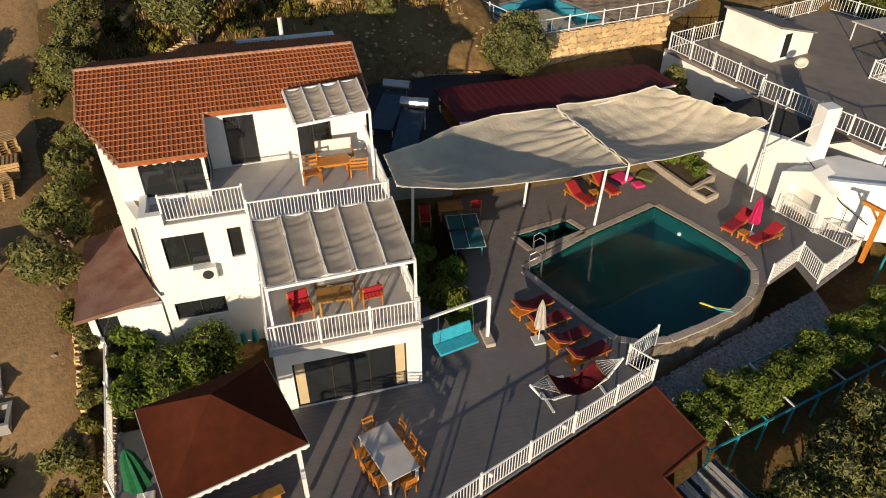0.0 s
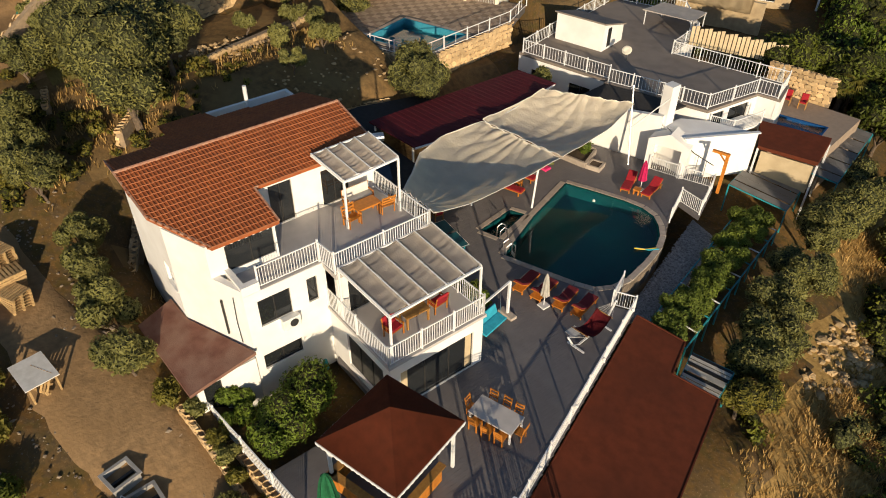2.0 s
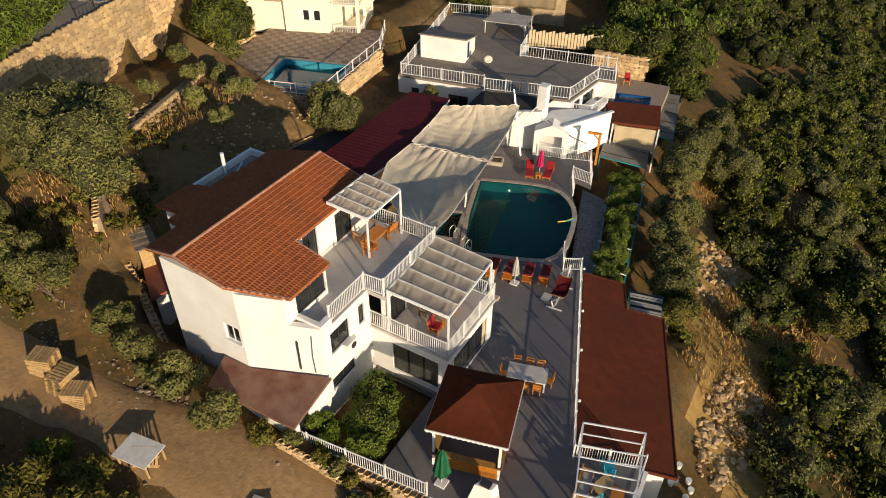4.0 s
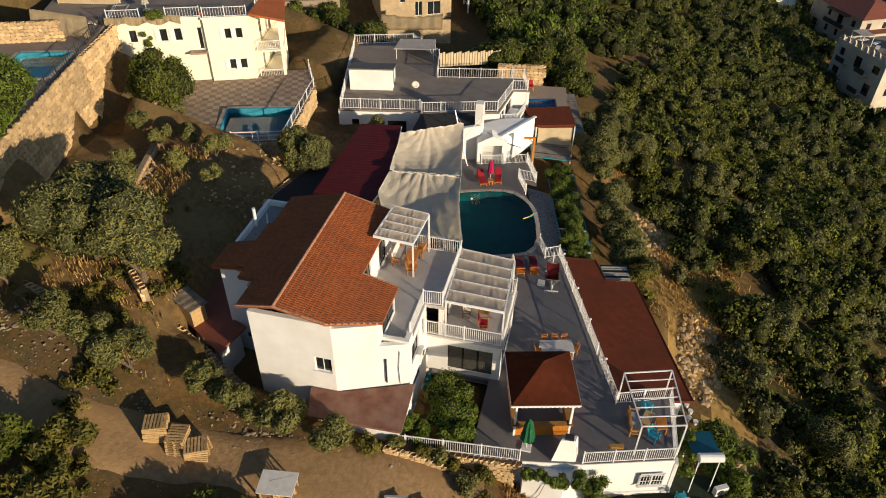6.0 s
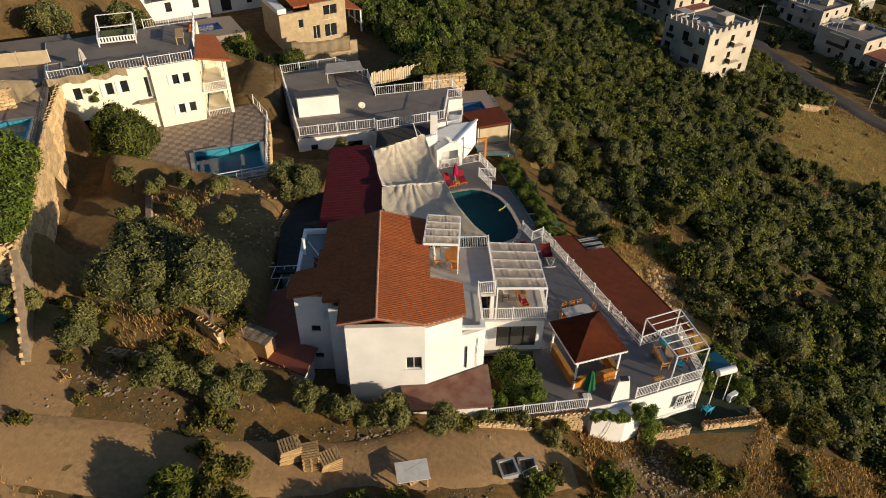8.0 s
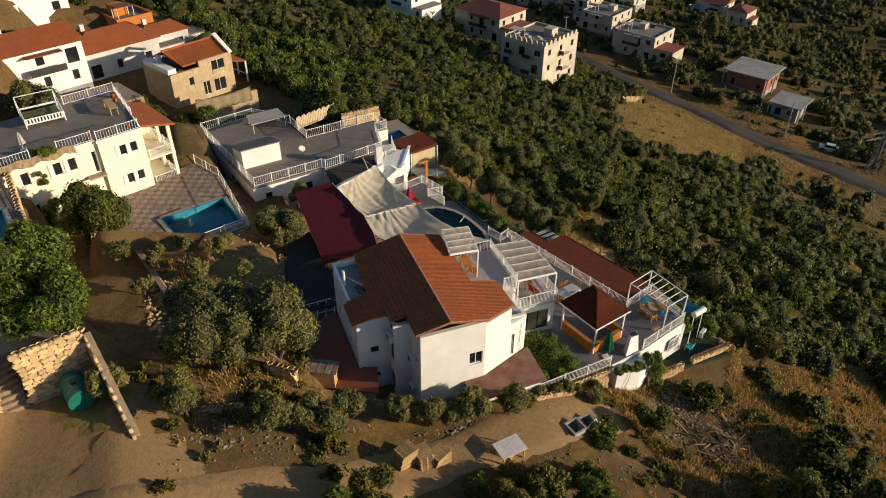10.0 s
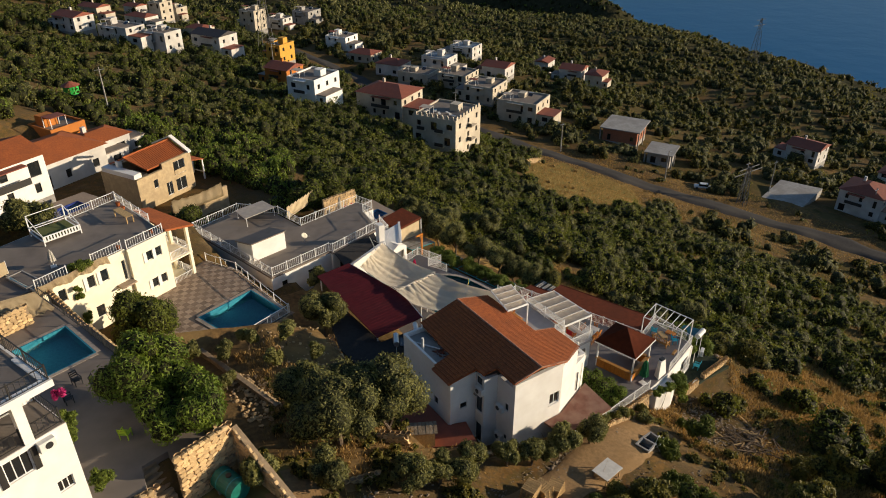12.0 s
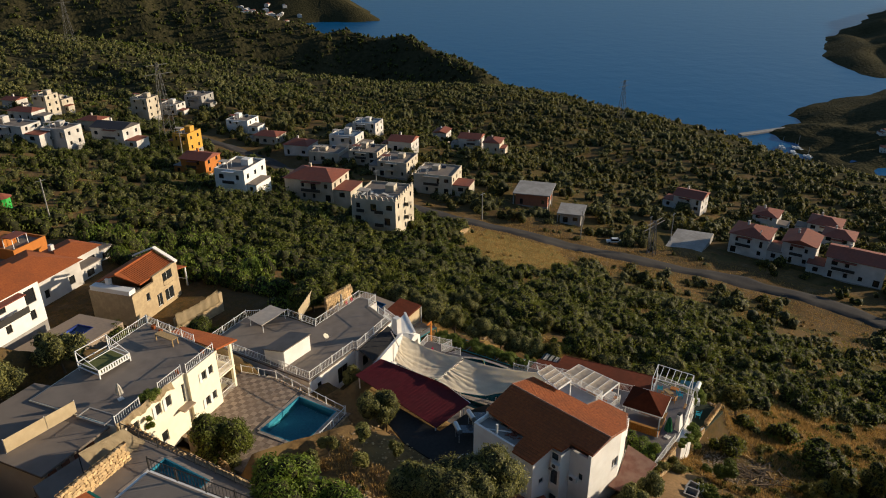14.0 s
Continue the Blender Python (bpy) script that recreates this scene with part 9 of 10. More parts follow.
for k, (x, y, r, h) in enumerate(((-31.4, -8.9, 1.2, 2.3), (-50.2, -4.6, 1.2, 2.0))):
    tree(x, y, r, h, M["olive"], "bushy olive in the hedge along the dirt track", 250 + k, 4000, 0.11, "olive_tree", trunk=0.08, lobes=12, clear=0.12)
for k, (x, y, r, h) in enumerate(((-28.3, -8.9, 1.35, 2.9), (-25.5, -9.1, 1.45, 2.8), (-29.9, -8.9, 0.9, 1.9))):
    tree(x, y, r, h, M["olive"], "bushy young olive in front of the villa", 30 + k, 5000, 0.1, "olive_tree", trunk=0.09, lobes=12, clear=0.12)
for k, (x, y, r, h) in enumerate(((-47.2, 11.4, 1.1, 2.1), (-45.2, 11.9, 1.0, 2.2), (-42.2, 10.9, 1.1, 2.2), (-44.0, 8.4, 0.9, 1.9), (-41.0, 7.8, 0.9, 1.8), (-49.6, 12.6, 1.2, 2.4), (-48.4, 8.0, 0.9, 1.7))):
    tree(x, y, r, h, M["olive"], "small round olive sapling in the dry garden", 40 + k, 2200, 0.11, "olive_tree", trunk=0.06, lobes=8, clear=0.25)
tree(-51.7, 19.2, 3.0, 5.6, M["dark_leaf"], "dense dark green carob tree beside the white villa", 50, 9500, 0.13, "carob_tree", trunk=0.2, lobes=20, clear=0.15, z=4.2)
tree(-51.8, 18.8, 1.7, 3.2, M["olive"], OL, 51, 4200, 0.12, "olive_tree", clear=0.15)
tree(-54.1, 4.0, 3.1, 4.4, M["lemon"], "glossy green citrus tree above the stone wall", 52, 13000, 0.12, "citrus_tree", trunk=0.14, lobes=18, clear=0.12, z=10.2)
tree(-53.1, -0.1, 2.6, 3.6, M["lemon"], "glossy green citrus tree above the stone wall", 53, 10000, 0.12, "citrus_tree", trunk=0.12, lobes=14, clear=0.12, z=10.2)
tree(-53.4, 2.0, 2.3, 3.6, M["lemon"], "glossy green citrus tree above the stone wall", 59, 8000, 0.12, "citrus_tree", trunk=0.12, lobes=14, clear=0.12, z=10.2)
tree(-20.2, -4.2, 1.9, 2.4, M["lemon"], "bright green lemon tree in the villa's courtyard", 54, 12000, 0.075, "citrus_tree", trunk=0.1, lobes=18, clear=0.12, z=-0.4)
tree(-19.2, -5.6, 1.3, 2.2, M["lemon"], "small bright green citrus bush in the courtyard", 255, 6000, 0.075, "citrus_tree", trunk=0.06, lobes=10, clear=0.1, z=-0.4)
tree(-21.7, -6.3, 1.0, 2.0, M["lemon"], "small bright green citrus bush in the courtyard", 55, 3000, 0.1, "citrus_tree", trunk=0.06, lobes=8, clear=0.1, z=-0.4)
tree(-33.6, 23.6, 1.25, 3.6, M["olive"], "small olive beside the neighbour's wall", 56, 4200, 0.11, "olive_tree", trunk=0.09, lobes=10, clear=0.4, z=0.2)
tree(-57.5, 40.5, 2.6, 4.2, M["olive"], OL, 57, 5000, 0.14, "olive_tree", z=7.0)
tree(-64.0, 37.0, 2.6, 4.2, M["olive"], OL, 58, 5000, 0.14, "olive_tree", z=8.0)
for k, (x, y, r, h) in enumerate(((-42.0, 45.0, 2.4, 4.5), (-47.5, 46.5, 2.6, 5.0), (-51.0, 44.0, 2.0, 4.0), (-25.0, 43.2, 3.2, 4.6), (-21.5, 46.5, 3.2, 5.0), (-48.6, 51.5, 2.2, 4.6), (-17.5, 44.0, 2.6, 5.2), (-19.5, 50.5, 3.4, 6.0))):
    tree(x, y, r, h, M["dark_leaf"], "dense dark green garden tree behind the flat-roofed house", 60 + k, 5200, 0.15, "garden_tree", trunk=0.18, lobes=16, clear=0.2)
for k, (x, y, r, h) in enumerate(((-9.4, 14.0, 1.8, 3.8), (-10.6, 18.4, 1.9, 4.0), (-3.4, 0.8, 1.4, 2.6), (-0.8, -3.4, 2.0, 3.6), (4.4, 4.0, 2.0, 3.4), (-2.4, 34.0, 2.2, 4.0), (0.4, 22.0, 2.0, 3.6), (2.2, 15.0, 2.1, 3.6))):
    tree(x, y, r, h, M["olive"] if k % 3 else M["scrub"], "wild olive tree on the dry slope", 280 + k, 7000, 0.08, "olive_tree", trunk=0.12, lobes=13, clear=0.15)
for k, (x, y, r, h) in enumerate(((-13.2, 31.0, 2.2, 4.5), (-13.2, 27.2, 2.0, 4.4), (-12.2, 23.6, 1.9, 4.2), (-11.4, 20.6, 1.9, 4.2), (-10.0, 16.6, 1.8, 3.8), (-14.0, 35.0, 2.3, 4.4), (-12.6, 38.5, 2.4, 4.6), (-10.0, 34.0, 2.2, 4.2))):
    tree(x, y, r, h, M["olive"], "olive tree on the slope below the pool", 80 + k, 9500, 0.08, "olive_tree", trunk=0.14, lobes=14, clear=0.25)



def palm(x, y, h, label):
    """A fan palm: ringed trunk and a head of drooping fans cut into narrow blades."""
    rng = random.Random(12)
    t = thing("palm_tree", pose(x, y, land_at(x, y) - 0.2), label, "palm tree", "trees")
    part("trunk", tube([(0, 0, 0), (0.05, 0.0, h * 0.5), (0.0, 0.05, h)], 0.26, 10, None, 0.2), M["bark"], t)
    for k in range(26):
        a, up = k * 2.4, rng.uniform(-0.7, 0.95)
        out = Vector((math.cos(a), math.sin(a), up)).normalized()
        hub = Vector((0, 0, h)) + out * rng.uniform(0.7, 1.1)
        side = out.cross(Vector((0, 0, 1))).normalized()
        bm = bmesh.new()
        tube([(0, 0, h - 0.1), tuple(hub)], 0.02, 4, bm)
        for j in range(13):
            f = (j - 6) / 6 * 1.25
            d = (out * math.cos(f) + side * math.sin(f)).normalized()
            w = d.cross(out.cross(side)).normalized() * 0.045
            tip = hub + d * rng.uniform(0.75, 1.05) - Vector((0, 0, 0.3 * abs(math.sin(f)) + 0.2))
            mid = hub + d * 0.5
            bm.faces.new([bm.verts.new(p) for p in (hub, mid + w, tip, mid - w)])
        part("frond", bm, M["scrub"], t)
    return t


palm(-21.4, 44.6, 3.4, "fan palm with a shaggy trunk behind the stone wall")


def bush(x, y, z, r, h, leaf, label, seed, leaves=1500, size=0.1, name="shrub", cat="shrub"):
    rng = np.random.default_rng(seed)
    lb = [(a, b, max(c, -0.3 * h) + h * 0.5, d) for a, b, c, d in random_lobes(rng, 8, r * 0.7, h * 0.5, min(r, h) * 0.42)]
    lv = leaf_cloud(leaves, size, rng, lb, 0.2)
    # Darker cores give the shrub's inside its shade by colour.
    cv, cq, n = [], [], 0
    for a, b, c, d in lb:
        v, q = rough_sphere(5, 7, rng, 0.12)
        cv.append(v * d * 0.7 + (a, b, c))
        cq.append(q + n)
        n += len(v)
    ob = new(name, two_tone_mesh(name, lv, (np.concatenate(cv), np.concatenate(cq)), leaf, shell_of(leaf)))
    ob.matrix_basis = pose(x, y, z)
    return tagged(ob, label, cat, "shrubs")


for k, (x, y, r, h) in enumerate(((-22.6, 5.4, 0.9, 1.3), (-24.2, 5.6, 0.9, 1.5), (-21.6, 6.4, 1.0, 1.3), (-20.6, 6.6, 0.8, 1.0), (-25.8, 6.2, 0.8, 1.2), (-23.2, 7.0, 0.9, 1.1))):
    bush(x, y, -0.2, r, h, M["lemon"] if k % 2 else M["dark_leaf"], "leafy green shrub in the bed beside the villa", 100 + k, 2200, 0.1)
for k, (x, y) in enumerate(((-29.4, 21.3), (-28.6, 22.0), (-27.7, 21.8), (-29.6, 22.2))):
    bush(x, y, 0.25, 0.6, 0.9, M["lemon"], "leafy green shrub in the stone planter", 110 + k, 1200, 0.09)
for k, (x, y, z, r, h) in enumerate(((-23.8, -8.3, 0, 0.8, 1.2), (-22.4, -7.7, 0, 0.6, 1.0), (-20.9, -7.6, 0, 0.55, 0.9), (-20.0, -7.55, 0, 0.6, 1.2), (-19.1, -7.5, 0, 0.55, 1.0), (-18.3, -8.5, 0, 0.9, 0.9), (-17.4, -7.6, 0, 0.6, 1.3))):
    bush(x, y, land_at(x, y) - 0.12, r, h, M["olive"] if k % 2 else M["scrub"], "grey-green shrub in the wall's planting pocket", 120 + k, 1500, 0.09)
for k, (x, y, z, r, h) in enumerate(((-10.75, -6.75, -4.0, 0.9, 3.2), (-11.2, -6.5, -1.6, 0.8, 1.4), (-12.2, -6.75, -0.55, 0.6, 0.6), (-13.1, -7.0, -0.65, 0.65, 0.5), (-14.1, -7.05, -0.6, 0.6, 0.45), (-14.9, -7.0, -0.6, 0.5, 0.4))):
    bush(x, y, z, r, h, M["vine"], "bright green climber hanging over the white wall", 130 + k, 2400 if k < 2 else 1500, 0.075, "climber", "climber")
cs = solo("dry_creeper", tube([(-14.6, -7.3, -3.4), (-14.45, -7.32, -2.4), (-14.1, -7.3, -1.6), (-13.9, -7.26, -0.6)], 0.03, 6, None, 0.015), M["bark"], "bare brown climber stems on the white wall", "climber")
for k, (x, y, z, r, h) in enumerate(((-6.1, -2.2, -2.2, 0.8, 3.4), (-6.2, -3.6, -2.2, 0.7, 2.6), (-4.2, -0.7, -4.6, 1.5, 4.6), (-3.0, -1.8, -5.0, 1.5, 4.4), (-2.6, -3.2, -5.2, 1.2, 3.6))):
    bush(x, y, z, r, h, M["vine"], "climber growing up beside the steel pergola", 140 + k, 3000, 0.1, "climber", "climber")
for k in range(15):
    f = k / 14
    bush(-13.9 - 2.95 * f + 0.35 * math.sin(k * 2.3), 13.6 + 12.6 * f, -1.2, 1.15 + 0.25 * math.sin(k * 1.7), 0.9, M["vine"], "sunlit vine foliage spread over the steel frame", 150 + k, 3600, 0.07, "vine", "vine")
for k, (x, y, z, r, h) in enumerate(((-9.1, 0.2, 0.0, 0.5, 3.4), (-9.3, 0.2, 2.8, 0.45, 3.6), (-8.6, 0.7, 6.4, 0.8, 0.9), (-7.9, 0.7, 6.4, 0.7, 0.7), (-10.2, -0.3, 0.0, 0.9, 2.4))):
    bush(*vpt(x, y), 3.85 + z, r, h, M["vine"], "climber on the white villa's front", 170 + k, 1600, 0.08, "climber", "climber")
for k, (x, y, z, r, h) in enumerate(((-59.0, -0.9, 16.4, 0.4, 0.7), (-58.9, -1.2, 13.2, 0.5, 3.4), (-58.4, -2.4, 10.2, 0.7, 2.2), (-58.0, -4.2, 9.0, 0.9, 1.8), (-57.2, -4.6, 9.2, 0.7, 1.4), (-59.3, 1.0, 10.2, 0.6, 4.6))):
    bush(x, y, z, r, h, M["flower"] if k == 0 else M["vine"], "bougainvillea with magenta bracts" if k == 0 else "green climber beside the white villa", 180 + k, 900 if k == 0 else 2000, 0.07, "climber", "climber")
for k, (x, y, r, h) in enumerate(((-14.2, -9.6, 0.6, 0.8), (-28.4, -14.6, 1.2, 1.3), (-19.8, -12.2, 1.2, 1.1), (-26.0, -15.0, 1.1, 1.2), (-22.8, -15.6, 1.2, 1.2), (-9.4, -18.2, 1.4, 1.7), (-30.6, -14.6, 0.9, 0.9))):
    bush(x, y, land_at(x, y) - 0.1, r, h, M["scrub"] if k % 2 else M["dark_leaf"], "low green shrub at the side of the track", 190 + k, 3200, 0.11)

# maquis on the hillsides, too many to count
BUILT = [(-25, 10, 17), (-47, 24, 12), (-31, 33, 12), (-58, 8, 12), (-64, -6, 10), (-57, 30, 9), (-41, 56, 11), (-56, 54, 9), (-50, 72, 10), (-48, 83, 6), (-62, 82, 8), (-11, 3, 9), (-25, -10.5, 4), (-11, -11.5, 3.5), (-7, -5, 4), (-34, -12, 3.6), (-43, -13, 3.4), (-53, -9, 6), (-16, 22, 8), (116, 54, 10), (-42, 123, 9), (-65, 2, 11), (-62, 28, 8), (-48, 72, 11), (-44, 58, 9)]
for o in list(bpy.data.objects):
    if o.get("group") == "village houses" and o.parent is None:
        c = o.matrix_basis @ Vector((5, 5, 0))
        BUILT.append((c.x, c.y, 7.5))


def clear_of(x, y, verge=7.0):
    ok = np.ones(len(x), bool)
    for cx, cy, r in BUILT:
        ok &= np.hypot(x - cx, y - cy) > r
    ok &= lane_gap(x, y) > (7.5 if verge else 4.4) + 2.5 * np.sin(x * 0.21 + y * 0.17) * (verge > 0) + verge * (y < 95) * (np.sin(x * 2.3 + y * 1.9) > -0.45)
    return ok


def spray_cloud(n, size, rng, lobes):
    """n leafy sprigs standing out of round lobes (cx, cy, cz, r), more of them upwards: corners and faces."""
    lobes = np.array(lobes, float)
    w = lobes[:, 3] ** 2
    pick = rng.choice(len(lobes), n, p=w / w.sum())
    d = rng.normal(size=(n, 3))
    d[:, 2] = d[:, 2] * 0.85 + 0.3
    d /= np.linalg.norm(d, axis=1, keepdims=True)
    c = lobes[pick, :3] + d * (lobes[pick, 3] * rng.uniform(0.8, 1.14, n))[:, None]
    nrm = d * 0.8 + rng.normal(size=(n, 3)) * 0.42
    b = np.cross(nrm, rng.normal(size=(n, 3)) * 0.6 + (0, 0, 1))
    b /= np.linalg.norm(b, axis=1, keepdims=True) + 1e-9
    t = np.cross(b, nrm)
    t /= np.linalg.norm(t, axis=1, keepdims=True) + 1e-9
    s = size * rng.uniform(0.55, 1.5, n)[:, None]
    v = np.stack([c - t * s * 0.6 + b * s * 0.6, c - t * s * 0.45 - b * s * 0.6, c + t * s], 1).reshape(-1, 3)
    return v, np.arange(3 * n).reshape(n, 3)


def crown_shape(rng, lobes, leaves, leaf, lat, lon):
    """A bush about one metre in radius: small uneven lobes of leafy sprigs round cores coloured dark for inner shade.
    """
    k = lobes * 2
    lb = [(a, b, max(c, -0.05) + 0.45, d) for a, b, c, d in random_lobes(rng, k, 0.72, 0.62, 0.72 / k ** 0.3)]
    lv, lq = spray_cloud(leaves, leaf, rng, lb)
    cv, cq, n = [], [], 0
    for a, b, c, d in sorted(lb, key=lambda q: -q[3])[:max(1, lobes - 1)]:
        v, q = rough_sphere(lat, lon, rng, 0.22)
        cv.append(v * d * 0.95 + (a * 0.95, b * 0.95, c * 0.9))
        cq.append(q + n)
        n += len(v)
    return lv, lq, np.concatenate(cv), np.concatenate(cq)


def scatter(name, label, x0, x1, y0, y1, count, rmin, rmax, leaves, leaf_size, lat, lon, leaf, seed, gate, extra=None, lobes=(3, 5, 8), low=0.95):
    """Bushes of three sizes strewn in patches over the land; leaf_size in metres."""
    rng = np.random.default_rng(seed)
    x, y = rng.uniform(x0, x1, count * 4), rng.uniform(y0, y1, count * 4)
    keep = clear_of(x, y) & (patchy(x, y, 0.11, seed) > gate + rng.normal(0, 0.3, len(x)))
    if extra is not None:
        keep &= extra(x, y)
    x, y = x[keep][:count], y[keep][:count]
    z = land(x, y)
    classes = []
    for c, (k, share, mean) in enumerate(zip(lobes, (0.5, 1.0, 2.0), (0.25, 0.5, 0.85))):
        size = rmin + (rmax - rmin) * mean
        classes.append([crown_shape(np.random.default_rng(seed * 31 + c * 9 + q), k, int(leaves * share), leaf_size / size, lat, lon) for q in range(6)])
    LV, LQ, CV, CQ, nl, nc = [], [], [], [], 0, 0
    for i in range(len(x)):
        a, u = rng.uniform(0, 6.28), rng.random() ** 1.7
        s = (rmin + (rmax - rmin) * u) * rng.uniform(0.85, 1.15)
        lv, lq, cv, cq = classes[0 if u < 0.3 else (1 if u < 0.65 else 2)][i % 6]
        ca, sa = math.cos(a) * s, math.sin(a) * s
        R2 = np.array([[ca, -sa * rng.uniform(0.75, 1.0), 0], [sa * rng.uniform(0.75, 1.0), ca, 0], [0, 0, s * low * rng.uniform(0.7, 1.2)]])
        o = np.array((x[i], y[i], z[i] - 0.15 * s))
        LV.append(lv @ R2.T + o)
        LQ.append(lq + nl)
        CV.append(cv @ R2.T + o)
        CQ.append(cq + nc)
        nl += len(lv)
        nc += len(cv)
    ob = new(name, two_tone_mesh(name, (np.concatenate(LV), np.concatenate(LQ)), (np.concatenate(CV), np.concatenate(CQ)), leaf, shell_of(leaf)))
    return tagged(ob, label, "scrub", kind="stuff")


def open_slope(x, y):
    """Bare earth beside the lower annex, the meadow, the rubble yard and dry clearings towards the lane stay open."""
    bare = (np.abs(x - np.interp(y, BANK_Y, BANK_X)) < np.interp(y, [0, 8], [0.6, 1.9]) + 0.6 * np.sin(y * 0.6)) & (y > -4) & (y < 37)
    bare |= in_meadow(x, y)
    bare |= (x > -16) & (y < np.interp(x, [-8, 2, 10, 16, 40], [-8.5, -6.6, -9.5, -13.0, -26.0])) & (np.sin(x * 1.7 + 3 * np.sin(y)) > -0.8)
    bare |= (patchy(x, y, 0.2, 5.0) > np.interp(x, [0, 25, 60, 95], [1.2, 0.8, 0.5, 0.4])) & (x < 130)
    return ~bare


scatter("maquis", "dense green maquis bushes on the slope below the villa", -9, 62, -30, 130, 950, 1.0, 2.9, 420, 0.15, 4, 6, M["maquis_green"], 11, -0.9, open_slope)
scatter("maquis", "dense green maquis thicket below the steel pergola", -1, 30, -6, 40, 170, 1.2, 2.9, 460, 0.14, 4, 6, M["maquis_green"], 29, -9.0, open_slope)
scatter("olive_scrub", "grey-green wild olive bushes among the maquis", -8, 62, -30, 130, 420, 1.1, 2.9, 420, 0.13, 4, 6, M["olive"], 12, -0.7, open_slope)
scatter("carob_scrub", "dark green carob bushes among the maquis", -6, 62, -30, 130, 300, 1.3, 3.2, 420, 0.15, 4, 6, M["dark_leaf"], 24, -0.8, open_slope)
scatter("maquis", "green maquis bushes on the slope north of the pool", -12, 9, 22, 64, 150, 1.0, 2.8, 380, 0.14, 4, 6, M["maquis_green"], 37, -9.0, open_slope)
scatter("thorn_scrub", "low straw-coloured thorn cushions in the clearings", -12, 100, -34, 120, 620, 0.3, 1.0, 60, 0.15, 3, 5, M["dry"], 35, -9.0, None, (2, 2, 3), 0.7)
scatter("maquis", "green maquis bushes across the valley", 60, 250, -60, 300, 2100, 1.0, 4.2, 110, 0.25, 3, 6, M["scrub"], 13, -0.6, open_slope, (2, 3, 4))
scatter("olive_scrub", "grey-green olive trees across the valley", 66, 330, -60, 330, 2400, 1.2, 4.2, 110, 0.25, 3, 6, M["olive"], 14, -0.5, open_slope, (2, 3, 4))
scatter("maquis", "green maquis bushes north of the villas", -70, 60, 62, 300, 1500, 1.1, 4.0, 120, 0.24, 3, 6, M["dark_leaf"], 15, -0.8, open_slope, (2, 3, 4))
scatter("olive_scrub", "grey-green bushes north of the villas", -70, 60, 88, 300, 800, 1.2, 2.8, 100, 0.22, 3, 6, M["olive"], 16, -0.5, None, (2, 3, 4))
scatter("far_scrub", "far olive groves on the slope above the sea", -160, 420, 285, 640, 4200, 1.6, 4.0, 20, 0.6, 3, 5, M["olive"], 17, -0.8, None, (1, 2, 2))
scatter("far_scrub", "far dark scrub on the slope above the sea", -160, 420, 285, 640, 2400, 1.4, 3.8, 20, 0.6, 3, 5, M["dark_leaf"], 34, -0.6, None, (1, 2, 2))
scatter("far_scrub", "far dark scrub on the headland slope", 245, 470, -120, 330, 1900, 1.6, 4.0, 24, 0.55, 3, 5, M["scrub"], 18, -0.8, None, (1, 2, 2))
scatter("far_scrub", "far dark wooded hill over the sea", 150, 680, 560, 1200, 5200, 2.2, 5.4, 6, 1.6, 3, 4, M["dark_leaf"], 19, -1.0, None, (1, 1, 2))
scatter("garden_scrub", "low shrubs in the dry olive garden and the track's verge", -56, -33, -8, 16, 110, 0.3, 0.8, 150, 0.1, 3, 5, M["scrub"], 21, -0.3)
scatter("verge_scrub", "dry green weeds beside the track and the rubble", -50, 12, -34, -9, 230, 0.3, 1.0, 150, 0.11, 3, 5, M["scrub"], 22, -0.3, open_slope)
scatter("yard_weeds", "dry green weeds and low thorn among the rubble", -17, 24, -30, -8, 330, 0.25, 0.9, 130, 0.12, 3, 5, M["scrub"], 36, -9.0, None, (2, 3, 3), 0.9)
scatter("south_scrub", "scattered dry scrub on the open slope south of the track", -120, 60, -150, -34, 240, 0.7, 2.4, 60, 0.3, 3, 5, M["scrub"], 33, -0.3, None, (2, 3, 3))
scatter("upper_scrub", "shrubs on the hill above the villas", -130, -62, -30, 120, 260, 0.8, 1.8, 80, 0.25, 3, 5, M["olive"], 23, -0.4, None, (2, 3, 3))
scatter("village_trees", "dark garden trees between the village houses", -40, 200, 120, 320, 420, 1.8, 3.2, 150, 0.26, 3, 6, M["dark_leaf"], 27, -0.9, None, (3, 4, 5), 1.2)
scatter("garden_trees", "green garden trees between the white villas", -62, -18, 44, 92, 90, 1.6, 3.0, 420, 0.17, 4, 6, M["lemon"], 28, -0.9, None, (3, 4, 5), 1.2)


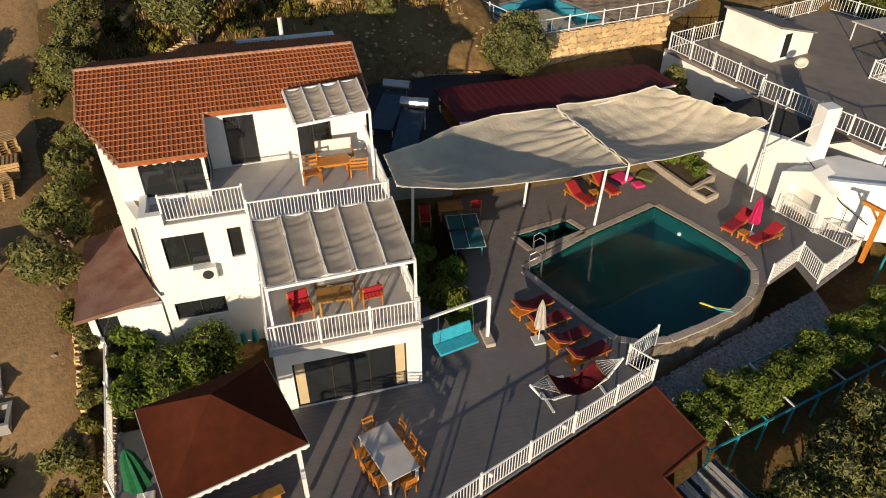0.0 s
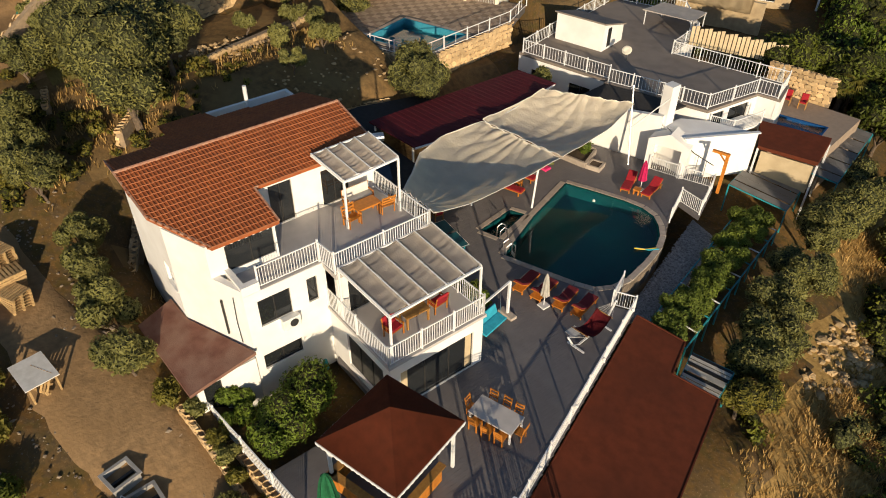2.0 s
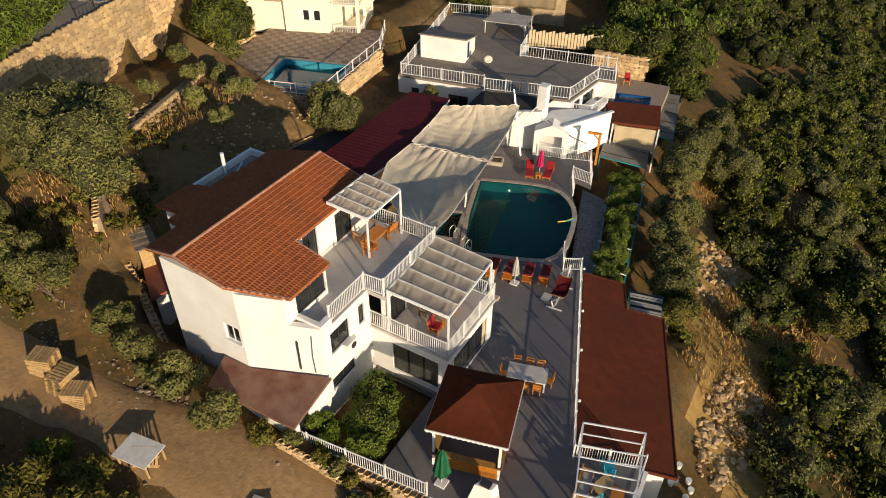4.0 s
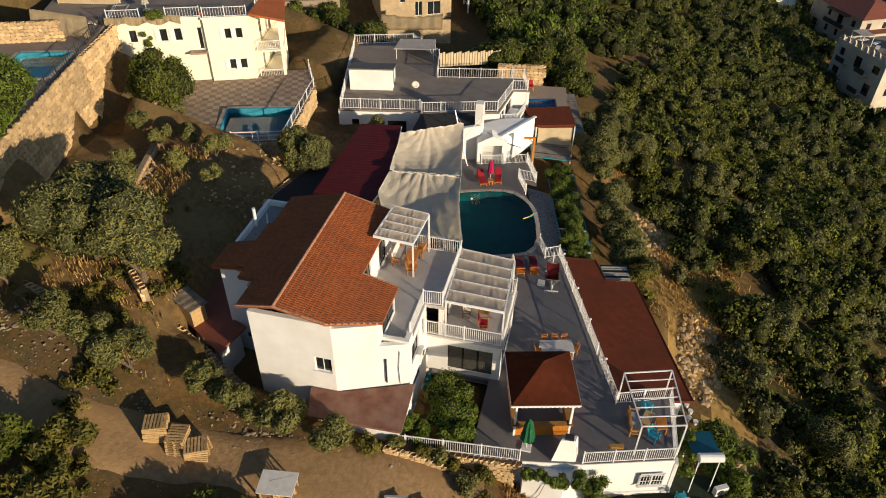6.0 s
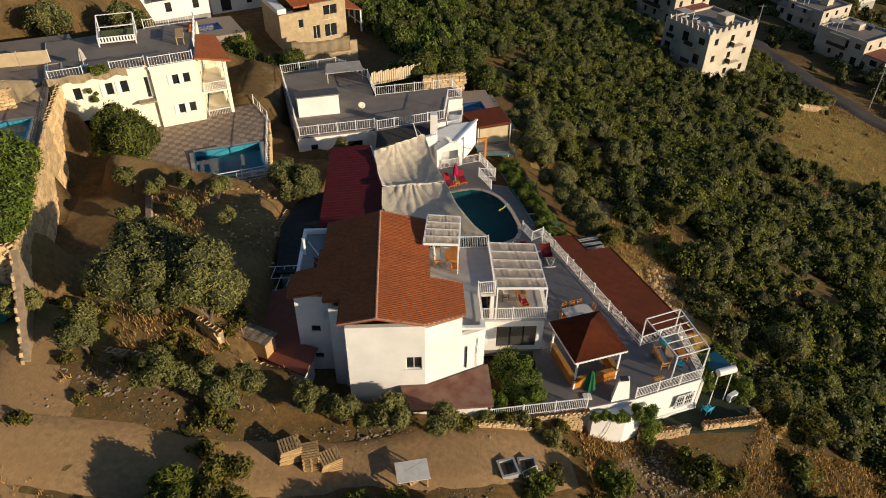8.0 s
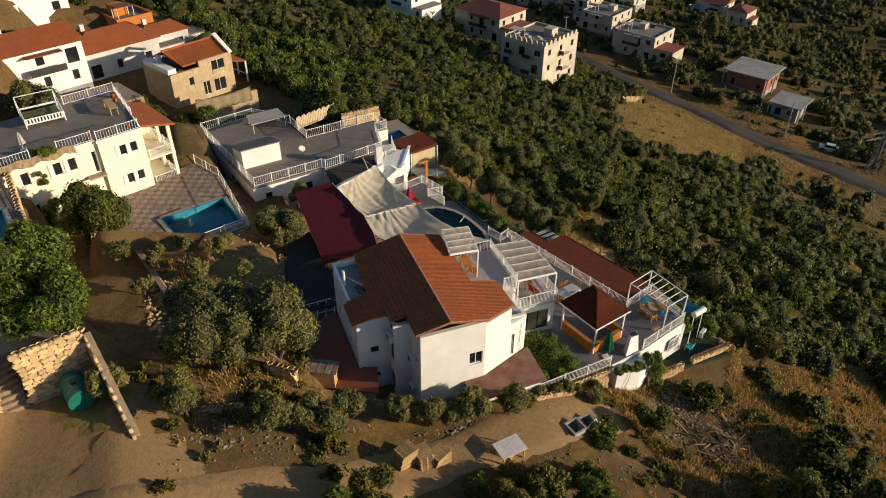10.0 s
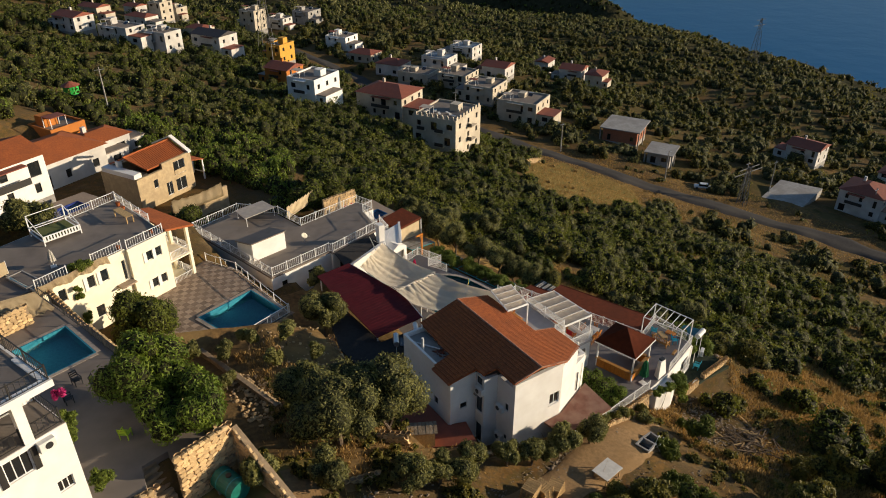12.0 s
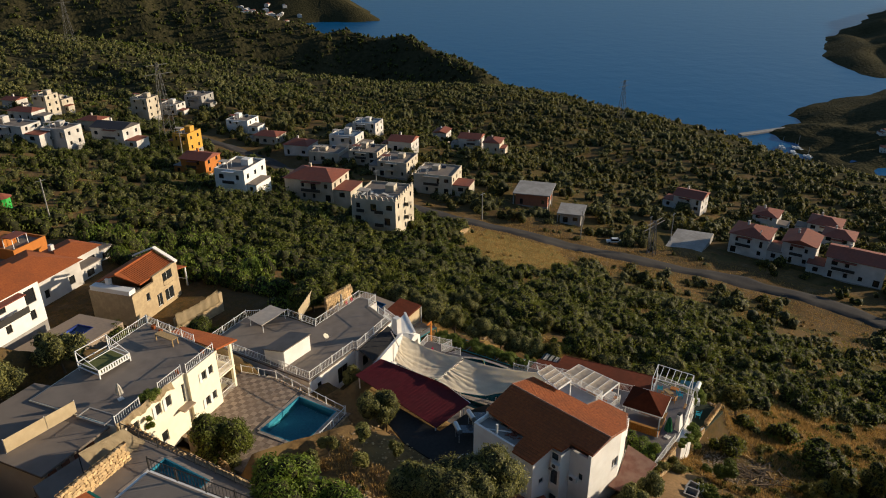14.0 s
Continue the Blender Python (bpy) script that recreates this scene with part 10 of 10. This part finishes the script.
def dry_grass():
    """Tufts of straw-coloured grass on the open slopes."""
    rng = np.random.default_rng(41)
    x = np.concatenate([rng.uniform(-9, 62, 26000), np.concatenate([rng.uniform(-62, 0, 9000), rng.uniform(-16, 22, 30000), rng.uniform(-55, -46, 8000), rng.uniform(-46, -33, 3000)]), rng.uniform(30, 84, 14000), rng.uniform(60, 108, 16000), rng.uniform(-14, 0, 10000)])
    y = np.concatenate([rng.uniform(-30, 110, 26000), np.concatenate([rng.uniform(-34, 22, 9000), rng.uniform(-30, -6, 30000), rng.uniform(-3, 18, 8000), rng.uniform(-9, 14, 3000)]), rng.uniform(40, 100, 14000), rng.uniform(-20, 100, 16000), rng.uniform(0, 36, 10000)])
    inroad = (np.abs(y + 12.4) < 2.9) & (x < -18) & (x > -60)
    keep = clear_of(x, y, 0.0) & (in_meadow(x, y) | (lane_gap(x, y) < 15) | ((x > -16) & (y < -6) & (x < 22)) | ((x < -43) & (x > -55) & (y > 3)) | (patchy(x, y, 0.17, 3.1) > -0.1 + rng.normal(0, 0.3, len(x)))) & ~inroad
    x, y = x[keep], y[keep]
    z = land(x, y)
    n = len(x)
    k = 3
    a = rng.uniform(0, 6.28, (n, k))
    tilt = rng.uniform(0.15, 0.7, (n, k))
    h = rng.uniform(0.14, 0.42, (n, k))
    bx, by = x[:, None] + rng.normal(0, 0.12, (n, k)), y[:, None] + rng.normal(0, 0.12, (n, k))
    w = 0.034
    px, py = -np.sin(a) * w, np.cos(a) * w
    dx, dy = np.cos(a) * h * tilt, np.sin(a) * h * tilt
    z2 = np.repeat(z[:, None], k, 1) - 0.05
    v = np.stack([np.stack([bx - px, by - py, z2], -1), np.stack([bx + px, by + py, z2], -1), np.stack([bx + dx + px * 0.4, by + dy + py * 0.4, z2 + h], -1), np.stack([bx + dx - px * 0.4, by + dy - py * 0.4, z2 + h], -1)], 2).reshape(-1, 3)
    ob = new("dry_grass", numpy_mesh("dry_grass", v, np.arange(len(v)).reshape(-1, 4), M["dry"]))
    tagged(ob, "tufts of dry straw-coloured grass", "grass", kind="stuff")


dry_grass()


def loose_stones():
    rng = np.random.default_rng(52)
    spots = []
    for cx, cy, rx, ry, n, s0, s1 in ((-9.8, -10.6, 5.0, 3.6, 700, 0.03, 0.16), (-7.0, -9.5, 5.0, 2.6, 300, 0.03, 0.16), (-6.0, -16.0, 6.0, 4.0, 200, 0.04, 0.18), (-1.2, -3.0, 1.6, 3.2, 300, 0.05, 0.3), (-3.9, 9.5, 1.8, 4.5, 320, 0.06, 0.36), (-8.2, 23.5, 1.6, 4.5, 180, 0.06, 0.36), (-42.0, -8.6, 6.0, 1.2, 90, 0.04, 0.15), (-28.0, -9.4, 5.0, 0.5, 110, 0.05, 0.16), (-30.0, -10.2, 0.8, 0.5, 40, 0.06, 0.2), (-47.0, 6.0, 1.6, 3.5, 160, 0.08, 0.3), (-40.0, 10.0, 5.0, 5.0, 120, 0.05, 0.2), (-20.0, -9.0, 3.5, 0.5, 60, 0.06, 0.2), (-42.0, -10.6, 6.5, 1.4, 90, 0.03, 0.11), (-36.0, -10.4, 5.0, 1.1, 70, 0.03, 0.12), (-44.5, -8.6, 1.6, 1.0, 60, 0.04, 0.15), (-32.0, -12.5, 14.0, 3.5, 320, 0.02, 0.09), (-24.0, -15.0, 7.0, 3.0, 180, 0.03, 0.14), (-29.6, -11.0, 1.0, 0.6, 60, 0.06, 0.2)):
        for _ in range(n):
            a, q = rng.uniform(0, 6.28), math.sqrt(rng.random())
            spots.append((cx + rx * q * math.cos(a), cy + ry * q * math.sin(a), rng.uniform(s0, s1) * rng.uniform(0.6, 1)))
    sp = np.array(spots)
    z = land(sp[:, 0], sp[:, 1])
    V, Q, n = [], [], 0
    base = [rough_sphere(4, 5, np.random.default_rng(70 + k), 0.22) for k in range(5)]
    for i, (x, y, s) in enumerate(sp):
        v, q = base[i % 5]
        a = rng.uniform(0, 6.28)
        R2 = np.array([[math.cos(a), -math.sin(a), 0], [math.sin(a), math.cos(a), 0], [0, 0, 0.5]])
        V.append(v * s * rng.uniform(0.7, 1.3, 3) @ R2.T + (x, y, z[i] + s * 0.25))
        Q.append(q + n)
        n += len(v)
    V, Q = np.concatenate(V), np.concatenate(Q)
    ob = new("loose_stones", numpy_mesh("loose_stones", V, Q, M["grey_stone"]))
    ob.data.materials.append(M["stone"])
    ob.data.polygons.foreach_set("material_index", (V[Q[:, 0], 1] > -4).astype(np.int32))
    tagged(ob, "loose grey stones and builders' rubble on the slope", "stones", kind="stuff")


loose_stones()

# ---- clutter beside the track ----
def pallet_mesh_parts(t, z=0.0):
    for i in range(7):
        part("board", box(-0.6 + 0.175 * i, -0.6 + 0.175 * i + 0.11, -0.5, 0.5, z + 0.12, z + 0.14), M["old_wood"], t)
    for y in (-0.48, -0.05, 0.38):
        part("bearer", box(-0.6, 0.6, y, y + 0.1, z + 0.02, z + 0.12), M["old_wood"], t)
    for y in (-0.48, -0.05, 0.38):
        part("skid", box(-0.6, 0.6, y, y + 0.1, z, z + 0.02), M["old_wood"], t)


def pallet(m):
    t = thing("pallet", m, "weathered wooden pallet stacked beside the track", "pallet", "pallets")
    pallet_mesh_parts(t)
    return t


p0 = pallet(pose(-34.3, -11.85, land_at(-34.3, -11.85) + 0.12, 0, 0, 18))
for k in range(1, 9):
    copy_thing(p0, pose(-34.3 + 0.03 * k, -11.85, land_at(-34.3, -11.85) + 0.12 + 0.145 * k, 0, 0, 18 + 2 * (k % 3)))
for k in range(7):
    copy_thing(p0, pose(-33.0, -12.0 + 0.03 * k, land_at(-33, -12.0) + 0.12 + 0.145 * k, 0, 0, 100 + 3 * (k % 2)))
for k in range(6):
    copy_thing(p0, pose(-31.9, -12.0, land_at(-31.9, -12.0) + 0.12 + 0.145 * k, 0, 0, 12 + 3 * k))
copy_thing(p0, pose(-27.0, -12.4, land_at(-27, -12.4) + 0.5, 55, 0, 30))
wt = thing("white_board", pose(-27.2, -12.55, land_at(-27.2, -12.55) + 0.1, 0, 0, 8), "white board laid over a rough timber stand", "board")
part("sheet", box(-0.95, 0.95, -0.7, 0.7, 0.8, 0.84), M["white_cloth"], wt)
for x in (-0.8, 0.8):
    for y in (-0.55, 0.55):
        part("leg", box(x - 0.04, x + 0.04, y - 0.04, y + 0.04, -0.15, 0.8), M["old_wood"], wt)
rng8 = random.Random(9)
for k in range(48):
    x, y = -10.6 + rng8.gauss(0, 1.2), -13.9 + rng8.gauss(0, 1.3)
    l = rng8.uniform(0.8, 2.8)
    b = solo("plank", box(-l / 2, l / 2, -0.045, 0.045, 0, 0.05), M["old_wood"] if k % 7 == 0 else M["dark_timber"], "splintered plank on the heap of timber and rubble", "plank", group="planks")
    b.matrix_basis = pose(x, y, land_at(x, y) + 0.1 + 0.25 * rng8.random(), rng8.uniform(-8, 8), rng8.uniform(-10, 10), rng8.uniform(0, 180))
for k in range(7):
    x, y = -5.2 + rng8.uniform(-0.9, 0.9), 4.2 + rng8.uniform(-1.2, 1.2)
    t = solo("bucket", tube([(0, 0, 0), (0, 0, 0.34)], 0.14, 12, None, 0.18), M["plastic"], "white plastic bucket standing on the slope", "bucket", group="buckets")
    t.matrix_basis = pose(x, y, land_at(x, y) - 0.02)
bl = thing("water_boiler", pose(-4.95, -3.75, -0.7, 0, 0, 15), "white lying boiler drum on a steel stand with a teal collector", "boiler")
part("drum", tube([(-0.7, 0, 0.9), (0.7, 0, 0.9)], 0.28, 14), M["plastic"], bl)
c = part("collector", box(-0.8, 0.8, 0, 1.7, 0, 0.07), M["teal_sheet"], bl, "teal collector sheet")
c.matrix_basis = pose(-0.15, 0.3, 0.85, -8)
for x in (-0.6, 0.6):
    part("leg", beam((x, -0.1, -2.8), (x, 0, 0.7), 0.05), M["white_metal"], bl)
    part("leg", beam((x, 1.7, -2.8), (x, 1.7, 0.0), 0.05), M["white_metal"], bl)
bs = thing("gas_bottles", pose(-22.05, -2.6, -0.3), "row of small blue gas bottles along the wall", "gas bottle")
for k in range(3):
    part("bottle", tube([(0, 0.45 * k, 0), (0, 0.45 * k, 0.08), (0, 0.45 * k, 0.42), (0, 0.45 * k, 0.55)], 0.15, 12, None, 0.09), M["teal_metal"], bs)


def power_pole(x, y, h, label="grey concrete power pole with a crossarm"):
    t = thing("power_pole", pose(x, y, land_at(x, y) - 0.3), label, "power pole", "power poles")
    part("pole", tube([(0, 0, 0), (0, 0, h)], 0.17, 8, None, 0.1), M["concrete"], t)
    part("crossarm", beam((-0.9, 0, h - 0.5), (0.9, 0, h - 0.5), 0.1), M["steel"], t)
    return t


for x, y, h in ((88, 74, 9), (106, 62, 9), (112, 58, 10), (60, 132, 10), (122, 36, 9), (30, 200, 10), (74, 100, 9), (-38, 110, 9)):
    power_pole(x, y, h)


timber = thing("timber_heap", pose(-8.6, -13.4, land_at(-8.6, -13.4)), "heap of weathered broken planks among builders' rubble", "timber")
trng = random.Random(77)
for i in range(30):
    l = trng.uniform(0.8, 2.4)
    a, q = trng.uniform(0, 6.28), trng.uniform(0, 1.7)
    px_, py_ = q * math.cos(a), q * math.sin(a)
    pk = part("plank", box(-l / 2, l / 2, -0.07, 0.07, -0.015, 0.015), M["dark_timber"] if i % 3 else M["old_wood"], timber)
    pk.matrix_basis = pose(px_, py_, land_at(-8.6 + px_, -13.4 + py_) - land_at(-8.6, -13.4) + 0.12 + 0.3 * max(0, 1.2 - q) * trng.random(), trng.uniform(-8, 8), trng.uniform(-9, 9), trng.uniform(0, 180))


def pylon(x, y, h):
    t = thing("pylon", pose(x, y, land_at(x, y) - 0.5), "lattice steel power pylon", "pylon", "pylons")
    w = h * 0.09
    for sx_ in (-1, 1):
        for sy_ in (-1, 1):
            part("leg", beam((sx_ * w, sy_ * w, 0), (sx_ * 0.3, sy_ * 0.3, h), 0.16), M["pylon"], t)
    for i in range(8):
        f0, f1 = i / 8, (i + 1) / 8
        a, b = w + (0.3 - w) * f0, w + (0.3 - w) * f1
        for s in (-1, 1):
            part("brace", beam((-a, s * a, h * f0), (b, s * b, h * f1), 0.08), M["pylon"], t)
            part("brace", beam((s * a, a, h * f0), (s * b, -b, h * f1), 0.08), M["pylon"], t)
    for z, l in ((h * 0.97, 4.0), (h * 0.86, 5.5)):
        part("crossarm", beam((-l, 0, z), (l, 0, z), 0.16), M["pylon"], t)


pylon(40.0, 232.0, 30)
pylon(112.0, 540.0, 34)
pylon(96.5, 55.8, 11)
pylon(300.0, 190.0, 26)


def car(x, y, rot, paint, label):
    t = thing("car", pose(x, y, land_at(x, y) + 0.35, 0, 0, rot), label, "car", "parked cars")
    part("body", box(-2.1, 2.1, -0.85, 0.85, 0.3, 0.85, bevel=0.12), paint, t)
    part("cabin", prism([(-1.5, -0.75), (0.9, -0.75), (0.9, 0.75), (-1.5, 0.75)], 0.85, 1.4), M["glass"], t)
    part("roof", box(-1.2, 0.6, -0.68, 0.68, 1.4, 1.46, bevel=0.02), paint, t)
    for a in (-1.3, 1.3):
        for b in (-0.8, 0.8):
            part("wheel", tube([(a, b - 0.1, 0.32), (a, b + 0.1, 0.32)], 0.32, 12), M["black_plastic"], t)


car(96.4, 68.0, 130, M["plastic"], "silver-white car parked beside the valley lane")
car(8.0, 246.0, -65, M["plastic"], "white car parked in the far village")
car(20.0, 236.0, -65, M["dark_frame"], "dark car parked in the far village")
for k, (x, y, s) in enumerate(((905, 300, 7), (920, 285, 8), (935, 312, 7), (950, 296, 9), (965, 318, 8), (890, 318, 7), (975, 300, 10), (945, 275, 7), (915, 330, 8))):
    t = thing("boat", pose(x, y, SEA, 0, 0, 20 + 7 * k), "small white boat moored in the bay", "boat", "boats")
    part("hull", prism([(-s, -2.0), (s * 0.6, -2.2), (s * 1.2, 0), (s * 0.6, 2.2), (-s, 2.0)], -0.5, 2.2), M["plastic"], t)
    part("cabin", box(-s * 0.5, s * 0.2, -1.2, 1.2, 2.2, 4.0), M["plastic"], t)
    part("mast", beam((0, 0, 4), (0, 0, 4 + s * 1.6), 0.3), M["steel"], t)

# ---- the far resort on the next bay, and the harbour ----
def far_town():
    """Blocks of a resort too far off to count, with flat and gabled roofs."""
    rng = np.random.default_rng(66)
    bm = bmesh.new()
    for _ in range(90):
        f = rng.random()
        x, y = 1290 - 190 * f + rng.normal(0, 28), 2030 + 170 * f + rng.normal(0, 40)
        z = land_at(x, y)
        if z < SEA + 1:
            continue
        w, d, h, a = rng.uniform(5, 13), rng.uniform(5, 9), rng.uniform(3, 7), rng.uniform(-30, 30)
        m = pose(x, y, z, 0, 0, 40 + a)
        vs = [bm.verts.new(m @ Vector(p)) for p in ((-w, -d, -4), (w, -d, -4), (w, d, -4), (-w, d, -4), (-w, -d, h), (w, -d, h), (w, d, h), (-w, d, h), (-w, 0, h + 2.5), (w, 0, h + 2.5))]
        for q in ((0, 1, 5, 4), (1, 2, 6, 9, 5), (2, 3, 7, 6), (3, 0, 4, 8, 7)):
            bm.faces.new([vs[i] for i in q])
        for q in ((4, 5, 9, 8), (6, 7, 8, 9)):
            bm.faces.new([vs[i] for i in q]).material_index = 1 if rng.random() < 0.5 else 0
    solo("far_town", bm, [M["village"], M["far_tile"]], "pale far resort houses on the next bay", "town", "stuff")


far_town()
# harbour on the far shore
solo("quay", prism([(985, 385), (1090, 340), (1094, 349), (990, 394)], SEA - 3, SEA + 2.5), M["concrete"], "long pale stone quay of the far harbour", "quay", "structure")
for k, (x, y) in enumerate(((1010, 205), (1040, 190), (1005, 175), (1060, 215), (1035, 165), (1075, 185))):
    house(x, y, -70 + 9 * k, 16, 12, 7.0, "gable", M["village"], "red-roofed house above the far harbour", z=max(land_at(x, y), SEA + 1) + 1)


def crate(x, y, a, label):
    """An open grey plastic crate with a thick rim, half filled with pale rubble."""
    t = thing("plastic_crate", pose(x, y, land_at(x, y) - 0.04, 0, 0, a), label, "crate", "plastic crates")
    bm = bmesh.new()
    for b in ((-0.5, 0.5, -0.55, 0.55, 0, 0.05), (-0.5, -0.45, -0.55, 0.55, 0.05, 0.5), (0.45, 0.5, -0.55, 0.55, 0.05, 0.5), (-0.45, 0.45, -0.55, -0.5, 0.05, 0.5), (-0.45, 0.45, 0.5, 0.55, 0.05, 0.5)):
        box(*b, bm)
    part("body", bm, M["concrete"], t)
    bm = bmesh.new()
    for b in ((-0.58, -0.44, -0.62, 0.62, 0.5, 0.56), (0.44, 0.58, -0.62, 0.62, 0.5, 0.56), (-0.44, 0.44, -0.62, -0.48, 0.5, 0.56), (-0.44, 0.44, 0.48, 0.62, 0.5, 0.56)):
        box(*b, bm)
    part("rim", bm, M["concrete"], t, "thick rounded rim")
    part("divider", box(-0.06, 0.06, -0.48, 0.48, 0.06, 0.3), M["black_plastic"], t)
    return t


crate(-20.1, -10.95, 3, "open grey plastic crate standing on the track")
crate(-21.4, -11.35, 12, "open grey plastic crate beside the track's weeds")
dr = thing("drying_rack", pose(-20.0, -11.6, land_at(-20.0, -11.6), 0, 0, 25), "thin white folding rack standing in the weeds", "rack")
for a, b in (((-0.5, -0.4, 0), (-0.5, 0.2, 0.9)), ((0.5, -0.4, 0), (0.5, 0.2, 0.9)), ((-0.5, 0.4, 0), (-0.5, -0.2, 0.9)), ((0.5, 0.4, 0), (0.5, -0.2, 0.9)), ((-0.5, 0.2, 0.9), (0.5, 0.2, 0.9)), ((-0.5, -0.2, 0.9), (0.5, -0.2, 0.9))):
    part("bar", beam(a, b, 0.03), M["white_metal"], dr)
tb = thing("timber", pose(-19.6, -11.9, land_at(-19.6, -11.9) + 0.05, 0, 0, 70), "pale sawn timber lying beside the track", "timber")
part("beam", box(-1.1, 1.1, -0.12, 0.12, 0, 0.2, bevel=0.02), M["old_wood"], tb)
